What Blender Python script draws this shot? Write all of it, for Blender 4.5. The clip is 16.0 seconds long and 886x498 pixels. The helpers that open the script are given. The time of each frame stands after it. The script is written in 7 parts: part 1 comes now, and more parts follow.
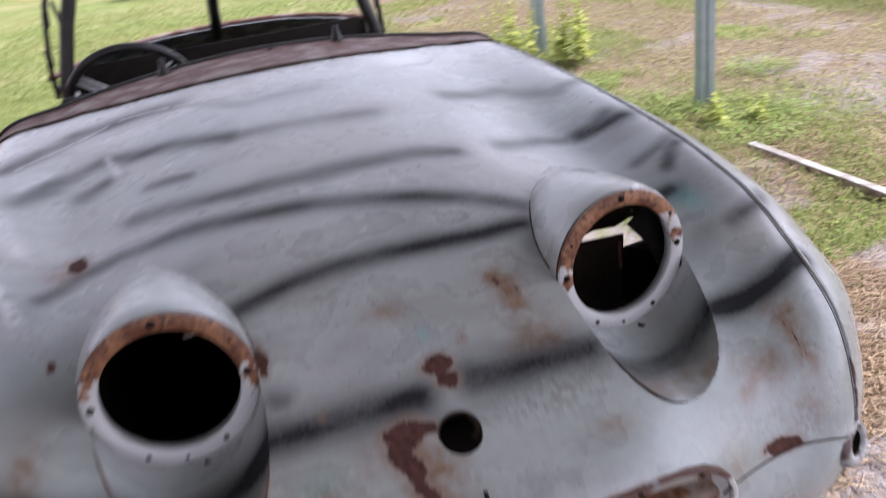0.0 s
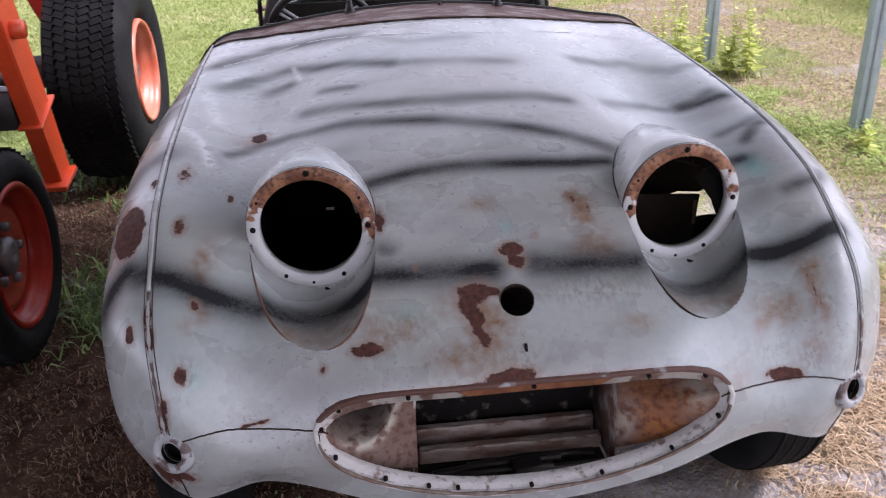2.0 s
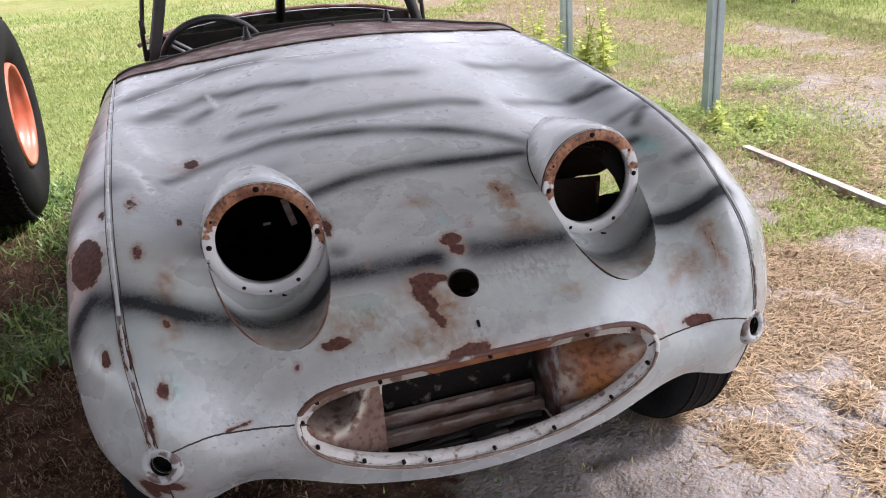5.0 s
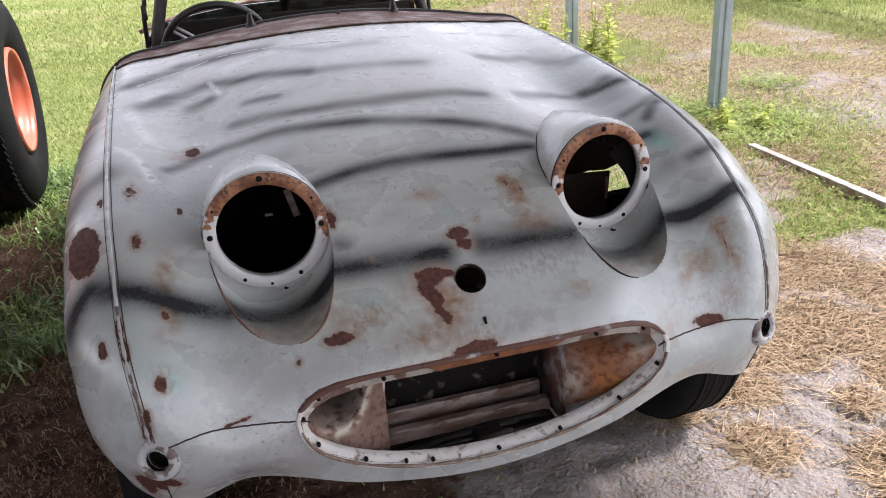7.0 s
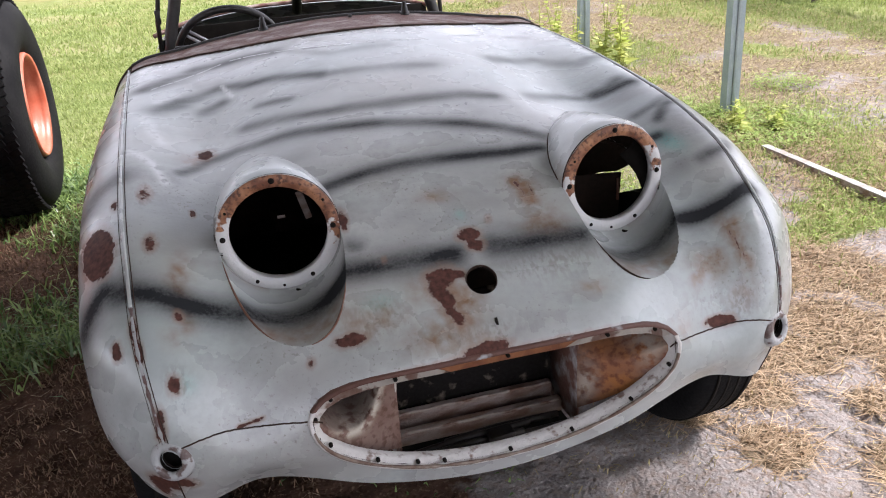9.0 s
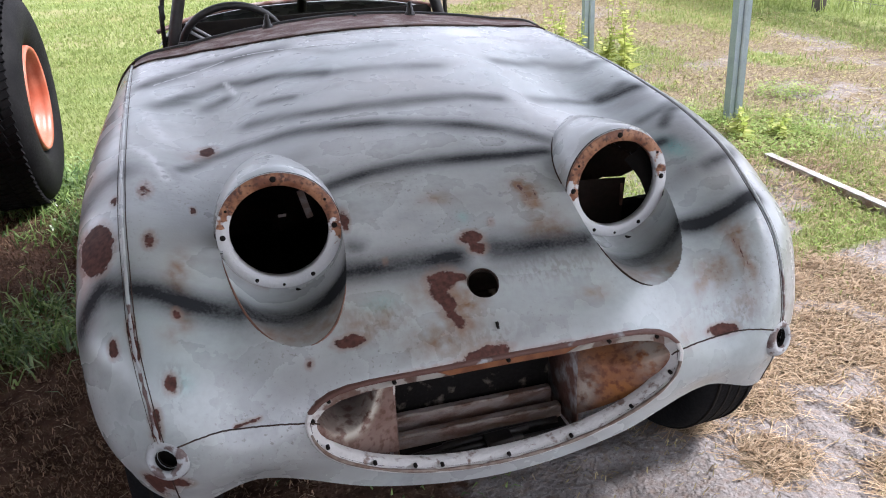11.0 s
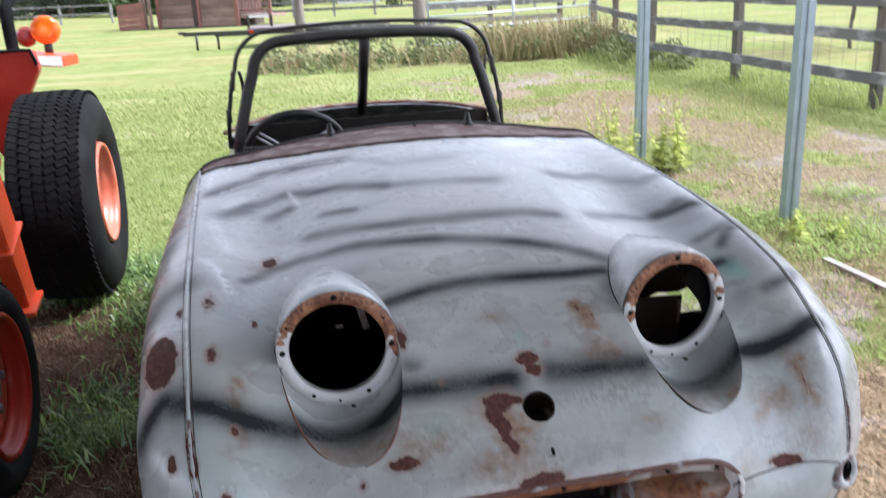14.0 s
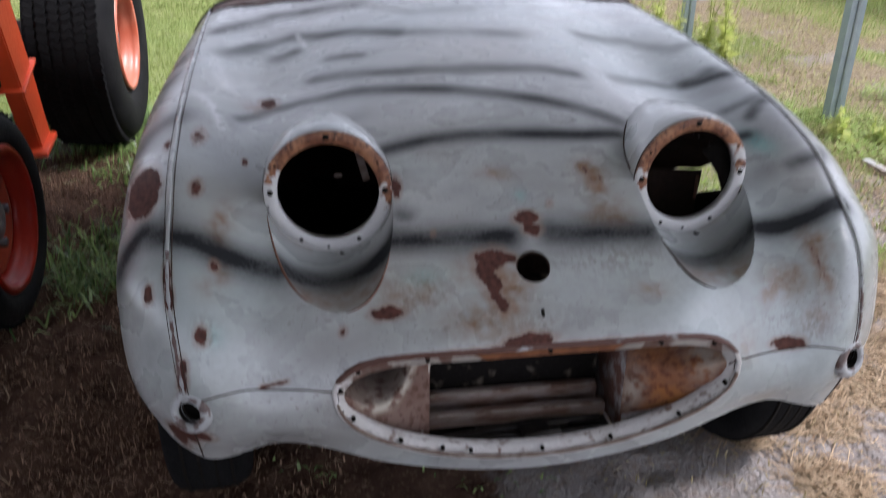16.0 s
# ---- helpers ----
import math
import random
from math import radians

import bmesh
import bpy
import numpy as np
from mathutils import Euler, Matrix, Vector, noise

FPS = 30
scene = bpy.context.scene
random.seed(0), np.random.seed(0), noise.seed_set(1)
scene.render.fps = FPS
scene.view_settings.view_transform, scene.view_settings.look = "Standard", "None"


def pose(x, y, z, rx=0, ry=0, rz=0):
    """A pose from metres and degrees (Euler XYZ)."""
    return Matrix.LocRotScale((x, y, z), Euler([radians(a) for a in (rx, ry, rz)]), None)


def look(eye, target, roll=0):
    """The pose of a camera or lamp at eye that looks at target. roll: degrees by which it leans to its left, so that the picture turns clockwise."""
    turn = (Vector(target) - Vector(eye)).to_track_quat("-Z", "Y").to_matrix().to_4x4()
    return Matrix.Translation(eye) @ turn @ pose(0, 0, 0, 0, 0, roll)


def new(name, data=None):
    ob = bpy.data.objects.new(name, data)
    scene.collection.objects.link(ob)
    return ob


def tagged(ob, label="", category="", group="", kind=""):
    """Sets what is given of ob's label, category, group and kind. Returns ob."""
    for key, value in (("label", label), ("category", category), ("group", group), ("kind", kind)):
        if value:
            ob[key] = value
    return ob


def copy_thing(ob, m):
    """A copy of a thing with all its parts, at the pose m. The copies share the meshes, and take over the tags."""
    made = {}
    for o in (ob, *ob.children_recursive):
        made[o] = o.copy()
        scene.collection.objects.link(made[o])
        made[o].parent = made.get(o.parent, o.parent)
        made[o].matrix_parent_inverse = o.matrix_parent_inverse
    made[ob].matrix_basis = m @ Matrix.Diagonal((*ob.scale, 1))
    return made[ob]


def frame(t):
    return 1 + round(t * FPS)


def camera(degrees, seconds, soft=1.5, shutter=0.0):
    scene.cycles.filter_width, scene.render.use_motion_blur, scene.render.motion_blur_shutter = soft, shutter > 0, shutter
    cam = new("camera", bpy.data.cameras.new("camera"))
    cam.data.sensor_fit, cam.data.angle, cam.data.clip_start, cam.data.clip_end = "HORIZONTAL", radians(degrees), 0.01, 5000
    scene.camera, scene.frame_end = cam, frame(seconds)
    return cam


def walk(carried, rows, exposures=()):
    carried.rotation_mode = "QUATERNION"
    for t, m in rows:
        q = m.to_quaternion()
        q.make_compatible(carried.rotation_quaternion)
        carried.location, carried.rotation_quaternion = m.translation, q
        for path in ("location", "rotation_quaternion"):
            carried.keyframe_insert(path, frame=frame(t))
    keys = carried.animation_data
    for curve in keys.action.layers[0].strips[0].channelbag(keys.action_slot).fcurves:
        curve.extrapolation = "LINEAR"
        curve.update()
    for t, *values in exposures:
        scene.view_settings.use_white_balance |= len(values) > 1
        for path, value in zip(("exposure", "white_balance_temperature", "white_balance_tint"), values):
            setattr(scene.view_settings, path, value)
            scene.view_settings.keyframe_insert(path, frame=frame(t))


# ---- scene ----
cam = camera(55.79, 16.0, 1.05, 0.5)
ROWS = [
    (0.0, -0.234, -0.785, 1.237, 65.41, 7.01, -20.39),
    (0.5, -0.211, -1.021, 1.219, 63.96, 3.83, -10.98),
    (1.0, -0.216, -1.077, 1.228, 65.75, 1.03, -6.41),
    (1.5, -0.224, -1.103, 1.230, 65.98, -0.55, -5.49),
    (2.0, -0.238, -1.122, 1.223, 65.92, 1.41, -7.02),
    (2.5, -0.247, -1.126, 1.218, 65.36, 3.51, -11.33),
    (3.0, -0.286, -1.137, 1.234, 67.40, 5.98, -17.32),
    (3.5, -0.330, -1.185, 1.237, 67.12, 4.75, -21.12),
    (4.0, -0.354, -1.240, 1.253, 67.11, 4.70, -17.21),
    (6.5, -0.382, -1.195, 1.233, 65.87, 2.92, -17.97),
    (7.0, -0.380, -1.192, 1.233, 66.11, 3.11, -17.11),
    (7.5, -0.375, -1.196, 1.230, 66.04, 3.79, -17.52),
    (8.0, -0.381, -1.194, 1.227, 66.14, 3.38, -16.90),
    (8.5, -0.380, -1.196, 1.229, 66.41, 3.99, -16.45),
    (9.0, -0.379, -1.197, 1.232, 66.35, 3.58, -16.37),
    (11.5, -0.382, -1.182, 1.228, 66.58, 2.20, -15.61),
    (12.0, -0.386, -1.180, 1.234, 66.78, 1.94, -15.27),
    (12.5, -0.389, -1.177, 1.238, 67.01, 2.19, -15.18),
    (13.0, -0.389, -1.179, 1.242, 67.50, 2.53, -15.21),
    (13.5, -0.384, -1.177, 1.253, 67.93, 2.90, -16.06),
    (14.0, -0.390, -1.173, 1.292, 72.36, 2.44, -12.40),
    (14.5, -0.393, -1.227, 1.306, 74.69, 1.31, -11.25),
    (15.0, -0.385, -1.272, 1.289, 73.85, 1.58, -11.26),
    (15.5, -0.357, -1.218, 1.261, 71.51, 0.23, -10.24),
    (16.0, -0.327, -1.133, 1.206, 64.70, -0.68, -8.89),
]
walk(cam, [(t, pose(x, y, z, rx, ry, rz)) for t, x, y, z, rx, ry, rz in ROWS],
     [(0.0, 1.15, 5930, 26), (0.5, 1.12, 5930, 27), (1.0, 1.20, 5900, 28), (2.0, 1.28, 5930, 28), (3.0, 1.30, 6000, 24), (4.0, 1.32, 6080, 23), (7.0, 1.37, 6210, 20), (9.0, 1.38, 6140, 20),
      (11.5, 1.36, 5800, 18), (14.0, 1.39, 5710, 17), (14.5, 1.35, 5700, 17), (15.0, 1.27, 5720, 17), (15.5, 1.12, 5750, 17), (16.0, 0.96, 5850, 19)])

# ---- world, sun, exposure ----
world = bpy.data.worlds.new("world")
scene.world = world
world.use_nodes = True
wn = world.node_tree.nodes
sky = wn.new("ShaderNodeTexSky")
sky.sky_type, sky.sun_disc = "NISHITA", False
SUN_ELEVATION, SUN_AZIMUTH = 54.0, 100.0
sky.sun_elevation, sky.sun_rotation = radians(SUN_ELEVATION), radians(SUN_AZIMUTH)
sky.air_density, sky.dust_density = 1.0, 1.2
wn["Background"].inputs["Strength"].default_value = 0.17
hazy = wn.new("ShaderNodeHueSaturation")
hazy.inputs["Saturation"].default_value = 0.12
world.node_tree.links.new(sky.outputs["Color"], hazy.inputs["Color"])
world.node_tree.links.new(hazy.outputs["Color"], wn["Background"].inputs["Color"])
sun = new("sun", bpy.data.lights.new("sun", "SUN"))
sun.data.energy, sun.data.angle, sun.data.color = 3.1, radians(12), (1.0, 0.95, 0.88)
_e, _a = radians(SUN_ELEVATION), radians(SUN_AZIMUTH)
sun.matrix_world = look((20 * math.sin(_a) * math.cos(_e), 20 * math.cos(_a) * math.cos(_e), 20 * math.sin(_e)), (0, 0, 0))


# ---- materials ----
def material(name, rough=0.6, metal=0.0):
    m = bpy.data.materials.new(name)
    m.use_nodes = True
    b = m.node_tree.nodes["Principled BSDF"]
    b.inputs["Roughness"].default_value, b.inputs["Metallic"].default_value = rough, metal
    return m, m.node_tree.nodes, m.node_tree.links, b


def noise_fac(n, l, scale, detail=5.0, lo=0.35, hi=0.65, coord="Object", stretch=None):
    """A noise between 0 and 1, sharpened between lo and hi."""
    tc = n.new("ShaderNodeTexCoord")
    src = tc.outputs[coord]
    if stretch:
        mp = n.new("ShaderNodeMapping")
        mp.inputs["Scale"].default_value = stretch
        l.new(src, mp.inputs["Vector"])
        src = mp.outputs["Vector"]
    t = n.new("ShaderNodeTexNoise")
    t.inputs["Scale"].default_value, t.inputs["Detail"].default_value = scale, detail
    l.new(src, t.inputs["Vector"])
    r = n.new("ShaderNodeMapRange")
    r.inputs["From Min"].default_value, r.inputs["From Max"].default_value = lo, hi
    l.new(t.outputs["Fac"], r.inputs["Value"])
    return r.outputs["Result"]


def blend(n, l, fac, a, b):
    m = n.new("ShaderNodeMix")
    m.data_type = "RGBA"
    for sock, v in ((m.inputs["Factor"], fac), (m.inputs["A"], a), (m.inputs["B"], b)):
        if hasattr(v, "is_linked"):
            l.new(v, sock)
        else:
            sock.default_value = (*v, 1) if isinstance(v, tuple) else v
    return m.outputs["Result"]


def calc(n, l, op, a, b=None, c=None):
    m = n.new("ShaderNodeMath")
    m.operation = op
    for sock, v in zip(m.inputs, (a, b, c)):
        if v is None:
            continue
        if hasattr(v, "is_linked"):
            l.new(v, sock)
        else:
            sock.default_value = v
    return m.outputs["Value"]


def bump(n, l, b, height, strength=0.3, distance=0.01):
    k = n.new("ShaderNodeBump")
    k.inputs["Strength"].default_value, k.inputs["Distance"].default_value = strength, distance
    l.new(height, k.inputs["Height"])
    l.new(k.outputs["Normal"], b.inputs["Normal"])


def two_tone(name, a, b2, scale=20.0, rough=0.6, metal=0.0, fine=120.0, relief=0.2, depth=0.004, lo=0.35, hi=0.65, stretch=None, spread=0.0, coord="Object"):
    """A surface of two colours in patches, with finer grain and relief; spread: how much one object differs from the next."""
    m, n, l, b = material(name, rough, metal)
    f1 = noise_fac(n, l, scale, 6, lo, hi, coord, stretch)
    f2 = noise_fac(n, l, fine, 4, 0.3, 0.7, coord, stretch)
    c = blend(n, l, f1, a, b2)
    dark = tuple(x * 0.72 for x in a)
    c = blend(n, l, calc(n, l, "MULTIPLY", f2, 0.35), c, dark)
    if spread:
        info = n.new("ShaderNodeObjectInfo")
        hsv = n.new("ShaderNodeHueSaturation")
        l.new(calc(n, l, "MULTIPLY_ADD", info.outputs["Random"], spread, 1 - spread / 2), hsv.inputs["Value"])
        l.new(c, hsv.inputs["Color"])
        c = hsv.outputs["Color"]
    l.new(c, b.inputs["Base Color"])
    l.new(calc(n, l, "MULTIPLY_ADD", f2, 0.15, rough - 0.07), b.inputs["Roughness"])
    if relief:
        bump(n, l, b, f2, relief, depth)
    return m


def attribute(n, name):
    a = n.new("ShaderNodeAttribute")
    a.attribute_name = name
    return a.outputs["Fac"]


def painted_metal(name, base, base2, rough=0.23):
    """Old primer: mottled, with sprayed black guide strokes, rust through the paint, tan filler and teal under-paint where the mesh says so."""
    m, n, l, b = material(name, rough)
    c = blend(n, l, noise_fac(n, l, 3.2, 7, 0.34, 0.66), base, base2)
    c = blend(n, l, calc(n, l, "MULTIPLY", noise_fac(n, l, 38, 8, 0.40, 0.80), 0.05), c, (0.5, 0.5, 0.49))
    c = blend(n, l, calc(n, l, "MULTIPLY", noise_fac(n, l, 1.9, 5, 0.42, 0.66), 0.70), c, (0.335, 0.415, 0.403))
    c = blend(n, l, calc(n, l, "MULTIPLY", noise_fac(n, l, 7.5, 8, 0.52, 0.74), 0.40), c, (0.50, 0.53, 0.53))
    c = blend(n, l, calc(n, l, "MULTIPLY", calc(n, l, "MULTIPLY", noise_fac(n, l, 95, 7, 0.40, 0.74), 0.30), noise_fac(n, l, 4.5, 6, 0.40, 0.68)), c, (0.17, 0.175, 0.17))
    dots = calc(n, l, "MULTIPLY", attribute(n, "freckle"), noise_fac(n, l, 85, 9, 0.46, 0.58, "Object", (1.5, 0.6, 1)))
    dots.node.use_clamp = True
    c = blend(n, l, calc(n, l, "MULTIPLY", dots, 0.8), c, (0.12, 0.082, 0.062))
    grime = noise_fac(n, l, 3.4, 10, 0.50, 0.75)
    c = blend(n, l, calc(n, l, "MULTIPLY", grime, 0.45), c, (0.29, 0.27, 0.235))
    c = blend(n, l, calc(n, l, "MULTIPLY", noise_fac(n, l, 6.5, 10, 0.50, 0.72, "Object", (0.7, 1.5, 1)), 0.56), c, (0.245, 0.238, 0.226))
    c = blend(n, l, calc(n, l, "MULTIPLY", noise_fac(n, l, 17, 9, 0.52, 0.74, "Object", (0.6, 1.2, 1)), 0.40), c, (0.20, 0.205, 0.205))
    speck = noise_fac(n, l, 170, 6, 0.60, 0.68)
    ragged = noise_fac(n, l, 55, 8, 0.0, 1.0)
    fine = noise_fac(n, l, 210, 5, 0.0, 1.0)
    tan = calc(n, l, "MULTIPLY", attribute(n, "tan"), calc(n, l, "MULTIPLY_ADD", ragged, 2.6, -0.5))
    tan.node.use_clamp = True
    c = blend(n, l, tan, c, (0.215, 0.130, 0.080))
    teal = calc(n, l, "MULTIPLY", attribute(n, "teal"), calc(n, l, "MULTIPLY_ADD", fine, 1.2, 0.0))
    teal.node.use_clamp = True
    c = blend(n, l, teal, c, (0.18, 0.43, 0.40))
    spray = calc(n, l, "MULTIPLY", attribute(n, "spray"), calc(n, l, "MULTIPLY_ADD", noise_fac(n, l, 9, 8, 0.30, 0.70, "Object", (0.6, 2.2, 1)), 0.45, calc(n, l, "MULTIPLY_ADD", fine, 0.3, 0.58)))
    spray.node.use_clamp = True
    c = blend(n, l, spray, c, (0.02, 0.021, 0.023))
    chalk = calc(n, l, "MULTIPLY", attribute(n, "chalk"), noise_fac(n, l, 60, 6, 0.36, 0.50))
    chalk.node.use_clamp = True
    c = blend(n, l, chalk, c, (0.80, 0.81, 0.82))
    pits = calc(n, l, "MULTIPLY", speck, noise_fac(n, l, 5, 6, 0.50, 0.66))
    c = blend(n, l, calc(n, l, "MULTIPLY", pits, 0.5), c, (0.09, 0.06, 0.04))
    near = calc(n, l, "MULTIPLY", attribute(n, "rust"), calc(n, l, "MULTIPLY_ADD", attribute(n, "rust"), -2.5, 3.1))
    edge = calc(n, l, "MULTIPLY_ADD", near, calc(n, l, "ADD", calc(n, l, "MULTIPLY_ADD", ragged, 0.85, -0.40), calc(n, l, "MULTIPLY_ADD", fine, 0.3, -0.15)), attribute(n, "rust"))
    rr = n.new("ShaderNodeMapRange")
    rr.inputs["From Min"].default_value, rr.inputs["From Max"].default_value = 0.49, 0.61
    l.new(edge, rr.inputs["Value"])
    halo = n.new("ShaderNodeMapRange")
    halo.inputs["From Min"].default_value, halo.inputs["From Max"].default_value, halo.inputs["To Max"].default_value = 0.10, 0.47, 0.5
    l.new(edge, halo.inputs["Value"])
    c = blend(n, l, halo.outputs["Result"], c, (0.24, 0.145, 0.10))
    rusty = blend(n, l, noise_fac(n, l, 120, 7, 0.3, 0.7), (0.052, 0.024, 0.020), (0.115, 0.050, 0.038))
    c = blend(n, l, rr.outputs["Result"], c, rusty)
    l.new(c, b.inputs["Base Color"])
    rough_mix = calc(n, l, "ADD", calc(n, l, "MULTIPLY_ADD", rr.outputs["Result"], 0.35, calc(n, l, "MULTIPLY", spray, 0.35)), calc(n, l, "MULTIPLY_ADD", noise_fac(n, l, 12, 8, 0.25, 0.75), 0.16, rough - 0.04))
    l.new(rough_mix, b.inputs["Roughness"])
    l.new(calc(n, l, "MULTIPLY_ADD", calc(n, l, "MAXIMUM", spray, rr.outputs["Result"]), -0.24, 0.24), b.inputs["Coat Weight"])
    l.new(calc(n, l, "MULTIPLY_ADD", noise_fac(n, l, 8, 9, 0.3, 0.7, "Object", (1.6, 0.7, 1)), 0.16, 0.14), b.inputs["Coat Roughness"])
    l.new(calc(n, l, "MULTIPLY_ADD", calc(n, l, "MAXIMUM", spray, rr.outputs["Result"]), -0.6, 0.7), b.inputs["Specular IOR Level"])
    bump(n, l, b, calc(n, l, "ADD", calc(n, l, "MULTIPLY", noise_fac(n, l, 6, 3, 0.0, 1.0), 3.0), calc(n, l, "ADD", calc(n, l, "MULTIPLY", rr.outputs["Result"], -0.6), calc(n, l, "MULTIPLY", fine, 0.3))), 0.3, 0.002)
    return m


PRIMER = painted_metal("grey_primer", (0.352, 0.366, 0.360), (0.455, 0.458, 0.445))
# inner metal taken near black: shade inside the bays is in the colour
METAL_SHADED = two_tone("shaded_bare_metal", (0.016, 0.013, 0.011), (0.040, 0.025, 0.018), 9, 0.7, 0, 90, 0.3)
RUST = two_tone("rusted_steel", (0.10, 0.042, 0.026), (0.22, 0.11, 0.07), 26, 0.75, 0, 160, 0.4)
RUST_GREY = two_tone("rust_stained_grey_steel", (0.38, 0.305, 0.26), (0.21, 0.115, 0.078), 15, 0.55, 0, 120, 0.4, 0.004, 0.44, 0.60, (1, 2.5, 2.5))
COWL = two_tone("brown_primer_cowl", (0.165, 0.085, 0.068), (0.40, 0.335, 0.30), 34, 0.5, 0, 200, 0.4, 0.003, 0.46, 0.66, (0.5, 1, 1))
WHITE_FLANGE = two_tone("chipped_white_paint", (0.60, 0.58, 0.55), (0.17, 0.10, 0.07), 58, 0.5, 0, 150, 0.3, 0.003, 0.56, 0.67)
BLACK_PAINT = two_tone("black_paint", (0.012, 0.011, 0.011), (0.03, 0.026, 0.022), 16, 0.42, 0, 150, 0.15)
# near-black: the darkness of holes and deep places is put into the colour
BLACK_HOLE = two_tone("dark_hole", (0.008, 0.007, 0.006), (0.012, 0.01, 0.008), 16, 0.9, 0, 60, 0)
GAP = two_tone("dark_gap", (0.03, 0.022, 0.018), (0.06, 0.035, 0.025), 40, 0.8, 0, 160, 0)
RUBBER = two_tone("tyre_rubber", (0.008, 0.008, 0.0085), (0.015, 0.015, 0.015), 9, 0.8, 0, 130, 0.2)
RUBBER_DUSTY = two_tone("dusty_tyre_sidewall", (0.010, 0.010, 0.0105), (0.020, 0.020, 0.0195), 7, 0.7, 0, 120, 0.15)
ORANGE = two_tone("orange_tractor_paint", (0.72, 0.085, 0.022), (0.62, 0.065, 0.017), 7, 0.36, 0, 90, 0.05)
RIM_ORANGE = two_tone("faded_orange_rim", (0.46, 0.105, 0.050), (0.58, 0.22, 0.135), 8, 0.4, 0, 90, 0.06)
RIM_RED = two_tone("deep_red_rim_shaded_guard", (0.27, 0.014, 0.007), (0.34, 0.030, 0.015), 8, 0.35, 0, 90, 0.06)
GALV = two_tone("galvanised_steel", (0.27, 0.33, 0.37), (0.34, 0.40, 0.43), 13, 0.42, 0.55, 130, 0.1)
ALLOY = two_tone("scuffed_alloy", (0.5, 0.5, 0.5), (0.4, 0.4, 0.4), 20, 0.35, 0.8, 130, 0.1)
WHITE_METAL = two_tone("white_painted_beam", (0.42, 0.42, 0.40), (0.24, 0.21, 0.17), 14, 0.6, 0, 120, 0.1, 0.004, 0.45, 0.62)
DECAL = two_tone("white_decal", (0.72, 0.72, 0.70), (0.6, 0.6, 0.58), 12, 0.35, 0, 80, 0)
RIM_RED.node_tree.nodes["Principled BSDF"].inputs["Specular IOR Level"].default_value = 0.2
for _m in (RUBBER, RUBBER_DUSTY):
    _m.node_tree.nodes["Principled BSDF"].inputs["Specular IOR Level"].default_value = 0.07
for _m in (COWL, BLACK_HOLE, METAL_SHADED, GAP):
    _m.node_tree.nodes["Principled BSDF"].inputs["Specular IOR Level"].default_value = 0.15


# ---- building helpers ----
def mesh_object(name, bm, mat, smooth=True):
    me = bpy.data.meshes.new(name)
    bm.to_mesh(me)
    bm.free()
    me.materials.append(mat)
    if smooth:
        me.shade_smooth()
    return new(name, me)


def part(name, bm, mat, parent, label="", smooth=True):
    """Links a bmesh as one mesh under a thing or a part."""
    ob = mesh_object(name, bm, mat, smooth)
    ob.parent = parent
    if label:
        tagged(ob, label)
    return ob


def thing(name, label, category, at=(0, 0, 0), group=""):
    ob = new(name)
    ob.location = at
    return tagged(ob, label, category, group)


def box(sx, sy, sz, m=Matrix(), bevel=0.0, bm=None, seg=2):
    bm = bm or bmesh.new()
    r = bmesh.ops.create_cube(bm, size=1, matrix=m @ Matrix.Diagonal((sx, sy, sz, 1)))
    if bevel:
        es = list({e for v in r["verts"] for e in v.link_edges})
        bmesh.ops.bevel(bm, geom=es, offset=bevel, segments=seg, affect="EDGES", profile=0.5)
    return bm


def cyl(r1, r2, depth, m=Matrix(), seg=24, bm=None, caps=True):
    bm = bm or bmesh.new()
    bmesh.ops.create_cone(bm, cap_ends=caps, segments=seg, radius1=r1, radius2=r2, depth=depth, matrix=m)
    return bm


def tube(points, r, seg=10, bm=None, closed=False, caps=True):
    """A round bar along a line of points."""
    bm = bm or bmesh.new()
    ps = [Vector(p) for p in points]
    rings, up = [], None
    n = len(ps)
    for i, p in enumerate(ps):
        a = ps[(i - 1) % n] if (i or closed) else ps[0]
        b = ps[(i + 1) % n] if (i < n - 1 or closed) else ps[-1]
        d = (b - a).normalized()
        if up is None:
            up = d.orthogonal().normalized()
        up = (up - d * up.dot(d)).normalized()
        side = d.cross(up)
        rad = r(i / max(1, n - 1)) if callable(r) else r
        rings.append([bm.verts.new(p + rad * (math.cos(t) * up + math.sin(t) * side)) for t in (2 * math.pi * k / seg for k in range(seg))])
    pairs = list(zip(rings, rings[1:])) + ([(rings[-1], rings[0])] if closed else [])
    for a, b in pairs:
        for k in range(seg):
            bm.faces.new((a[k], a[(k + 1) % seg], b[(k + 1) % seg], b[k]))
    if caps and not closed:
        bm.faces.new(rings[0][::-1])
        bm.faces.new(rings[-1])
    bmesh.ops.recalc_face_normals(bm, faces=bm.faces)
    return bm


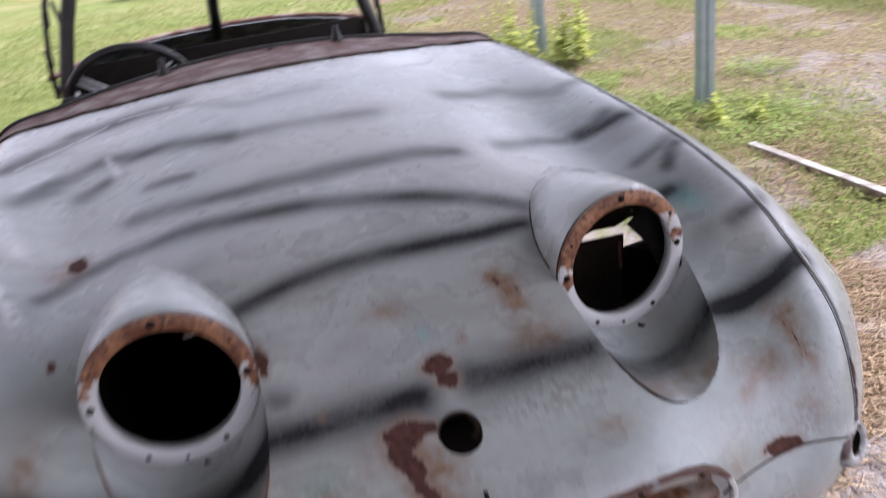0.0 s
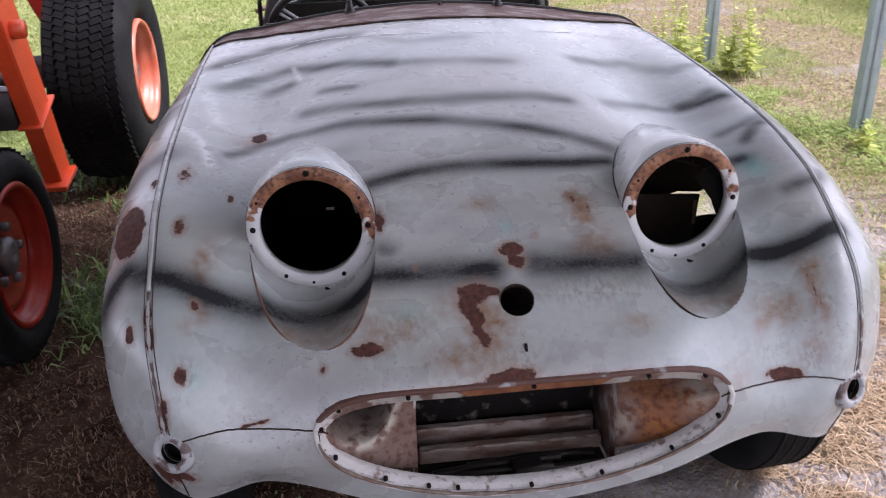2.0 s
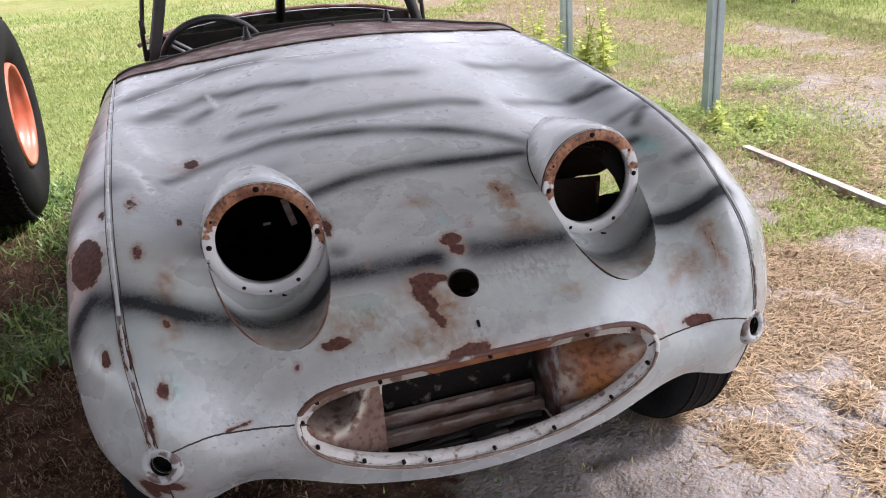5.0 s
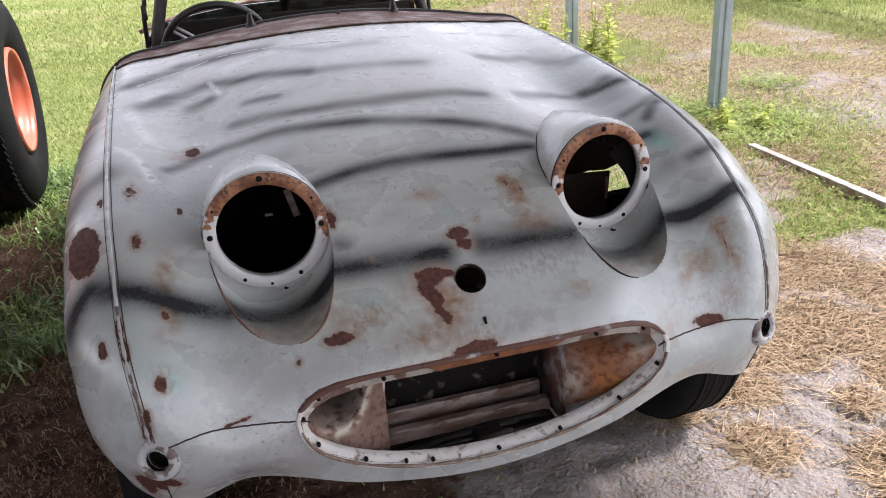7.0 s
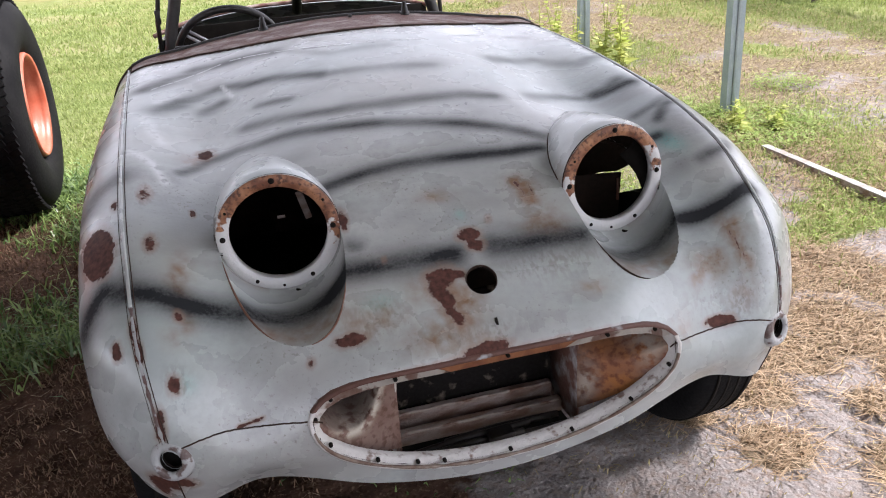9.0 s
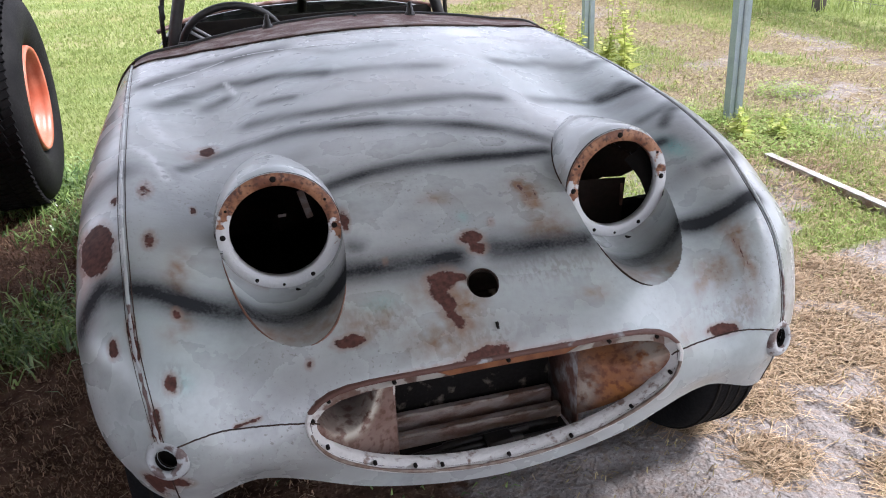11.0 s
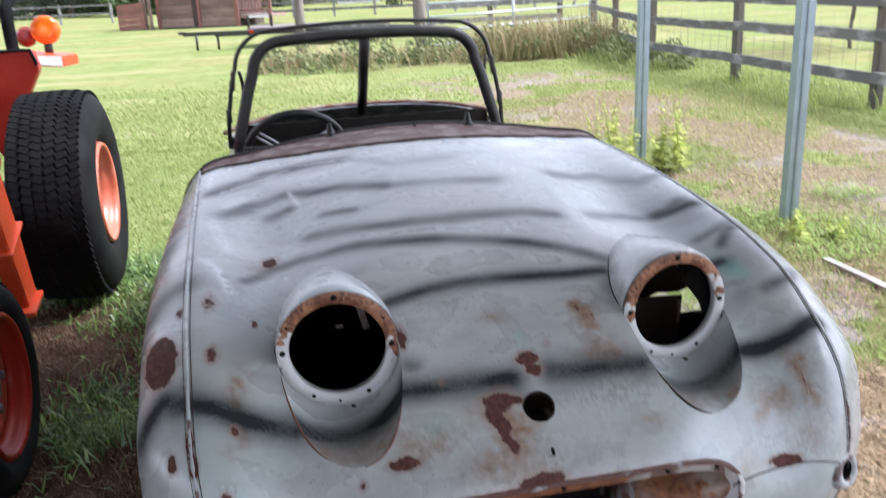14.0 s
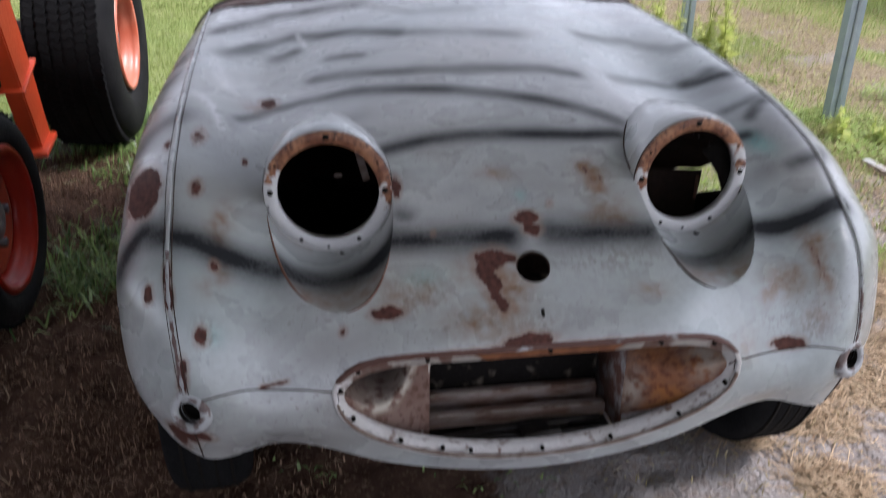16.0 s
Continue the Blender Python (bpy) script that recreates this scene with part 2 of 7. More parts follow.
def lathe(profile, axis="x", seg=48, m=Matrix(), bm=None, closed=True):
    """Turns a profile of (along, radius) round an axis."""
    bm = bm or bmesh.new()
    rings = []
    for k in range(seg):
        t = 2 * math.pi * k / seg
        c, s = math.cos(t), math.sin(t)
        row = []
        for a, r in profile:
            v = {"x": (a, r * c, r * s), "y": (r * c, a, r * s), "z": (r * c, r * s, a)}[axis]
            row.append(bm.verts.new(m @ Vector(v)))
        rings.append(row)
    n = len(profile)
    for k in range(seg):
        a, b = rings[k], rings[(k + 1) % seg]
        for i in range(n if closed else n - 1):
            bm.faces.new((a[i], a[(i + 1) % n], b[(i + 1) % n], b[i]))
    bmesh.ops.recalc_face_normals(bm, faces=bm.faces)
    return bm


def plate(points, thick, normal, bevel=0.0):
    """A flat plate: an outline of points, given a thickness along normal."""
    bm = bmesh.new()
    f = bm.faces.new([bm.verts.new(p) for p in points])
    r = bmesh.ops.extrude_face_region(bm, geom=[f])
    bmesh.ops.translate(bm, verts=[v for v in r["geom"] if isinstance(v, bmesh.types.BMVert)], vec=Vector(normal).normalized() * thick)
    bmesh.ops.recalc_face_normals(bm, faces=bm.faces)
    if bevel:
        bmesh.ops.bevel(bm, geom=list(bm.edges), offset=bevel, segments=2, affect="EDGES")
    return bm


def spline(knots, values, q):
    """A smooth curve through values (n, ...) at knots, taken at q."""
    k, v, q = np.asarray(knots, float), np.asarray(values, float), np.asarray(q, float)
    d = np.diff(v, axis=0) / np.diff(k).reshape(-1, *[1] * (v.ndim - 1))
    h = np.diff(k).reshape(-1, *[1] * (v.ndim - 1))
    t = np.empty_like(v)
    t[0], t[-1] = d[0], d[-1]
    t[1:-1] = (h[1:] * d[:-1] + h[:-1] * d[1:]) / (h[1:] + h[:-1])
    i = np.clip(np.searchsorted(k, q, "right") - 1, 0, len(k) - 2)
    s = ((q - k[i]) / (k[i + 1] - k[i])).reshape(-1, *[1] * (v.ndim - 1))
    hh = h[i]
    return ((2 * s**3 - 3 * s**2 + 1) * v[i] + (s**3 - 2 * s**2 + s) * hh * t[i] + (-2 * s**3 + 3 * s**2) * v[i + 1] + (s**3 - s**2) * hh * t[i + 1])


# ---- the sports car's one-piece bonnet: lofted over seven profiles from the centre line to the wheel arch ----
# each profile runs from the lower edge over the nose to the cowl: rows of x, y, z
CENTRE = [(0, -.085, .300), (0, -.115, .42), (0, -.100, .55), (0, -.020, .610), (0, .10, .684), (0, .30, .778), (0, .55, .846), (0, .85, .888), (0, 1.22, .903)]
MIDDLE = [(.22, -.083, .330), (.22, -.112, .44), (.22, -.096, .545), (.22, -.028, .600), (.22, .09, .684), (.22, .29, .768), (.22, .55, .828), (.22, .85, .870), (.22, 1.22, .890)]
VALLEY = [(.40, -.060, .375), (.40, -.092, .43), (.41, -.070, .495), (.41, -.020, .585), (.41, .10, .668), (.41, .29, .735), (.41, .53, .772), (.41, .85, .828), (.42, 1.21, .862)]
SEAM = [(.525, -.045, .348), (.53, -.072, .43), (.54, -.062, .53), (.55, -.010, .620), (.555, .12, .708), (.56, .29, .765), (.565, .52, .797), (.572, .85, .818), (.578, 1.19, .826)]
SHOULDER = [(.588, .012, .362), (.61, -.005, .44), (.622, .015, .53), (.629, .055, .605), (.632, .165, .672), (.636, .31, .717), (.639, .53, .744), (.635, .85, .756), (.626, 1.18, .757)]
FLANK = [(.622, .100, .395), (.645, .10, .44), (.652, .115, .52), (.653, .155, .575), (.651, .235, .612), (.650, .35, .63), (.648, .55, .635), (.643, .85, .635), (.633, 1.17, .63)]
ARCH = [(.628, .158, .408), (.645, .17, .425), (.652, .20, .485), (.655, .245, .53), (.658, .31, .562), (.660, .40, .575), (.660, .55, .578), (.655, .80, .53), (.645, 1.17, .36)]
NET = np.array([CENTRE, MIDDLE, VALLEY, SEAM, SHOULDER, FLANK, ARCH])
NET = np.concatenate([NET[:0:-1] * (-1, 1, 1), NET])
ROW_KNOTS = [0, 1, 2.1, 3.0, 4.2, 6.2, 8.5, 11.2, 14.5]
COL_KNOTS = np.array([-7.2, -6.4, -5.55, -4.85, -3.6, -2.0, 0, 2.0, 3.6, 4.85, 5.55, 6.4, 7.2])


def dense(knots, counts):
    return np.concatenate([np.linspace(a, b, c, endpoint=False) for a, b, c in zip(knots, knots[1:], counts)] + [[knots[-1]]])


V_AT = dense(ROW_KNOTS, (18, 22, 18, 24, 34, 30, 30, 30))
U_HALF = dense(COL_KNOTS[6:], (40, 36, 28, 14, 12, 8))
U_AT = np.concatenate([-U_HALF[:0:-1], U_HALF])
SKIN = spline(COL_KNOTS, np.moveaxis(spline(ROW_KNOTS, np.moveaxis(NET, 1, 0), V_AT), 1, 0), U_AT)  # columns, rows, xyz
NU, NV = SKIN.shape[:2]


def skin_line(u, v0, v1, n=60):
    """Points on the skin along one column."""
    col = spline(ROW_KNOTS, np.moveaxis(NET, 1, 0), np.linspace(v0, v1, n))
    return spline(COL_KNOTS, np.moveaxis(col, 1, 0), [u])[0]


FLAT = SKIN.reshape(-1, 3)
LAMP_X, LAMP_Y, LAMP_Z, LAMP_R, HOOD_LONG = 0.3095, 0.138, 0.7095, 0.1025, 0.21
TOE_OUT = math.tan(radians(4.0))


def skin_y(x, z):
    """How far back the skin lies at a place on the nose and bonnet."""
    ok = (np.abs(FLAT[:, 0] - x) < 0.02) & (np.abs(FLAT[:, 2] - z) < 0.03) & (FLAT[:, 1] > -0.09) & (FLAT[:, 1] < 0.6)
    p = FLAT[ok]
    near = np.argsort((p[:, 0] - x) ** 2 + (p[:, 2] - z) ** 2)[:14]
    p = p[near]
    fit = np.linalg.lstsq(np.stack([np.ones(len(p)), p[:, 0] - x, p[:, 2] - z], 1), p[:, 1], rcond=None)[0]
    return float(fit[0])


def trough_r(y):
    """The lamp recess widens a little towards the nose."""
    return LAMP_R - 0.03 * max(0.0, LAMP_Y - y)


def trough_z(y):
    """The recess sinks a little towards the nose."""
    return LAMP_Z - 0.17 * max(0.0, LAMP_Y - y)


def hood_r(y):
    s = min(1.0, max(0.0, (y - LAMP_Y) / HOOD_LONG))
    return LAMP_R * (1 + 0.035 * math.sin(math.pi * min(1.0, s * 1.8))) * max(0.0, 1 - s**2.7) ** 0.56


def hood_z(y):
    s = max(0.0, y - LAMP_Y)
    return 0.818 - 0.03 * s - 0.5 * s * s - hood_r(y)


def skin_z(x, y):
    """How high the skin lies over a place of the plan."""
    d = (FLAT[:, 0] - x) ** 2 + (FLAT[:, 1] - y) ** 2 + np.where(FLAT[:, 2] < 0.57, 1, 0)
    return float(FLAT[int(np.argmin(d)), 2])


def skin_fit(x, y):
    """The skin's height over a place of the plan, by a plane through its neighbours."""
    d = (FLAT[:, 0] - x) ** 2 + (FLAT[:, 1] - y) ** 2 + np.where(FLAT[:, 2] < 0.57, 1, 0)
    p = FLAT[np.argsort(d)[:8]]
    fit = np.linalg.lstsq(np.stack([np.ones(len(p)), p[:, 0] - x, p[:, 1] - y], 1), p[:, 2], rcond=None)[0]
    return float(fit[0])


def cowl_y(x):
    """Where the bonnet ends and the cowl begins."""
    return 1.0 + 0.115 * min(1.0, abs(x) / 0.40) ** 1.8


def mouth(x, z, grow=0.0):
    """Under 1 inside the grille opening: flat along the top, bowl-shaped below."""
    a, zc = 0.322 + grow, 0.485
    k = min(1.0, abs(x) / a)
    h = (0.062 + grow) * (1 - k**6) ** 0.6 if z > zc else (0.152 + grow) * math.sqrt(1 - k * k)
    if abs(x) >= a:
        return 2.0
    return abs(z - zc) / max(h, 1e-4)


BADGE = Vector(SKIN[NU // 2, int(np.argmin(np.abs(SKIN[NU // 2, :, 2] - 0.622)))])
SIDE_LAMP = Vector((0.528, -0.0735, 0.457))


def hole_at(p):
    """The kind of opening that a place of the skin falls into, or 0."""
    x, y, z = p
    if y < -0.03 and mouth(x, z, -0.006) < 1:
        return 1
    d = math.hypot(abs(x) - LAMP_X, z - trough_z(y))
    if y < LAMP_Y and d < trough_r(y):
        return 2
    if y >= LAMP_Y and math.hypot(abs(x) - LAMP_X, z - hood_z(y)) < hood_r(y) * 0.95:
        return 3
    if (Vector(p) - BADGE).length < 0.0265:
        return 4
    if (Vector((abs(x), y, z)) - SIDE_LAMP).length < 0.0165:
        return 5
    return 0


# strokes of black spray on the skin, and two broad ones of painted shade: half width, strength, then places
SPRAY_AND_SHADE = []
BLOBS = []
CHALK = []
CHALK_LINES = []
# narrow marks: what, half width, strength, places
STREAKS = [
    ("tan", 0.016, 0.75, [(0.468, 0.035, 0.648), (0.473, 0.003, 0.629), (0.476, -0.022, 0.606), (0.482, -0.044, 0.576)]),
    ("rust", 0.006, 0.62, [(0.472, 0.005, 0.630), (0.476, -0.022, 0.606), (0.481, -0.036, 0.590)]),
    ("tan", 0.014, 0.85, [(0.384, -0.037, 0.562), (0.406, -0.025, 0.580), (0.434, -0.014, 0.596)]),
    ("tan", 0.020, 1.10, [(0.128, 0.165, 0.724), (0.140, 0.125, 0.705)]),
    ("rust", 0.009, 0.56, [(0.126, 0.165, 0.724), (0.130, 0.130, 0.707)]),
    ("rust", 0.005, 0.56, [(0.146, 0.160, 0.722), (0.147, 0.132, 0.708)]),
    ("rust", 0.021, 0.92, [(-0.076, 0.014, 0.634), (-0.055, 0.016, 0.635)]),
    ("rust", 0.013, 0.86, [(-0.055, 0.017, 0.635), (-0.034, 0.014, 0.634)]),
    ("rust", 0.019, 0.90, [(-0.076, 0.012, 0.633), (-0.078, -0.004, 0.622), (-0.068, -0.024, 0.607)]),
    ("rust", 0.017, 0.72, [(-0.068, -0.024, 0.607), (-0.066, -0.040, 0.598), (-0.057, -0.056, 0.588)]),
    ("tan", 0.030, 0.85, [(-0.060, -0.010, 0.616), (-0.056, -0.062, 0.584)]),
    ("rust", 0.0045, 0.75, [(-0.384, -0.072, 0.495), (-0.425, -0.072, 0.488)]),
    ("tan", 0.016, 0.75, [(-0.485, 0.090, 0.687), (-0.478, 0.040, 0.655), (-0.474, 0.010, 0.634)]),
    ("tan", 0.022, 0.90, [(0.120, 0.070, 0.670), (0.165, 0.066, 0.668)]),
]
SPRAY_AND_SHADE.append((0.031, 1.12, [(-0.634, 0.074, 0.617), (-0.619, 0.089, 0.647), (-0.597, 0.098, 0.671), (-0.556, 0.070, 0.683), (-0.515, 0.054, 0.674), (-0.475, 0.041, 0.654), (-0.431, 0.035, 0.634), (-0.393, 0.030, 0.626)]))
SPRAY_AND_SHADE.append((0.032, 1.02, [(-0.220, 0.057, 0.653), (-0.160, 0.049, 0.658), (-0.102, 0.050, 0.657), (-0.032, 0.051, 0.656)]))
SPRAY_AND_SHADE.append((0.032, 1.02, [(0.043, 0.055, 0.659), (0.097, 0.049, 0.656), (0.147, 0.045, 0.655), (0.201, 0.042, 0.653)]))
SPRAY_AND_SHADE.append((0.025, 1.12, [(0.389, 0.062, 0.631), (0.446, 0.049, 0.648), (0.501, 0.048, 0.668), (0.551, 0.064, 0.678)]))
SPRAY_AND_SHADE.append((0.021, 0.95, [(-0.206, 0.228, 0.748), (-0.133, 0.245, 0.757), (-0.067, 0.254, 0.760), (-0.002, 0.256, 0.761), (0.073, 0.250, 0.759), (0.150, 0.244, 0.757), (0.210, 0.247, 0.755)]))
SPRAY_AND_SHADE.append((0.021, 0.80, [(-0.459, 0.388, 0.764), (-0.406, 0.446, 0.760), (-0.350, 0.455, 0.771), (-0.272, 0.434, 0.792), (-0.185, 0.412, 0.805), (-0.077, 0.390, 0.807), (0.020, 0.370, 0.801), (0.094, 0.347, 0.794), (0.166, 0.318, 0.782), (0.225, 0.287, 0.766)]))
SPRAY_AND_SHADE.append((0.024, 0.75, [(-0.319, 0.542, 0.795), (-0.241, 0.499, 0.814), (-0.152, 0.472, 0.822), (-0.060, 0.465, 0.826), (0.036, 0.466, 0.827), (0.121, 0.467, 0.824), (0.190, 0.457, 0.815)]))
SPRAY_AND_SHADE.append((0.024, 0.60, [(0.279, 0.477, 0.798), (0.375, 0.520, 0.774), (0.440, 0.498, 0.771)]))
SPRAY_AND_SHADE.append((0.034, 0.90, [(0.448, 0.500, 0.774), (0.482, 0.493, 0.785), (0.524, 0.489, 0.797)]))
SPRAY_AND_SHADE.append((0.028, 0.80, [(-0.499, 0.704, 0.816), (-0.451, 0.770, 0.817), (-0.361, 0.796, 0.828), (-0.261, 0.735, 0.847), (-0.141, 0.670, 0.860)]))
SPRAY_AND_SHADE.append((0.026, 0.50, [(-0.141, 0.670, 0.860), (-0.018, 0.646, 0.863), (0.108, 0.634, 0.858)]))
SPRAY_AND_SHADE.append((0.020, 0.35, [(-0.213, 0.925, 0.877), (-0.093, 0.800, 0.880), (0.045, 0.807, 0.883)]))
SPRAY_AND_SHADE.append((0.050, 0.30, [(-0.479, 0.348, 0.766), (-0.458, 0.436, 0.770)]))
SPRAY_AND_SHADE.append((0.030, 0.50, [(-0.490, 0.728, 0.817), (-0.438, 0.784, 0.818)]))
SPRAY_AND_SHADE.append((0.030, 0.40, [(-0.513, 0.898, 0.835), (-0.474, 0.938, 0.838)]))
SPRAY_AND_SHADE.append((0.025, 0.40, [(0.214, 0.233, 0.749), (0.208, 0.191, 0.740)]))
SPRAY_AND_SHADE.append((0.036, 0.55, [(0.475, 0.502, 0.784), (0.539, 0.492, 0.799)]))
SPRAY_AND_SHADE.append((0.030, 0.35, [(0.459, 0.156, 0.709), (0.401, 0.137, 0.700)]))
SPRAY_AND_SHADE.append((0.024, 0.75, [(-0.399, 0.695, 0.803), (-0.360, 0.710, 0.813)]))
SPRAY_AND_SHADE.append((0.017, 0.65, [(-0.287, 0.616, 0.820), (-0.223, 0.581, 0.833)]))
SPRAY_AND_SHADE.append((0.036, 0.75, [(-0.528, 0.882, 0.833), (-0.474, 0.928, 0.837), (-0.406, 0.977, 0.843), (-0.323, 0.962, 0.858), (-0.213, 0.925, 0.877)]))
SPRAY_AND_SHADE.append((0.027, 0.55, [(0.277, 0.712, 0.839), (0.404, 0.758, 0.814), (0.487, 0.677, 0.810), (0.569, 0.707, 0.814)]))
SPRAY_AND_SHADE.append((0.021, 0.75, [(0.465, 0.349, 0.761), (0.504, 0.352, 0.775), (0.562, 0.376, 0.784)]))
SPRAY_AND_SHADE.append((0.019, 0.65, [(0.500, 0.146, 0.720), (0.527, 0.152, 0.729), (0.583, 0.189, 0.727)]))
SPRAY_AND_SHADE.append((0.024, 0.55, [(0.393, 0.137, 0.772), (0.478, 0.251, 0.745)]))
SPRAY_AND_SHADE.append((0.043, 0.75, [(-0.626, 0.327, 0.733), (-0.604, 0.361, 0.756), (-0.571, 0.363, 0.775)]))
SPRAY_AND_SHADE.append((0.021, 0.70, [(-0.196, 0.089, 0.684), (-0.189, 0.086, 0.682)]))
SPRAY_AND_SHADE.append((0.020, 1.0, [(0.452, 0.256, 0.737), (0.466, 0.254, 0.741)]))
SPRAY_AND_SHADE.append((0.020, 0.85, [(0.492, 0.300, 0.762), (0.518, 0.332, 0.776), (0.540, 0.345, 0.780)]))
SPRAY_AND_SHADE.append((0.018, 0.80, [(0.515, 0.148, 0.724), (0.543, 0.153, 0.731), (0.575, 0.175, 0.730)]))
SPRAY_AND_SHADE.append((0.030, 0.70, [(0.485, 0.505, 0.787), (0.512, 0.520, 0.796)]))
SPRAY_AND_SHADE.append((0.034, 0.80, [(-0.500, 0.900, 0.837), (-0.470, 0.935, 0.840)]))
SPRAY_AND_SHADE.append((0.028, 0.75, [(-0.495, 0.705, 0.817), (-0.450, 0.745, 0.820)]))
# two broad soft strokes: valley shade and a dark reflection put into the colour
SPRAY_AND_SHADE.append((0.085, 0.30, [(0.47, 0.50, 0.785), (0.50, 0.36, 0.77), (0.52, 0.25, 0.745)]))
SPRAY_AND_SHADE.append((0.060, 0.35, [(-0.481, 0.250, 0.746), (-0.469, 0.205, 0.729)]))
CHALK.append((0.014, 0.50, [(-0.527, 0.669, 0.816), (-0.509, 0.584, 0.805), (-0.490, 0.525, 0.792)]))
CHALK.append((0.010, 0.50, [(-0.547, 0.477, 0.797), (-0.507, 0.408, 0.784), (-0.486, 0.333, 0.766)]))
CHALK.append((0.006, 0.60, [(-0.354, 0.808, 0.832), (-0.334, 0.721, 0.822)]))
CHALK.append((0.012, 0.45, [(-0.499, 0.764, 0.823), (-0.456, 0.814, 0.823)]))
CHALK_LINES.append((0.011, 1.00, [(-0.322, 0.966, 0.859), (-0.214, 0.920, 0.877), (-0.109, 0.871, 0.886), (0.012, 0.846, 0.888), (0.158, 0.858, 0.879), (0.360, 0.971, 0.851), (0.488, 0.947, 0.839)]))
CHALK_LINES.append((0.011, 1.00, [(-0.512, 0.860, 0.832), (-0.421, 0.940, 0.838), (-0.322, 0.966, 0.859)]))
BLOBS.append(("rust", 1.00, (-0.601, 0.185, 0.714), (0.024, 0.062, 0.027)))
BLOBS.append(("rust", 0.80, (-0.611, 0.164, 0.696), (0.020, 0.041, 0.021)))
BLOBS.append(("rust", 0.80, (-0.410, 0.481, 0.766), (0.020, 0.026, 0.014)))
BLOBS.append(("rust", 0.80, (-0.582, 0.007, 0.612), (0.012, 0.014, 0.018)))
BLOBS.append(("rust", 0.75, (-0.504, -0.053, 0.570), (0.012, 0.012, 0.021)))
BLOBS.append(("rust", 0.90, (-0.553, 0.009, 0.642), (0.008, 0.024, 0.022)))
BLOBS.append(("rust", 0.85, (-0.548, -0.017, 0.616), (0.008, 0.021, 0.019)))
BLOBS.append(("rust", 0.85, (-0.536, -0.068, 0.517), (0.011, 0.012, 0.037)))
BLOBS.append(("rust", 0.90, (-0.539, -0.057, 0.404), (0.023, 0.012, 0.021)))
BLOBS.append(("rust", 0.90, (0.006, 0.080, 0.673), (0.023, 0.017, 0.012)))
BLOBS.append(("rust", 0.85, (0.012, 0.061, 0.662), (0.017, 0.016, 0.012)))
BLOBS.append(("tan", 0.90, (-0.039, -0.024, 0.607), (0.033, 0.039, 0.026)))
BLOBS.append(("rust", 0.90, (-0.235, -0.047, 0.585), (0.027, 0.012, 0.012)))
BLOBS.append(("rust", 0.80, (-0.200, 0.142, 0.713), (0.010, 0.032, 0.016)))
BLOBS.append(("rust", 0.95, (-0.036, -0.101, 0.550), (0.030, 0.012, 0.012)))
BLOBS.append(("rust", 0.90, (0.414, -0.071, 0.493), (0.033, 0.012, 0.012)))
BLOBS.append(("rust", 0.70, (-0.485, 0.022, 0.645), (0.009, 0.013, 0.012)))
BLOBS.append(("rust", 0.80, (-0.445, 0.242, 0.730), (0.006, 0.014, 0.012)))
BLOBS.append(("rust", 0.70, (-0.571, 0.271, 0.756), (0.009, 0.021, 0.012)))
BLOBS.append(("rust", 0.90, (-0.558, -0.035, 0.389), (0.019, 0.019, 0.034)))
BLOBS.append(("rust", 0.95, (-0.013, -0.100, 0.550), (0.024, 0.012, 0.012)))
BLOBS.append(("tan", 0.80, (0.480, 0.011, 0.636), (0.023, 0.044, 0.032)))
BLOBS.append(("tan", 0.80, (0.419, -0.023, 0.583), (0.038, 0.025, 0.031)))
BLOBS.append(("tan", 0.70, (0.135, 0.147, 0.715), (0.027, 0.046, 0.023)))
BLOBS.append(("tan", 0.75, (0.141, 0.081, 0.679), (0.041, 0.035, 0.022)))
BLOBS.append(("tan", 0.60, (-0.029, 0.166, 0.720), (0.031, 0.021, 0.012)))
BLOBS.append(("tan", 0.60, (-0.197, -0.024, 0.604), (0.059, 0.036, 0.026)))
BLOBS.append(("tan", 0.80, (-0.475, 0.095, 0.685), (0.017, 0.051, 0.028)))
BLOBS.append(("tan", 0.60, (0.182, -0.042, 0.593), (0.035, 0.018, 0.012)))
BLOBS.append(("tan", 0.60, (-0.052, -0.050, 0.592), (0.049, 0.036, 0.021)))
BLOBS.append(("tan", 0.60, (-0.060, -0.090, 0.564), (0.053, 0.019, 0.019)))
BLOBS.append(("tan", 0.50, (-0.097, 0.002, 0.625), (0.044, 0.039, 0.027)))
BLOBS.append(("tan", 0.50, (-0.492, -0.004, 0.628), (0.021, 0.025, 0.021)))
BLOBS.append(("tan", 0.50, (0.466, -0.061, 0.537), (0.032, 0.019, 0.040)))
BLOBS.append(("tan", 0.40, (-0.292, 0.078, 0.601), (0.069, 0.048, 0.012)))
BLOBS.append(("teal", 1.30, (0.472, 0.228, 0.737), (0.022, 0.050, 0.013)))
BLOBS.append(("teal", 0.60, (0.005, 0.122, 0.696), (0.009, 0.012, 0.012)))
BLOBS.append(("teal", 0.50, (-0.488, -0.052, 0.567), (0.015, 0.012, 0.016)))
BLOBS.append(("teal", 0.40, (-0.174, -0.004, 0.620), (0.033, 0.018, 0.013)))
BLOBS.append(("rust", 0.85, (-0.022, -0.098, 0.553), (0.034, 0.016, 0.010)))
BLOBS.append(("tan", 0.8, (-0.10, -0.07, 0.575), (0.05, 0.03, 0.03)))
BLOBS.append(("rust", 0.9, (-0.52, -0.06, 0.41), (0.025, 0.03, 0.014)))
BLOBS.append(("rust", 0.8, (0.545, -0.045, 0.505), (0.014, 0.014, 0.012)))
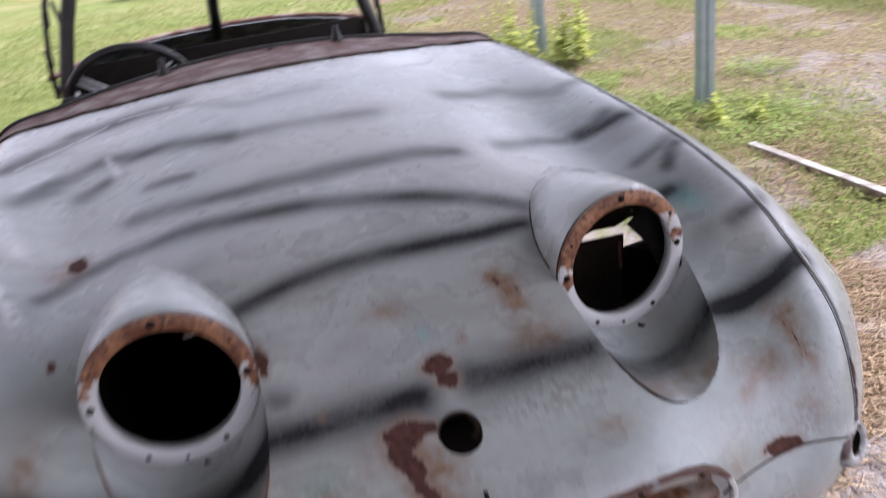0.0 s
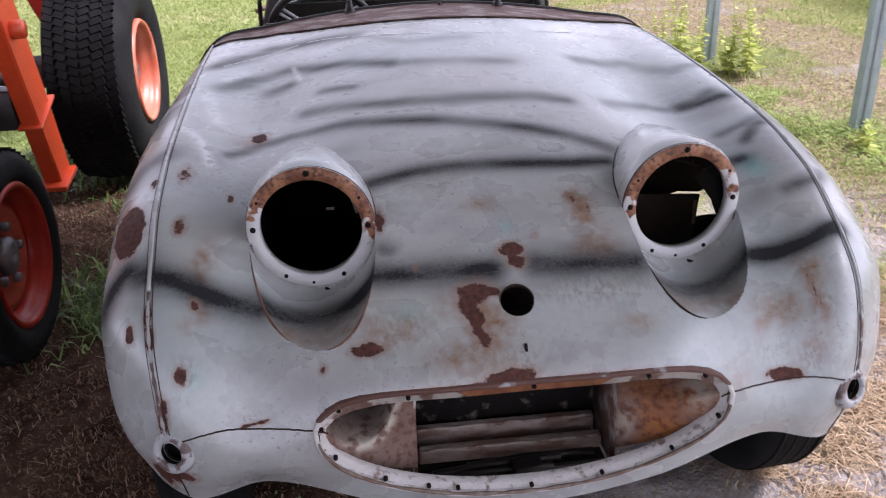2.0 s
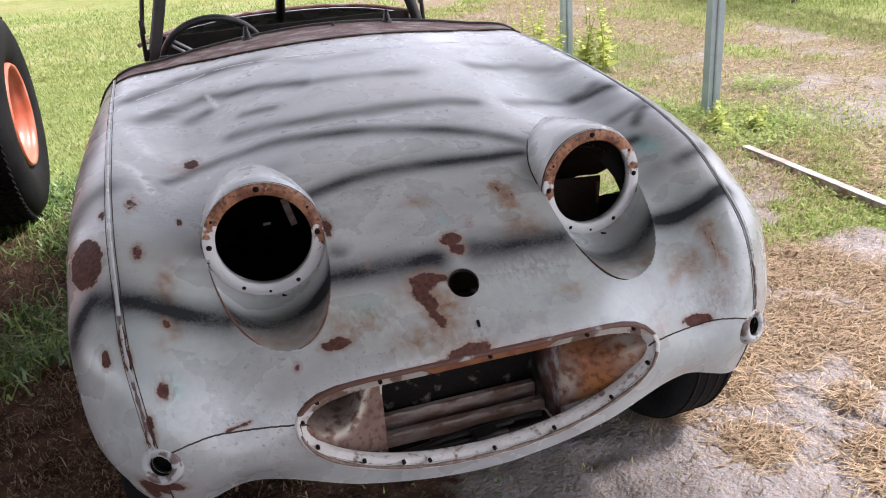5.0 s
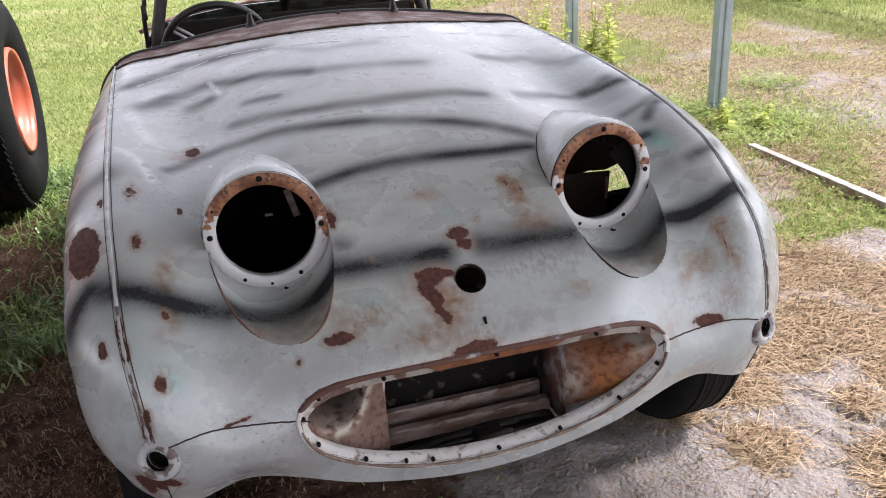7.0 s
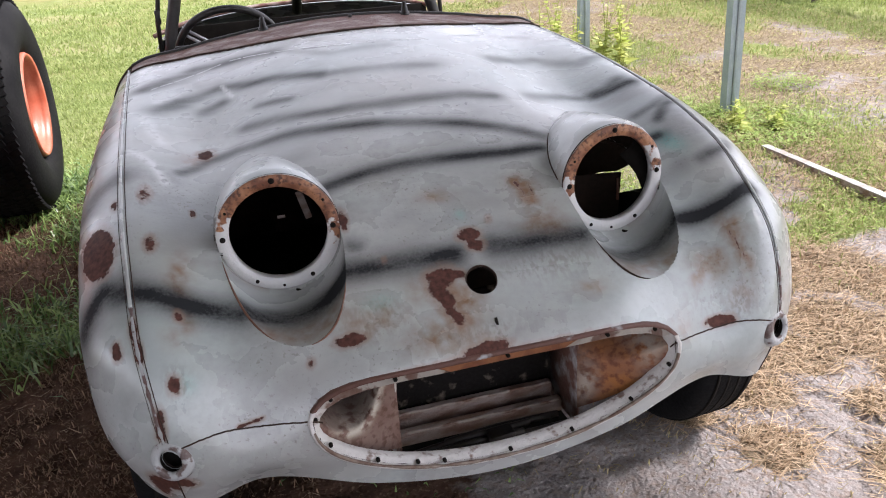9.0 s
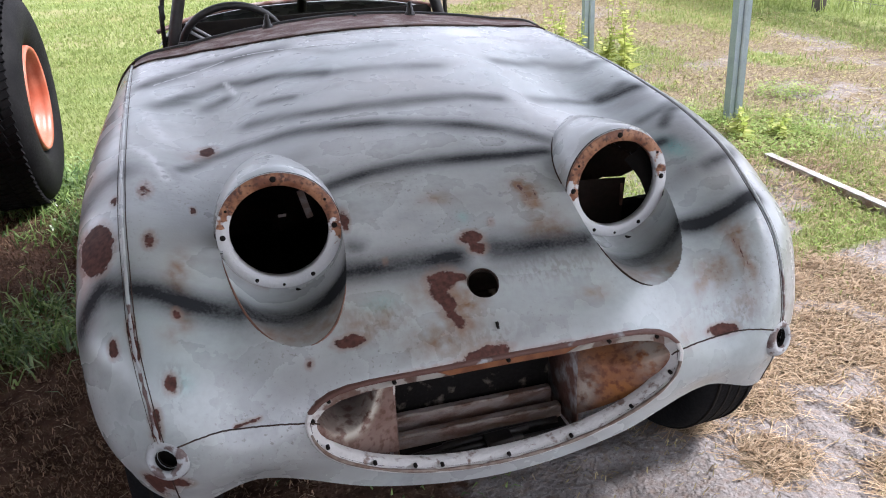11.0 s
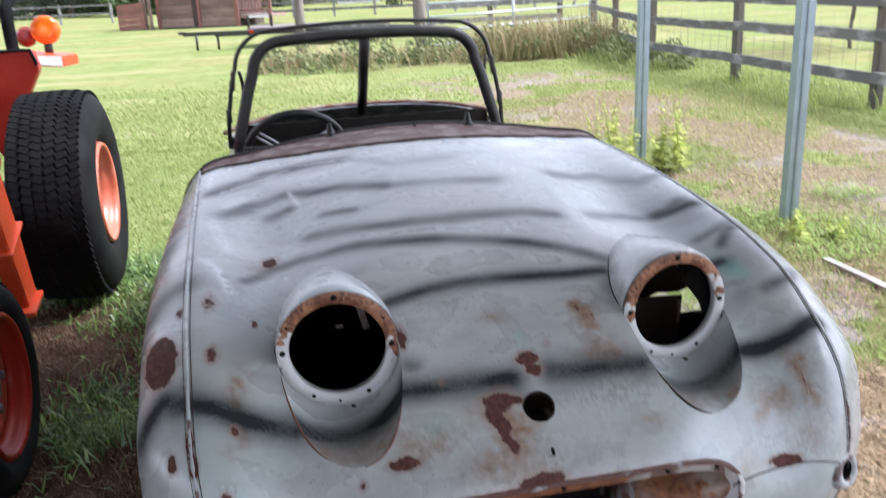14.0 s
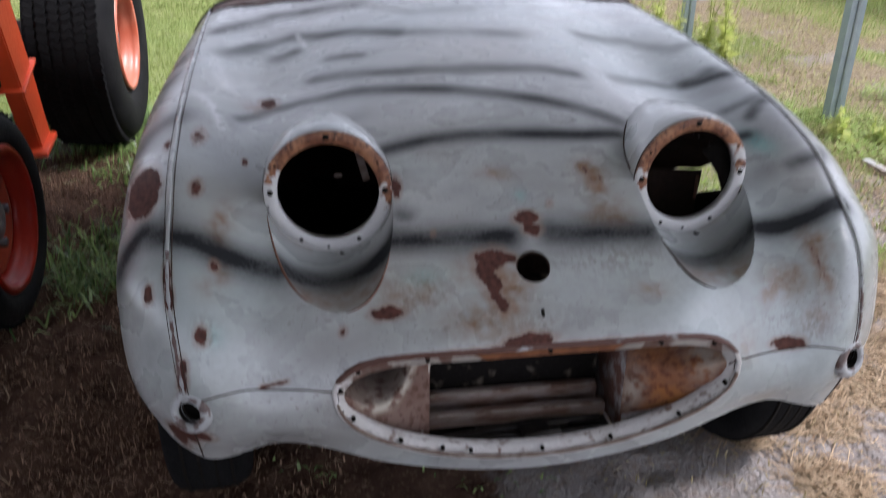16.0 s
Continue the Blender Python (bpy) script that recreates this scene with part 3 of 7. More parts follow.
BLOBS.append(("tan", 0.5, (0.33, -0.08, 0.50), (0.03, 0.03, 0.03)))
BLOBS.append(("rust", 0.5, (-0.10, -0.105, 0.545), (0.09, 0.012, 0.006)))
BLOBS.append(("rust", 0.5, (0.10, -0.105, 0.545), (0.12, 0.012, 0.006)))
for _x, _y, _z, _r in ((-0.30, -0.05, 0.56, 0.005), (0.05, 0.10, 0.69, 0.005), (0.30, -0.06, 0.53, 0.006), (0.24, 0.02, 0.625, 0.004), (-0.15, 0.06, 0.66, 0.004)):
    BLOBS.append(("rust", 0.7, (_x, _y, _z), (_r * 1.6, _r * 2.2, _r * 2)))
BLOBS.append(("rust", 1.3, (-0.604, 0.180, 0.709), (0.032, 0.058, 0.034)))

BLOBS.append(("rust", 0.66, (-0.520, 0.284, 0.768), (0.013, 0.034, 0.016)))
BLOBS.append(("rust", 0.62, (-0.516, 0.148, 0.725), (0.012, 0.024, 0.016)))
BLOBS.append(("tan", 0.90, (-0.430, 0.455, 0.764), (0.030, 0.030, 0.014)))
for _c, _rad, _k in (((-0.523, 0.285, 0.768), (0.013, 0.032, 0.016), 1.5), ((-0.515, 0.148, 0.725), (0.011, 0.020, 0.014), 1.4), ((-0.189, -0.027, 0.604), (0.05, 0.035, 0.03), 0.55), ((0.132, 0.008, 0.631), (0.09, 0.03, 0.03), 0.5),
                     ((0.463, -0.067, 0.524), (0.03, 0.02, 0.03), 0.7), ((0.40, -0.06, 0.53), (0.06, 0.03, 0.03), 0.35), ((-0.50, -0.05, 0.57), (0.016, 0.014, 0.03), 1.0), ((-0.05, -0.08, 0.57), (0.10, 0.02, 0.016), 0.5)):
    BLOBS.append(("freckle", _k, _c, _rad))


def stroke_mask(points, width):
    """1 on the line through the points, falling off over its width."""
    best = np.full(len(FLAT), 9.0)
    ps = np.array(points, float)
    for a, b in zip(ps, ps[1:]):
        d = b - a
        s = np.clip(((FLAT - a) @ d) / (d @ d), 0, 1)
        best = np.minimum(best, np.linalg.norm(FLAT - a - s[:, None] * d, axis=1))
    return np.exp(-((best / width) ** 1.9))


def build_bonnet(car):
    quads = []
    idx = np.arange(NU * NV).reshape(NU, NV)
    centres = (SKIN[:-1, :-1] + SKIN[1:, :-1] + SKIN[:-1, 1:] + SKIN[1:, 1:]) / 4
    kind = np.zeros((NU - 1, NV - 1), int)
    for i in range(NU - 1):
        for j in range(NV - 1):
            kind[i, j] = hole_at(centres[i, j])
    P = FLAT.copy()
    touch = np.zeros(NU * NV, int)
    keep = np.zeros(NU * NV, bool)
    for i in range(NU - 1):
        for j in range(NV - 1):
            f = (idx[i, j], idx[i + 1, j], idx[i + 1, j + 1], idx[i, j + 1])
            if kind[i, j]:
                for k in f:
                    touch[k] = kind[i, j]
            elif abs(centres[i, j, 0]) > 0.572 or centres[i, j, 1] < cowl_y(centres[i, j, 0]):
                quads.append(f)
                keep[list(f)] = True
    # draw the rims of the openings true
    for k in np.nonzero((touch > 0) & keep)[0]:
        x, y, z = P[k]
        s = 1 if x > 0 else -1
        if touch[k] == 1:
            m = max(mouth(x, z, -0.006), 0.2)
            if 0.5 < m < 1.9 and abs(x) < 0.30:
                P[k] = (x, y, 0.485 + (z - 0.485) / m)
        elif touch[k] == 2:
            zc = trough_z(y)
            q = trough_r(y) / math.hypot(abs(x) - LAMP_X, z - zc)
            P[k] = (s * (LAMP_X + (abs(x) - LAMP_X) * q), y, zc + (z - zc) * q)
        elif touch[k] in (4, 5):
            c = BADGE if touch[k] == 4 else Vector((s * SIDE_LAMP.x, SIDE_LAMP.y, SIDE_LAMP.z))
            r = 0.0265 if touch[k] == 4 else 0.0165
            d = Vector(P[k]) - c
            P[k] = c + d * (r / d.length)
    used = np.nonzero(keep)[0]
    back = np.full(NU * NV, -1)
    back[used] = np.arange(len(used))
    me = bpy.data.meshes.new("bonnet")
    me.from_pydata([tuple(p) for p in P[used]], [], [tuple(int(back[k]) for k in f) for f in quads])
    masks = {k: np.zeros(len(FLAT)) for k in ("spray", "rust", "tan", "teal", "chalk", "freckle")}
    for width, strength, pts in SPRAY_AND_SHADE:
        masks["spray"] = np.maximum(masks["spray"], strength * stroke_mask(pts, width))
    for width, strength, pts in CHALK:
        masks["chalk"] = np.maximum(masks["chalk"], strength * stroke_mask(pts, width))
    for what, width, strength, pts in STREAKS:
        masks[what] = np.maximum(masks[what], strength * stroke_mask(pts, width))
    for what, strength, centre, rad in BLOBS:
        c = np.array(centre)
        d = np.linalg.norm((FLAT - c) / np.array(rad), axis=1)
        masks[what] = np.maximum(masks[what], strength * np.clip(1.35 - 0.85 * d, 0, 1) if what == "rust" else strength * np.exp(-(d**2)))
    for name, values in masks.items():
        me.attributes.new(name, "FLOAT", "POINT").data.foreach_set("value", values[used].astype(np.float32))
    me.materials.append(PRIMER)
    me.shade_smooth()
    ob = new("bonnet", me)
    ob.parent = car
    tagged(ob, "grey primer one-piece bonnet with black spray strokes and rust spots")
    # the inner face of the sheet metal, with shade put into its near-black colour
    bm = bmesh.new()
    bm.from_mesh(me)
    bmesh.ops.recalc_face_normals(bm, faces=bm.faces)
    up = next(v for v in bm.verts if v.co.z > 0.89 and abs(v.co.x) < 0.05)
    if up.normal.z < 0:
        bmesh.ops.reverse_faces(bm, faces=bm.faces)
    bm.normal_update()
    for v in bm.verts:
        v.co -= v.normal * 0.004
    part("bonnet_lining", bm, METAL_SHADED, ob, "bare inner face of the bonnet, shade put into its near-black colour")
    # dashes of white chalk near the rear edge
    r = random.Random(3)
    for (_, _, pts), keep_to in zip(CHALK_LINES, (0.93, 0.8)):
        ps = np.array(pts)
        run = np.concatenate([[0], np.cumsum(np.linalg.norm(np.diff(ps[:, :2], axis=0), axis=1))])
        at = 0.0
        while at < run[-1] - 0.02:
            long = r.uniform(0.02, 0.07)
            if r.random() < keep_to:
                dash = []
                for q in np.linspace(at, min(run[-1], at + long), 7):
                    x = float(np.interp(q, run, ps[:, 0]))
                    y = float(np.interp(q, run, ps[:, 1])) + 0.003 * math.sin(q * 37)
                    half = 0.0010 + r.uniform(0.0006, 0.0028)
                    dash.append([(x, yy, skin_fit(x, yy) + 0.0008) for yy in (y - half, y + half)])
                bm = bmesh.new()
                edge = [[bm.verts.new(p) for p in pair] for pair in dash]
                for a, b in zip(edge, edge[1:]):
                    bm.faces.new((a[0], b[0], b[1], a[1]))
                part("chalk_dash", bm, CHALK_WHITE, ob)
            at += long + r.uniform(0.003, 0.012)
    return ob


CHALK_WHITE = two_tone("chalk_white", (0.82, 0.83, 0.84), (0.70, 0.72, 0.73), 60, 0.22, 0, 200, 0.0)
CHALK_WHITE.node_tree.nodes["Principled BSDF"].inputs["Specular IOR Level"].default_value = 0.7


def lamp_nacelle(bonnet, side):
    """The headlamp hood behind the ring and the recess below it."""
    bm = bmesh.new()
    seg = 120
    front, rear, crease = [], [], []
    for k in range(seg + 1):
        t = 2 * math.pi * k / seg
        ca, sa = math.cos(t), math.sin(t)
        x, z = LAMP_X + LAMP_R * ca, LAMP_Z + LAMP_R * sa
        ys = skin_y(x, z)
        if ys < LAMP_Y:
            for _ in range(7):
                r = trough_r(ys)
                ys = 0.5 * ys + 0.5 * skin_y(LAMP_X + r * ca, trough_z(ys) + r * sa)
        row = []
        y1 = min(ys - 0.0012, LAMP_Y)
        for i in range(9):
            y = LAMP_Y + (y1 - LAMP_Y) * i / 8
            r = trough_r(y) if ys < LAMP_Y else LAMP_R
            row.append(bm.verts.new((side * (LAMP_X + r * ca), y + TOE_OUT * r * ca * (1 - i / 8), (trough_z(y) if ys < LAMP_Y else LAMP_Z) + r * sa)))
        front.append((row, ys < LAMP_Y))
        if ys < LAMP_Y - 0.012:
            crease.append((math.degrees(t), row[-1].co.copy() + Vector((0, -0.0006, 0))))
        row = []
        for i in range(20):
            y = LAMP_Y + (HOOD_LONG - 0.0005) * math.sin(math.pi / 2 * i / 19)
            r = hood_r(y)
            row.append(bm.verts.new((side * (LAMP_X + r * ca), y + TOE_OUT * r * ca * max(0.0, 1 - (y - LAMP_Y) / 0.06), hood_z(y) + r * sa if i else z)))
        rear.append((row, ys > LAMP_Y - 0.03))
    for rows in (front, rear):
        for (a, fa), (b, fb) in zip(rows, rows[1:]):
            if fa or fb:
                for i in range(len(a) - 1):
                    if (a[i].co - a[i + 1].co).length + (b[i].co - b[i + 1].co).length > 1e-5:
                        bm.faces.new((a[i], b[i], b[i + 1], a[i + 1]))
    bmesh.ops.delete(bm, geom=[v for v in bm.verts if not v.link_faces], context="VERTS")
    bmesh.ops.remove_doubles(bm, verts=bm.verts, dist=1e-5)
    bmesh.ops.recalc_face_normals(bm, faces=bm.faces)
    # where the hood dips into the bonnet: a thin dark joint
    joint = []
    for row, _ in rear:
        for a, b in zip(row[1:], row[2:]):
            if not (a.is_valid and b.is_valid):
                break
            ga, gb = (q.co.z - skin_z(q.co.x, q.co.y) for q in (a, b))
            if ga > 0 >= gb:
                joint.append(a.co.lerp(b.co, ga / (ga - gb)) + Vector((0, 0, 0.0006)))
                break
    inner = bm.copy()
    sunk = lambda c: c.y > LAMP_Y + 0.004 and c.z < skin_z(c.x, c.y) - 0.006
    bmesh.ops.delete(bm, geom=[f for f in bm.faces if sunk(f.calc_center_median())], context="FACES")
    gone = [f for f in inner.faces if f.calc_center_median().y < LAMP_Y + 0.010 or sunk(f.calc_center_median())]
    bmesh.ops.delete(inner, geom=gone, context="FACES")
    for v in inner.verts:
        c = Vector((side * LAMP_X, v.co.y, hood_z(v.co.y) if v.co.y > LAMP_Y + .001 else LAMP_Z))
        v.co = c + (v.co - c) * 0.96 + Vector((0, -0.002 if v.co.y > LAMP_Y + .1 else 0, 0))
    part("hood_lining", inner, METAL_SHADED, bonnet, "inner face of the headlamp hood, shade put into its colour")
    ob = part("headlamp_hood", bm, PRIMER, bonnet, "rounded grey headlamp hood with scooped lower fairing")
    me = ob.data
    n = len(me.vertices)
    co = np.empty(n * 3)
    me.vertices.foreach_get("co", co)
    co = co.reshape(-1, 3)
    spray = np.zeros(n)
    line = (co[:, 1] - 0.045 - 0.10 * (co[:, 0] - side * LAMP_X) * (1 if side < 0 else 1.6)) / 0.032
    spray = np.maximum(spray, np.where(co[:, 2] < 0.69, (0.9 if side > 0 else 1.2) * np.exp(-line**2), 0))
    spray = np.maximum(spray, 0.3 * np.exp(-(((co[:, 1] - 0.26 - 0.1 * co[:, 0] * side) / 0.012) ** 2)) * (co[:, 2] > 0.77))
    me.attributes.new("spray", "FLOAT", "POINT").data.foreach_set("value", spray.astype(np.float32))
    tan = 0.7 * np.exp(-(((co[:, 1] - 0.0) / 0.03) ** 2)) * (co[:, 2] < 0.64) + 0.35 * (np.abs(co[:, 1] - 0.16) < 0.02) * (co[:, 2] < 0.75)
    me.attributes.new("tan", "FLOAT", "POINT").data.foreach_set("value", tan.astype(np.float32))
    if len(joint) > 6:
        joint.sort(key=lambda q: math.atan2(q.y - LAMP_Y + 0.02, side * q.x - LAMP_X))
        part("hood_joint", tube([tuple(q) for q in joint], 0.0017, 6), GAP, ob, "dark joint round the hood")
    # rusty creases where the fairing meets the nose
    for lo, hi, mat in ((205, 262, GAP if side > 0 else RUST), (292, 350, RUST))[: 1 if side > 0 else 2]:
        run = [p for d, p in crease if lo < d < hi]
        if len(run) > 3:
            part("crease", tube(run, lambda q: 0.0006 + 0.0014 * math.sin(math.pi * q), 6), mat, ob, "rusty crease")
    # ring, turned a little outward
    turn = Matrix.Translation((side * LAMP_X, LAMP_Y, LAMP_Z)) @ Matrix.Rotation(side * math.atan(TOE_OUT), 4, "Z")
    prof = [(0.0, 0.0820), (-0.0015, 0.0828), (-0.0015, 0.1021), (0.0, 0.1031), (0.006, 0.1033), (0.006, 0.0955), (0.014, 0.092), (0.014, 0.0820)]
    part("ring_joint", lathe([(0.004, .1027), (0.004, .1041), (0.0068, .1041), (0.0068, .1027)], "y", 72, turn), GAP, ob)
    ring = part("headlamp_ring", lathe(prof, "y", 72, turn), RING, bonnet, "round headlamp mounting ring, rusty above and white below")
    co = np.array([v.co for v in ring.data.vertices])
    top = np.clip((co[:, 2] - LAMP_Z) / 0.1 * 0.9 + 0.40 - side * (co[:, 0] - side * LAMP_X) * (1.6 if side > 0 else 1.8), 0, 1)
    ring.data.attributes.new("rust", "FLOAT", "POINT").data.foreach_set("value", top.astype(np.float32))
    for a, rr, q in ((90, 0.0935, .0052), (179, 0.0925, .005), (1.5, 0.0915, .005), (240, 0.0945, .0035), (300, 0.0945, .004), (268, 0.0955, .0025), (150, .0945, .0025), (32, .0945, .0025)):
        p = (rr * math.cos(radians(a)), -0.0012, rr * math.sin(radians(a)))
        part("screw_hole", cyl(q, q, 0.0022, turn @ Matrix.Translation(p) @ pose(0, 0, 0, 90), 12), BLACK_HOLE, ring)
    p = (side * LAMP_X + 0.02, LAMP_Y - 0.012, LAMP_Z - 0.1030)
    part("drain_hole", cyl(0.006, 0.006, 0.002, Matrix.Translation(p) @ pose(0, 0, 0, 0, 0, 0), 12), BLACK_HOLE, ob)


RING, _n, _l, _b = material("rusted_lamp_ring", 0.55)
_edge = calc(_n, _l, "ADD", attribute(_n, "rust"), noise_fac(_n, _l, 45, 8, 0.22, 0.78))
_r = _n.new("ShaderNodeMapRange")
_r.inputs["From Min"].default_value, _r.inputs["From Max"].default_value = 1.00, 1.08
_l.new(_edge, _r.inputs["Value"])
_l.new(blend(_n, _l, _r.outputs["Result"], (0.56, 0.56, 0.55), blend(_n, _l, noise_fac(_n, _l, 130, 6, 0.50, 0.64), blend(_n, _l, noise_fac(_n, _l, 40, 8, 0.38, 0.62), (0.16, 0.058, 0.028), (0.36, 0.17, 0.085)), (0.085, 0.034, 0.020))), _b.inputs["Base Color"])
bump(_n, _l, _b, noise_fac(_n, _l, 150, 5), 0.25, 0.002)


def mouth_loop(grow, n=120):
    """Places round the grille opening, on the skin's front."""
    out = []
    for k in range(n):
        t = 2 * math.pi * k / n
        c, s = math.cos(t), math.sin(t)
        lo, hi = 0.0, 0.45
        for _ in range(24):
            mid = (lo + hi) / 2
            if mouth(mid * c, 0.485 + mid * s, grow) < 1:
                lo = mid
            else:
                hi = mid
        x, z = lo * c, 0.485 + lo * s
        ok = (np.abs(FLAT[:, 0] - x) < 0.03) & (np.abs(FLAT[:, 2] - z) < 0.03) & (FLAT[:, 1] < 0.05)
        p = FLAT[ok]
        w = 1 / ((p[:, 0] - x) ** 2 + (p[:, 2] - z) ** 2 + 1e-5) ** 2
        out.append((x, float((p[:, 1] * w).sum() / w.sum()), z))
    # even out
    a = np.array(out)
    for _ in range(3):
        a[:, 1] = (np.roll(a[:, 1], 1) + a[:, 1] + np.roll(a[:, 1], -1)) / 3
    return a


def grille_surround(bonnet):
    """Rolled lip, stepped flange and screw holes round the grille opening."""
    outer, mid = mouth_loop(0.0), mouth_loop(-0.007)
    low = step(0.50, 0.46, outer[:, 2])[:, None]
    inner = mouth_loop(-0.022) * (1 - low) + mouth_loop(-0.0145) * low
    loops = [outer + (0, 0.006, 0), outer + (0, -0.005, 0), mouth_loop(-0.003) + (0, -0.006, 0), mid + (0, -0.003, 0), mid + (0, 0.006, 0), inner + (0, 0.010, 0), inner + (0, 0.03, 0)]
    def band(pick, a, b):
        bm = bmesh.new()
        n = len(outer)
        vs = {(j, k): bm.verts.new(loops[j][k]) for j in range(a, b + 1) for k in range(n)}
        for k in range(n):
            q = (k + 1) % n
            if pick((outer[k] + outer[q]) / 2):
                for j in range(a, b):
                    bm.faces.new((vs[j, k], vs[j, q], vs[j + 1, q], vs[j + 1, k]))
        bmesh.ops.delete(bm, geom=[v for v in bm.verts if not v.link_faces], context="VERTS")
        bmesh.ops.recalc_face_normals(bm, faces=bm.faces)
        return bm
    upper = lambda p: p[2] > 0.497
    lower = lambda p: p[2] <= 0.497
    part("grille_lip", band(upper, 0, 3), LIP_RUST, bonnet, "rusted upper grille lip")
    part("grille_flange", band(lambda p: p[2] > 0.497 and -0.135 < p[0] < 0.16, 3, 6), FLANGE_TOP, bonnet, "orange-rusted middle of the upper flange")
    for s in (-1, 1):
        part("grille_flange", band(lambda p: p[2] > 0.497 and (p[0] <= -0.135 if s < 0 else p[0] >= 0.16), 3, 6), FLANGE_CHIPPED, bonnet, "chipped white end of the upper flange")
    grime = [p + (0, -0.0035, 0) for p in mouth_loop(-0.0055, 240) if p[2] < 0.47]
    part("flange_groove", tube(grime, lambda q: 0.0020 + 0.0014 * abs(math.sin(q * 23)), 6), GROOVE, bonnet, "tan grime in the flange groove")
    part("grille_lip", band(lower, 0, 3), WHITE_FLANGE, bonnet, "white lower grille lip")
    part("grille_flange", band(lower, 3, 6), WHITE_FLANGE, bonnet, "chipped white lower flange")
    hole_line = mouth_loop(-0.0125, 360)
    for k in (7, 15, 84, 165, 174, 180, 189, 204, 218, 230, 273, 313, 338, 353):
        x, y, z = hole_line[k] + (0, 0.004, 0)
        part("screw_hole", cyl(0.0034, 0.0034, 0.006, Matrix.Translation((x, y, z)) @ pose(0, 0, 0, 90), 10), BLACK_HOLE, bonnet)


FLANGE_TOP = two_tone("half_rusted_flange", (0.34, 0.14, 0.06), (0.22, 0.085, 0.04), 30, 0.65, 0, 140, 0.3, 0.003, 0.45, 0.6)
FLANGE_CHIPPED = two_tone("chipped_white_flange", (0.52, 0.49, 0.44), (0.16, 0.075, 0.05), 24, 0.6, 0, 140, 0.3, 0.003, 0.52, 0.56)
LIP_RUST = two_tone("rust_stained_lip", (0.105, 0.045, 0.032), (0.36, 0.37, 0.37), 22, 0.6, 0, 140, 0.3, 0.003, 0.58, 0.66)
SIDE_PLATE = two_tone("rusted_painted_plate", (0.12, 0.055, 0.038), (0.32, 0.31, 0.30), 17, 0.65, 0, 140, 0.3, 0.003, 0.50, 0.60)
EDGE_PALE = two_tone("pale_steel_edge", (0.40, 0.34, 0.28), (0.16, 0.07, 0.04), 34, 0.6, 0, 140, 0.3, 0.003, 0.45, 0.6)
GROOVE = two_tone("tan_grime", (0.14, 0.085, 0.06), (0.27, 0.22, 0.18), 60, 0.8, 0, 140, 0.3)


def tyre_profile(r, rim, w):
    """Half-round tyre section: (along the axle, radius)."""
    h, d = w / 2, r - rim
    half = [(.70, 0), (.88, .12), (.97, .30), (1.0, .50), (.97, .68), (.90, .82), (.78, .92), (.60, .97), (.35, .995), (.12, 1.0)]
    return [(-h * a, rim + d * b) for a, b in half] + [(h * a, rim + d * b) for a, b in reversed(half)]


def car_wheel(car, x, y, r=0.277, w=0.158, steer=0.0):
    rim = 0.178
    wheel = new("wheel")
    wheel.parent = car
    wheel.matrix_basis = pose(x, y, r, 0, 0, steer)
    tyre = part("tyre", lathe(tyre_profile(r, rim, w), "x", 64), RUBBER, wheel, "black road tyre with worn grooved tread")
    for dx in (-0.042, -0.014, 0.014, 0.042):
        part("tread_groove", lathe([(dx - .003, r + .0012), (dx + .003, r + .0012), (dx + .003, r - .004), (dx - .003, r - .004)], "x", 64), BLACK_HOLE, wheel)
    s = 1 if x > 0 else -1
    part("rim", lathe([(-.055 * s, rim), (.055 * s, rim), (.05 * s, rim - .012), (.01 * s, rim - .02), (.0, .09), (.02 * s, .05), (.02 * s, .0), (-.02 * s, .0), (-.03 * s, .15)], "x", 48), RUST, wheel, "rusty steel rim")
    return wheel


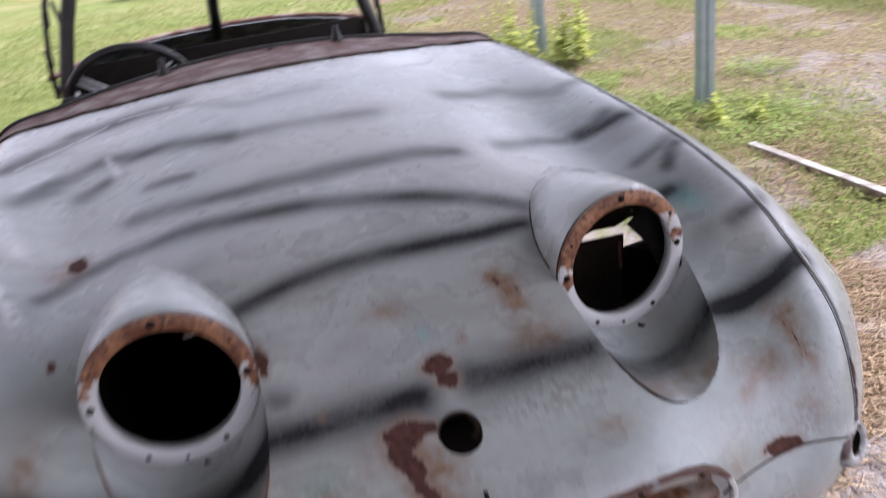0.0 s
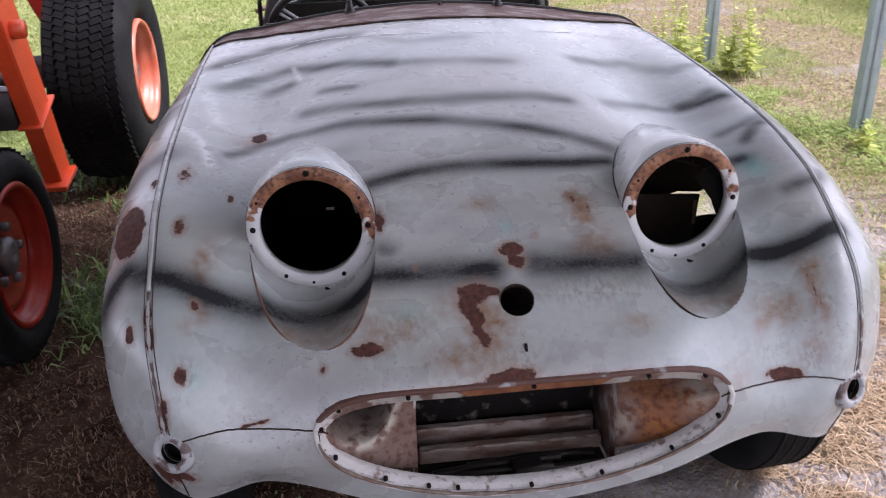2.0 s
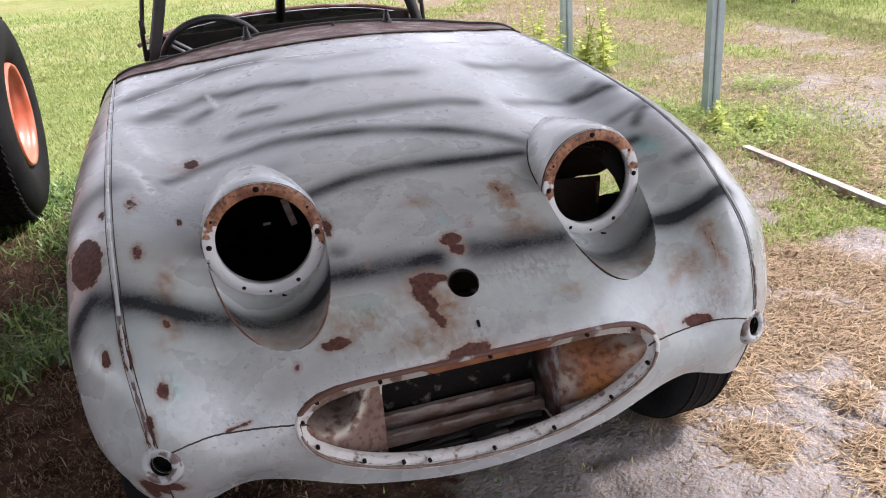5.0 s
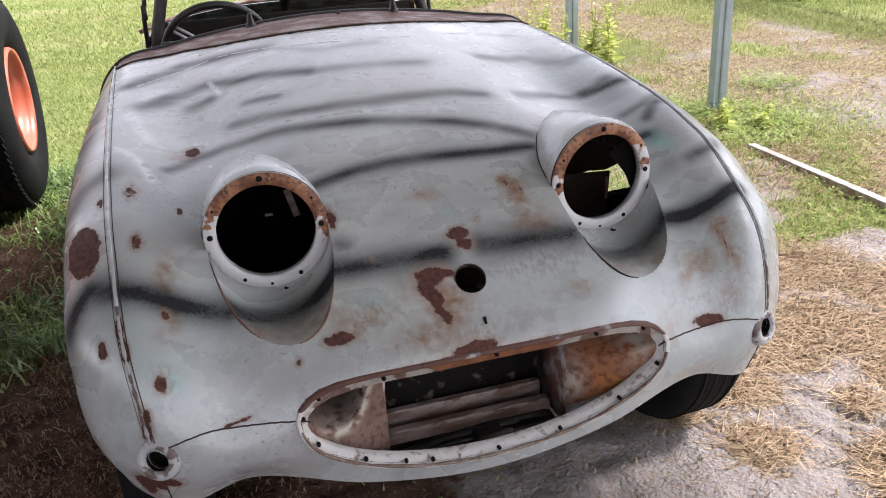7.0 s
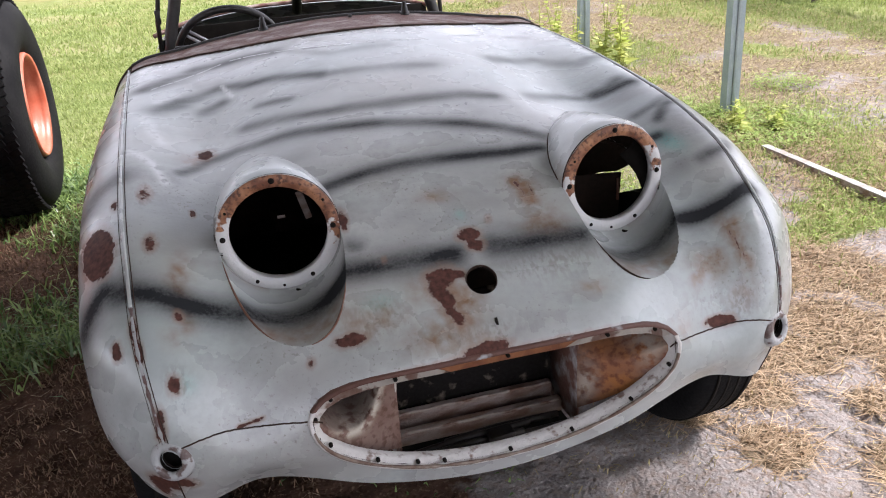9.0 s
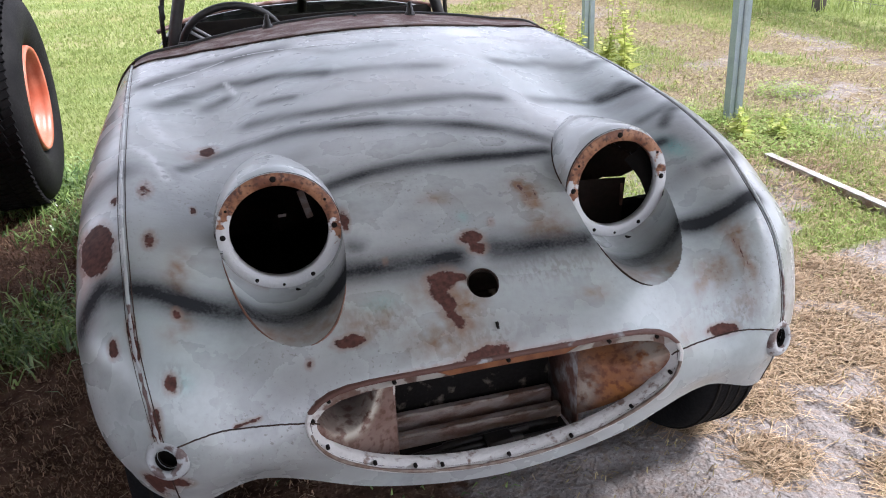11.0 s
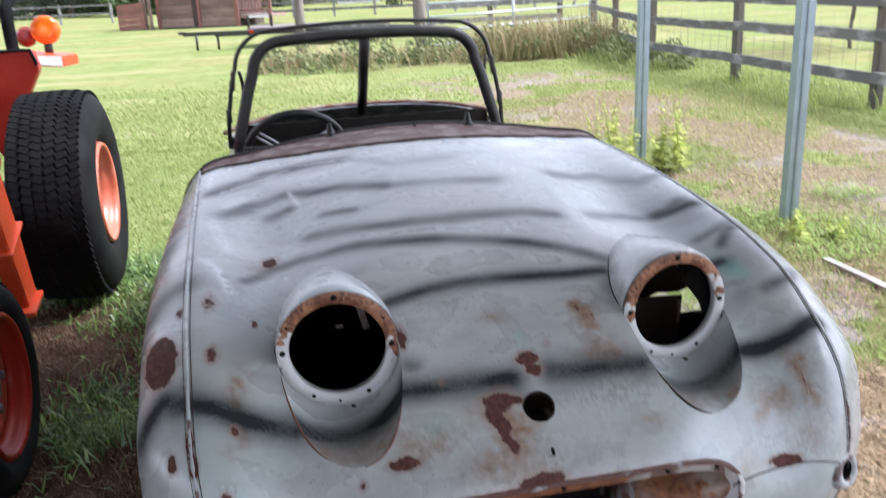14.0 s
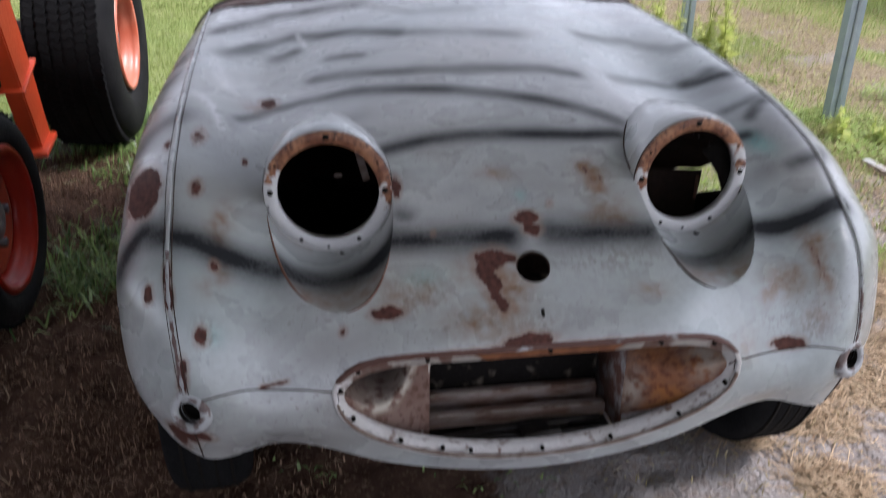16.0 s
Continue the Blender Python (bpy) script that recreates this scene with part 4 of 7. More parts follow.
def build_car():
    car = thing("sports_car", "stripped small vintage sports car in grey primer with rust spots", "car")
    bonnet = build_bonnet(car)
    for s in (-1, 1):
        lamp_nacelle(bonnet, s)
    grille_surround(bonnet)
    # badge hole rim and the small slot under it
    part("badge_hole_edge", lathe([(0, .0255), (0, .0275), (.004, .0275), (.006, .0255)], "y", 32, Matrix.Translation(BADGE) @ pose(0, 0, 0, -42)), GAP, bonnet)
    slot = skin_line(0, 2.1, 3.0, 60)
    p = slot[int(np.argmin(np.abs(slot[:, 2] - 0.580)))]
    part("badge_slot", box(0.005, 0.004, 0.014, Matrix.Translation(p) @ pose(0, 0, 0, -38), 0.0015), BLACK_HOLE, bonnet)
    for s in (-1, 1):
        c = Vector((s * SIDE_LAMP.x, SIDE_LAMP.y, SIDE_LAMP.z))
        turn = Matrix.Translation(c) @ pose(0, 0, 0, -12, 0, s * 24)
        part("side_lamp_plinth", lathe([(-.004, .018), (-.011, .020), (-.011, .028), (-.006, .033), (.004, .036), (.010, .018)], "y", 40, turn), PLINTH, bonnet, "chipped side lamp plinth with an empty hole")
        part("side_lamp_hole", lathe([(-.006, .0175), (.02, .0175), (.02, .001)], "y", 28, turn, closed=False), BLACK_HOLE, bonnet)
        # raised bead between wing and bonnet, with its dark gap
        line = skin_line(s * 4.85, 1.55, 14.4, 150)
        cut = int(np.argmin(np.abs(line[:, 1] - (0.04 if s < 0 else -0.035))))
        part("wing_bead", tube(line[cut:], 0.0034, 8), PRIMER, bonnet, "raised seam bead along the wing")
        part("wing_bead", tube(line[: cut + 1], lambda q: 0.0027 + 0.0014 * math.sin(q * 61) * math.sin(q * 17), 8), BEAD_RUST, bonnet, "rust-flaked lower end of the seam bead")
        for u, wide in ((4.79, 0.0009), (4.905, 0.0006)):
            part("seam_gap", tube(skin_line(s * u, 1.55, 14.4, 150), wide, 6), GAP, bonnet)
        rear = [SKIN[k, -1] + (0, 0.002, 0.001) for k in range(NU) if 4.7 < s * U_AT[k] < 6.6]
        part("rear_edge", tube(rear, 0.0045, 7), GAP, bonnet, "dark rear edge of the wing")
        # seam from the side lamp to the grille corner, and down to the lower edge
        a = spline(COL_KNOTS, np.moveaxis(spline(ROW_KNOTS, np.moveaxis(NET, 1, 0), np.linspace(1.35, 1.98, 40)), 1, 0), np.linspace(4.7, 2.68, 40) * s)
        bow = [a[int(i), int(j)] for i, j in zip(np.linspace(0, 39, 40), 39 * np.clip(np.sin(np.linspace(0.35, 2.72, 40)), 0, 1))]
        part("seam_gap", tube(bow, 0.0014, 6), GAP, bonnet)
        part("seam_gap", tube(skin_line(s * 4.85, 0.05, 1.0, 30), 0.0015, 6), GAP, bonnet)
    for x in (-.575, .575):
        car_wheel(car, x, 0.391, steer=5.0)
        car_wheel(car, x * 0.99, 2.42)
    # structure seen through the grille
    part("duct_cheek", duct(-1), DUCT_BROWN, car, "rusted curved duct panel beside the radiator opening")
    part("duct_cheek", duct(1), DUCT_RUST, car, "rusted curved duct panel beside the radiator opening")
    for y, z, h, turn in ((0.112, 0.298, 0.054, 10), (0.062, 0.296, 0.040, 6)):
        m = Matrix.Translation((0.004, y, z)) @ pose(0, 0, 0, turn)
        member = part("cross_member", box(0.325, 0.022, h, m, 0.006, seg=3), RUST_GREY, car, "grey rust-stained steel cross member")
        part("rolled_edge", tube([(x, y - 0.010, z + h / 2 - 0.0015 + 0.001 * math.sin(x * 90)) for x in np.linspace(-0.155, 0.163, 24)], 0.0032, 7), EDGE_PALE, member, "pale rolled edge")
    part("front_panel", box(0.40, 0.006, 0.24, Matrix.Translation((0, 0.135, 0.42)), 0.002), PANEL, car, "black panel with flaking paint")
    # added sheet: hides the lit ground and keeps the lower mouth dark
    part("mouth_blind", box(0.33, 0.18, 0.006, Matrix.Translation((0, 0.062, 0.286)), 0.002), BLACK_HOLE, car, "near-black sheet added to keep the lower grille opening dark")
    for x0, z0, dz, y0 in ((-.155, .302, .006, -.012), (-.14, .306, .010, .0), (-.06, .300, .008, -.018), (-.08, .310, .004, .008)):
        part("pipe", tube([(x0, y0, z0), (x0 + .10, y0 + .01, z0 + dz * .3), (x0 + .22, y0 + .005, z0 + dz)], 0.0065, 8), BLACK_PAINT, car, "dark pipe")
    part("bracket", box(0.05, 0.03, 0.03, Matrix.Translation((0.02, -0.004, 0.305)) @ pose(0, 0, 0, 10, 0, 6), 0.004), BLACK_PAINT, car, "black bracket")
    for s in (-1, 1):
        part("side_plate", plate([(s * .165, -.018, .30), (s * .172, .134, .28), (s * .172, .134, .53), (s * .165, -.018, .53)], 0.003, (s, 0, 0)), SIDE_PLATE, car, "rust-stained side plate")
    part("cheek_edge", box(0.026, 0.004, 0.090, Matrix.Translation((-0.176, -0.016, 0.480)) @ pose(0, 0, 0, 0, 4, -10), 0.0015), FLANGE_CHIPPED, car, "chipped pale edge of the duct panel")
    for s in (-1, 1):
        part("chassis_rail", box(0.07, 1.3, 0.09, Matrix.Translation((s * .30, .80, .30)), 0.006), METAL_SHADED, car, "dark chassis rail")
        # side panels added to keep light out of the engine bay
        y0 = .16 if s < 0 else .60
        part("bay_screen", plate([(s * .43, y0, .24), (s * .43, 1.2, .24), (s * .43, 1.2, .80), (s * .43, y0 + .10, .72), (s * .43, y0, .62)], 0.004, (s, 0, 0)), METAL_SHADED, car, "near-black panel added to keep light out of the engine bay")
    part("bay_plate", box(0.25, 0.006, 0.32, Matrix.Translation((0.298, .345, .491)) @ pose(0, 0, 0, 0, 4, 0), 0.002), METAL_SHADED, car, "dark upright plate beside the wheel")
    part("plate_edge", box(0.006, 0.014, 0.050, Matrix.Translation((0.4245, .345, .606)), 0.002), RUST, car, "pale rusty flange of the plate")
    part("wing_stay", plate([(.29, .445, .588), (.412, .445, .606), (.431, .445, .611), (.476, .445, .607), (.506, .445, .617), (.61, .445, .620), (.61, .445, .73), (.29, .445, .73)], 0.005, (0, 1, 0)), METAL_SHADED, car, "dark stay under the wing")
    # gusset in the hole colour, so the lamp bay's shade is painted on
    part("lamp_gusset", plate([(.350, .19, .735), (.370, .19, .712), (.386, .19, .690), (.401, .19, .655), (.412, .19, .62), (.425, .19, .64), (.425, .19, .73), (.39, .19, .765)], 0.003, (0, 1, 0)), BLACK_HOLE, car, "inner gusset of the headlamp, bay shade put into its colour")
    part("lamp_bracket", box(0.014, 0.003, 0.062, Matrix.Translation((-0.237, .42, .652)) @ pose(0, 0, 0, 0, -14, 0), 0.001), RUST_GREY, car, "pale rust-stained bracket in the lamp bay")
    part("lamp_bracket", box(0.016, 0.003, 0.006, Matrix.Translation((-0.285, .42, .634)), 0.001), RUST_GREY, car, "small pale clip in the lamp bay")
    # added sheet that shuts off the lit ground below the bay
    part("bay_floor_screen", box(0.86, 1.0, 0.01, Matrix.Translation((0, .70, .30)), 0.002), METAL_SHADED, car, "near-black sheet added to keep the engine bay dark")
    part("radiator_box", box(0.42, 0.16, 0.30, Matrix.Translation((0.02, .36, .48)), 0.01), METAL_SHADED, car, "dark radiator cowling")
    part("bulkhead", box(1.12, 0.012, 0.56, Matrix.Translation((0, 1.19, .55)), 0.002), METAL_SHADED, car, "dark bulkhead")
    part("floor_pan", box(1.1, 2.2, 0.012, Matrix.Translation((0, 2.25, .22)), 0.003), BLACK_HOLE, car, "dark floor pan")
    build_cabin(car)
    return car


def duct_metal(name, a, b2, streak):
    """Rust-streaked sheet; recess shade and dark stain put into the colour, and pale worn paint, where the mesh says
    so.
    """
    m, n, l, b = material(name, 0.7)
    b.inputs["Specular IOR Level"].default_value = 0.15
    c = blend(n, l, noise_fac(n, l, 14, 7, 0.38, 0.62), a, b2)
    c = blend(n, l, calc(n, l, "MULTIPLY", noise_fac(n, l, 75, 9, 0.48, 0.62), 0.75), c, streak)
    c = blend(n, l, attribute(n, "shade_stain"), c, blend(n, l, noise_fac(n, l, 30, 6), (0.046, 0.036, 0.033), (0.080, 0.057, 0.050)))
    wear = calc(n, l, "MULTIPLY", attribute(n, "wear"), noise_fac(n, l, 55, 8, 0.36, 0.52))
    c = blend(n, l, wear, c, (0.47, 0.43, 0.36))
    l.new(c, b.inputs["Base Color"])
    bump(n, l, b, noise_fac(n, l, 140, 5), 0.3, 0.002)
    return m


DUCT_BROWN = duct_metal("brown_stained_duct", (0.20, 0.135, 0.110), (0.155, 0.088, 0.068), (0.10, 0.05, 0.035))
DUCT_RUST = duct_metal("orange_rusted_duct", (0.21, 0.105, 0.070), (0.33, 0.135, 0.045), (0.13, 0.045, 0.028))
BEAD_RUST = two_tone("flaked_bead", (0.36, 0.37, 0.37), (0.085, 0.035, 0.025), 45, 0.6, 0, 150, 0.4, 0.003, 0.46, 0.52)
PLINTH = two_tone("chipped_plinth", (0.40, 0.41, 0.41), (0.09, 0.045, 0.035), 40, 0.5, 0, 150, 0.3, 0.003, 0.53, 0.58)
PANEL = two_tone("flaking_black_panel", (0.014, 0.012, 0.011), (0.20, 0.17, 0.13), 34, 0.8, 0, 120, 0.3, 0.003, 0.58, 0.72)
PANEL.node_tree.nodes["Principled BSDF"].inputs["Specular IOR Level"].default_value = 0.1


def duct(s):
    """A scooped cheek that runs from the grille's end to the radiator opening."""
    bm = bmesh.new()
    wear = bm.verts.layers.float.new("wear")
    shade_stain = bm.verts.layers.float.new("shade_stain")
    rows = []
    for i in range(65):
        a = i / 64
        x = 0.304 - 0.139 * a
        k = min(0.995, x / 0.310)
        zt = 0.485 + 0.054 * (1 - k**6) ** 0.6
        zb = 0.485 - 0.148 * math.sqrt(1 - k * k) - 0.02 * a
        row = []
        for j in range(57):
            b = j / 56
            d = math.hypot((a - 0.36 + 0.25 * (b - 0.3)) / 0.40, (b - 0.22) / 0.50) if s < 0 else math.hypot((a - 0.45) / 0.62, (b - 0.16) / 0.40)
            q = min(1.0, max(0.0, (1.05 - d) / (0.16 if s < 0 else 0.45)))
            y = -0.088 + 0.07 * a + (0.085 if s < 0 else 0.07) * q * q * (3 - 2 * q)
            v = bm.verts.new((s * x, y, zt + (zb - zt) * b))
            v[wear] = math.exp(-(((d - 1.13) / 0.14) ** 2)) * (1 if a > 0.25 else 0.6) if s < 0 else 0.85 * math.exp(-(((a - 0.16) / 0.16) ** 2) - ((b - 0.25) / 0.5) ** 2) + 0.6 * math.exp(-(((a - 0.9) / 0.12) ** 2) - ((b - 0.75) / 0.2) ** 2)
            # left: the cup's shade put into the colour; right: dark red-brown stain
            v[shade_stain] = q if s < 0 else 0.65 * min(1.0, max(0.0, (a - 0.70) / 0.25))
            row.append(v)
        rows.append(row)
    for a, b in zip(rows, rows[1:]):
        for j in range(56):
            bm.faces.new((a[j], b[j], b[j + 1], a[j + 1]))
    bmesh.ops.recalc_face_normals(bm, faces=bm.faces)
    return bm


def rail(z0, z1, y0, y1, x0, x1, n=40):
    return [(x0 + (x1 - x0) * i / n, y0 + (y1 - y0) * math.sin(math.pi * i / n), z0 + (z1 - z0) * math.sin(math.pi * i / n)) for i in range(n + 1)]


def build_cabin(car):
    # cowl: a strip across behind the bonnet
    bm = bmesh.new()
    rows, lip, front = [], [], []
    for k in range(61):
        a = -1 + 2 * k / 60
        x = 0.568 * a
        top = SKIN[int(np.argmin(np.abs(SKIN[:, -1, 0] - x)))]
        y0 = cowl_y(x) + 0.004
        row = [(x, y0, skin_z(x, y0) - 0.02)]
        for q in range(9):
            y = y0 + (top[-1, 1] - y0) * q / 8
            row.append((x, y, float(np.interp(y, top[100:, 1], top[100:, 2])) + 0.002))
        row += [(x, y + 0.006, row[-1][2] - 0.004), (x, y + 0.008, row[-1][2] - 0.03)]
        rows.append([bm.verts.new(p) for p in row])
        lip.append((x, y + 0.002, row[-3][2] + 0.001))
        front.append((x, y0 - 0.001, skin_z(x, y0) + 0.0005))
    for a, b in zip(rows, rows[1:]):
        for j in range(len(a) - 1):
            bm.faces.new((a[j], a[j + 1], b[j + 1], b[j]))
    bmesh.ops.recalc_face_normals(bm, faces=bm.faces)
    cowl = part("cowl", bm, COWL, car, "brown primer cowl strip behind the bonnet")
    part("cowl_edge", tube(lip, 0.0055, 8), BLACK_PAINT, cowl, "dark rolled cowl edge")
    part("bonnet_gap", tube(front, 0.0035, 6), GAP, cowl)
    for x, y in ((-.212, 1.205), (.19, 1.205)):
        z = skin_z(x, y) + 0.002
        st = part("wiper_spindle", lathe([(-.01, .0), (-.01, .014), (.006, .014), (.009, .010), (.020, .009), (.022, .007), (.034, .006), (.036, 0)], "z", 20, Matrix.Translation((x, y, z))), BLACK_PAINT, cowl, "short black wiper spindle")
    part("washer_jet", lathe([(-.004, 0), (-.004, .006), (.006, .005), (.008, 0)], "z", 14, Matrix.Translation((.03, 1.195, .904))), BLACK_PAINT, cowl)
    # sides of the body and doors
    for s in (-1, 1):
        bm = bmesh.new()
        rows = []
        for i in range(25):
            a = i / 24
            y = 1.20 + 1.30 * a
            w = 0.584 - 0.023 * math.sin(a * math.pi) - 0.045 * a**2
            zt = 0.760 - 0.012 * math.sin(a * math.pi) - 0.03 * a
            prof = [(w - .072, zt - .05), (w - .070, zt - .004), (w - .062, zt), (w - .03, zt - .006), (w - .008, zt - .03), (w + .006, zt - .10), (w + .012, .58), (w, .40), (w - .03, .26)]
            rows.append([bm.verts.new((s * x, y, z)) for x, z in prof])
        for a, b in zip(rows, rows[1:]):
            for j in range(len(a) - 1):
                bm.faces.new((a[j], a[j + 1], b[j + 1], b[j]))
        bmesh.ops.recalc_face_normals(bm, faces=bm.faces)
        part("door_side", bm, PRIMER, car, "grey primer door and body side")
        # black sides taken darker still: the deep cockpit's shade is in the colour
        part("inner_side", plate([(s * .50, 1.24, .24), (s * .50, 2.5, .24), (s * .50, 2.5, .74), (s * .50, 1.24, .76)], 0.006, (s, 0, 0)), BLACK_HOLE, car, "black inner side of the cockpit, deepened with its shade")
    # rear deck with the cockpit's rear rim
    bm = bmesh.new()
    rows = []
    for k in range(41):
        a = -1 + 2 * k / 40
        rows.append([bm.verts.new((0.550 * a * (1 - .06 * j / 9), 2.27 - .16 * a * a * (1 if j == 0 else 1 - j / 12) + (1.1 * (j / 9) ** 1.2), (0.846 - .055 * abs(a) ** 3 - .05 * abs(a) ** 14) - (.56 * (j / 9) ** 2.2 + .09 * j / 9) - (.02 if j == 0 else 0))) for j in range(10)])
    for a, b in zip(rows, rows[1:]):
        for j in range(9):
            bm.faces.new((a[j], b[j], b[j + 1], a[j + 1]))
    bmesh.ops.recalc_face_normals(bm, faces=bm.faces)
    part("rear_deck", bm, PRIMER, car, "grey primer rear deck")
    rim = [(0.545 * a, 2.27 - .16 * a * a, 0.836 - .055 * abs(a) ** 3) for a in (-1 + k / 20 for k in range(41))]
    part("cockpit_rim", tube(rim, 0.008, 10), COWL, car, "brown rolled cockpit rim")
    # same near-black here for the shade at the cockpit's back
    part("rear_bulkhead", box(1.0, 0.01, 0.52, Matrix.Translation((0, 2.14, .54)), 0.002), BLACK_HOLE, car, "black rear bulkhead, deepened with the cockpit's shade")
    part("dashboard", box(0.92, 0.02, 0.16, Matrix.Translation((0, 1.42, .76)) @ pose(0, 0, 0, -12), 0.006), BLACK_PAINT, car, "black dashboard")
    # roll bar with a rear brace
    left = [(-.505, 1.95, .62), (-.482, 1.96, .79), (-.436, 1.965, .95)] + [(-.412 + .115 * (1 - math.cos(radians(4 + 82 * k / 12))), 1.97, 1.008 + .110 * math.sin(radians(4 + 82 * k / 12))) for k in range(13)]
    top = [(x, 1.97, 1.120 + .010 * (1 - (x / .3) ** 2)) for x in (-.2, -.1, 0, .1, .2)]
    bar = left + top + [(-x, y, z) for x, y, z in reversed(left)]
    rb = part("roll_bar", tube(bar, 0.021, 16), BLACK_PAINT, car, "black tubular roll bar")
    part("brace", tube([(0.0, 1.975, 1.118), (0.008, 2.30, .80)], 0.020, 14), BLACK_PAINT, rb, "rear brace tube")
    # thin hood bow outside the bar, with its side clamps
    lb = [(-.522, 2.0, .74), (-.518, 2.0, .84), (-.492, 2.0, .98)] + [(-.475 + .14 * (1 - math.cos(radians(5 + 80 * k / 12))), 2.0, 1.02 + .135 * math.sin(radians(5 + 80 * k / 12))) for k in range(13)]
    tb = [(x, 2.0, 1.158 + .012 * (1 - (x / .3) ** 2)) for x in (-.25, -.12, 0, .12, .25)]
    hb = part("hood_bow", tube(lb + tb + [(-x, y, z) for x, y, z in reversed(lb)], 0.008, 10), BLACK_PAINT, car, "thin black hood bow")
    for s in (-1, 1):
        part("clamp", box(0.016, 0.03, 0.07, Matrix.Translation((s * .487, 2.0, .985)) @ pose(0, 0, 0, 0, s * -8, 0), 0.004), BLACK_PAINT, hb)
        part("clamp_arm", tube([(s * .462, 1.99, 1.02), (s * .455, 1.99, .985), (s * .452, 1.99, .93)], 0.006, 8), BLACK_PAINT, hb)
        part("hinge", box(0.018, 0.02, 0.05, Matrix.Translation((s * .514, 2.0, .86)), 0.004), BLACK_PAINT, hb)
    # steering wheel
    sw = new("steering_wheel")
    sw.parent = car
    sw.matrix_basis = pose(-.296, 1.57, .785, -62, 0, 0)
    part("rim", tube([(0.158 * math.cos(t), 0.158 * math.sin(t), 0) for t in (2 * math.pi * k / 60 for k in range(60))], 0.0115, 12, closed=True), BLACK_PAINT, sw, "black steering wheel rim")
    for a in (95, 215, 325):
        for d in (-.009, .009):
            c, q = math.cos(radians(a)), math.sin(radians(a))
            part("spoke", tube([(0.03 * c - d * q, 0.03 * q + d * c, -.02), (0.152 * c - d * q, 0.152 * q + d * c, 0)], 0.0045, 8), ALLOY, sw, "bare metal spoke")
    part("hub", lathe([(-.05, 0), (-.05, .03), (-.015, .034), (-.008, .026), (-.006, 0)], "z", 24), BLACK_PAINT, sw)


# ---- ground: one sheet out to the horizon ----
def step(a, b, v):
    t = np.clip((np.asarray(v, float) - a) / (b - a), 0, 1)
    return t * t * (3 - 2 * t)


def patchy(x, y, size, seed=0):
    """Smooth random patches of about that size, 0 to 1."""
    x, y = np.asarray(x, float) / size + seed * 17.3, np.asarray(y, float) / size + seed * 9.1
    i, j = np.floor(x).astype(int), np.floor(y).astype(int)
    u, v = x - i, y - j
    u, v = u * u * (3 - 2 * u), v * v * (3 - 2 * v)

    def lattice(a, b):
        h = np.sin(a * 127.1 + b * 311.7 + seed * 74.7) * 43758.5453
        return h - np.floor(h)
    return (lattice(i, j) * (1 - u) + lattice(i + 1, j) * u) * (1 - v) + (lattice(i, j + 1) * (1 - u) + lattice(i + 1, j + 1) * u) * v


def clouds(x, y, size, seed=0):
    return (patchy(x, y, size, seed) * 0.55 + patchy(x, y, size / 2.3, seed + 1) * 0.3 + patchy(x, y, size / 5, seed + 2) * 0.15)


def heap(x, y, cx, cy, r):
    return np.exp(-((x - cx) ** 2 + (y - cy) ** 2) / r**2)


def grass_cover(x, y):
    """How much living grass grows at a place."""
    n, n2 = clouds(x, y, 0.55, 3), clouds(x, y, 1.9, 8)
    west = step(-0.55, -0.8, x) * np.maximum.reduce([heap(x, y, -1.02, 1.36, 0.24), heap(x, y, -0.92, 2.45, 0.24), heap(x, y, -0.80, 3.0, 0.35), heap(x, y, -0.86, 1.95, 0.10)]) * step(0.25, 0.5, n)
    field = step(2.5, 3.2, y + 0.5 * (n2 - 0.5)) * step(2.0, 1.2, x + 1.2 * (n - 0.5))
    field = np.maximum(field, step(9.0, 12.0, y + 2 * (n2 - 0.5)))
    verge = step(1.35, 1.75, x + 0.5 * (n - 0.5)) * step(2.75, 2.35, x + 0.5 * (n2 - 0.5)) * step(0.5, 1.1, y) * step(0.40, 0.62, n) * step(0.30, 0.5, clouds(x, y, 0.9, 44))
    verge = np.maximum(verge, 0.55 * heap(x, y, 1.25, 1.85, 0.42) + 0.9 * heap(x, y, 2.2, 2.35, 0.55) + 0.9 * heap(x, y, 2.4, 4.6, 0.55))
    track = 0.85 * step(0.9, 1.5, x) * step(2.4, 3.2, y + 0.5 * np.maximum(0, x - 2.3)) * step(0.47, 0.62, clouds(x, y, 0.8, 33))
    fence = step(4.0, 4.6, x + 0.7 * (n2 - 0.5))
    return np.clip(np.maximum.reduce([west, field, verge, track, fence]), 0, 1)


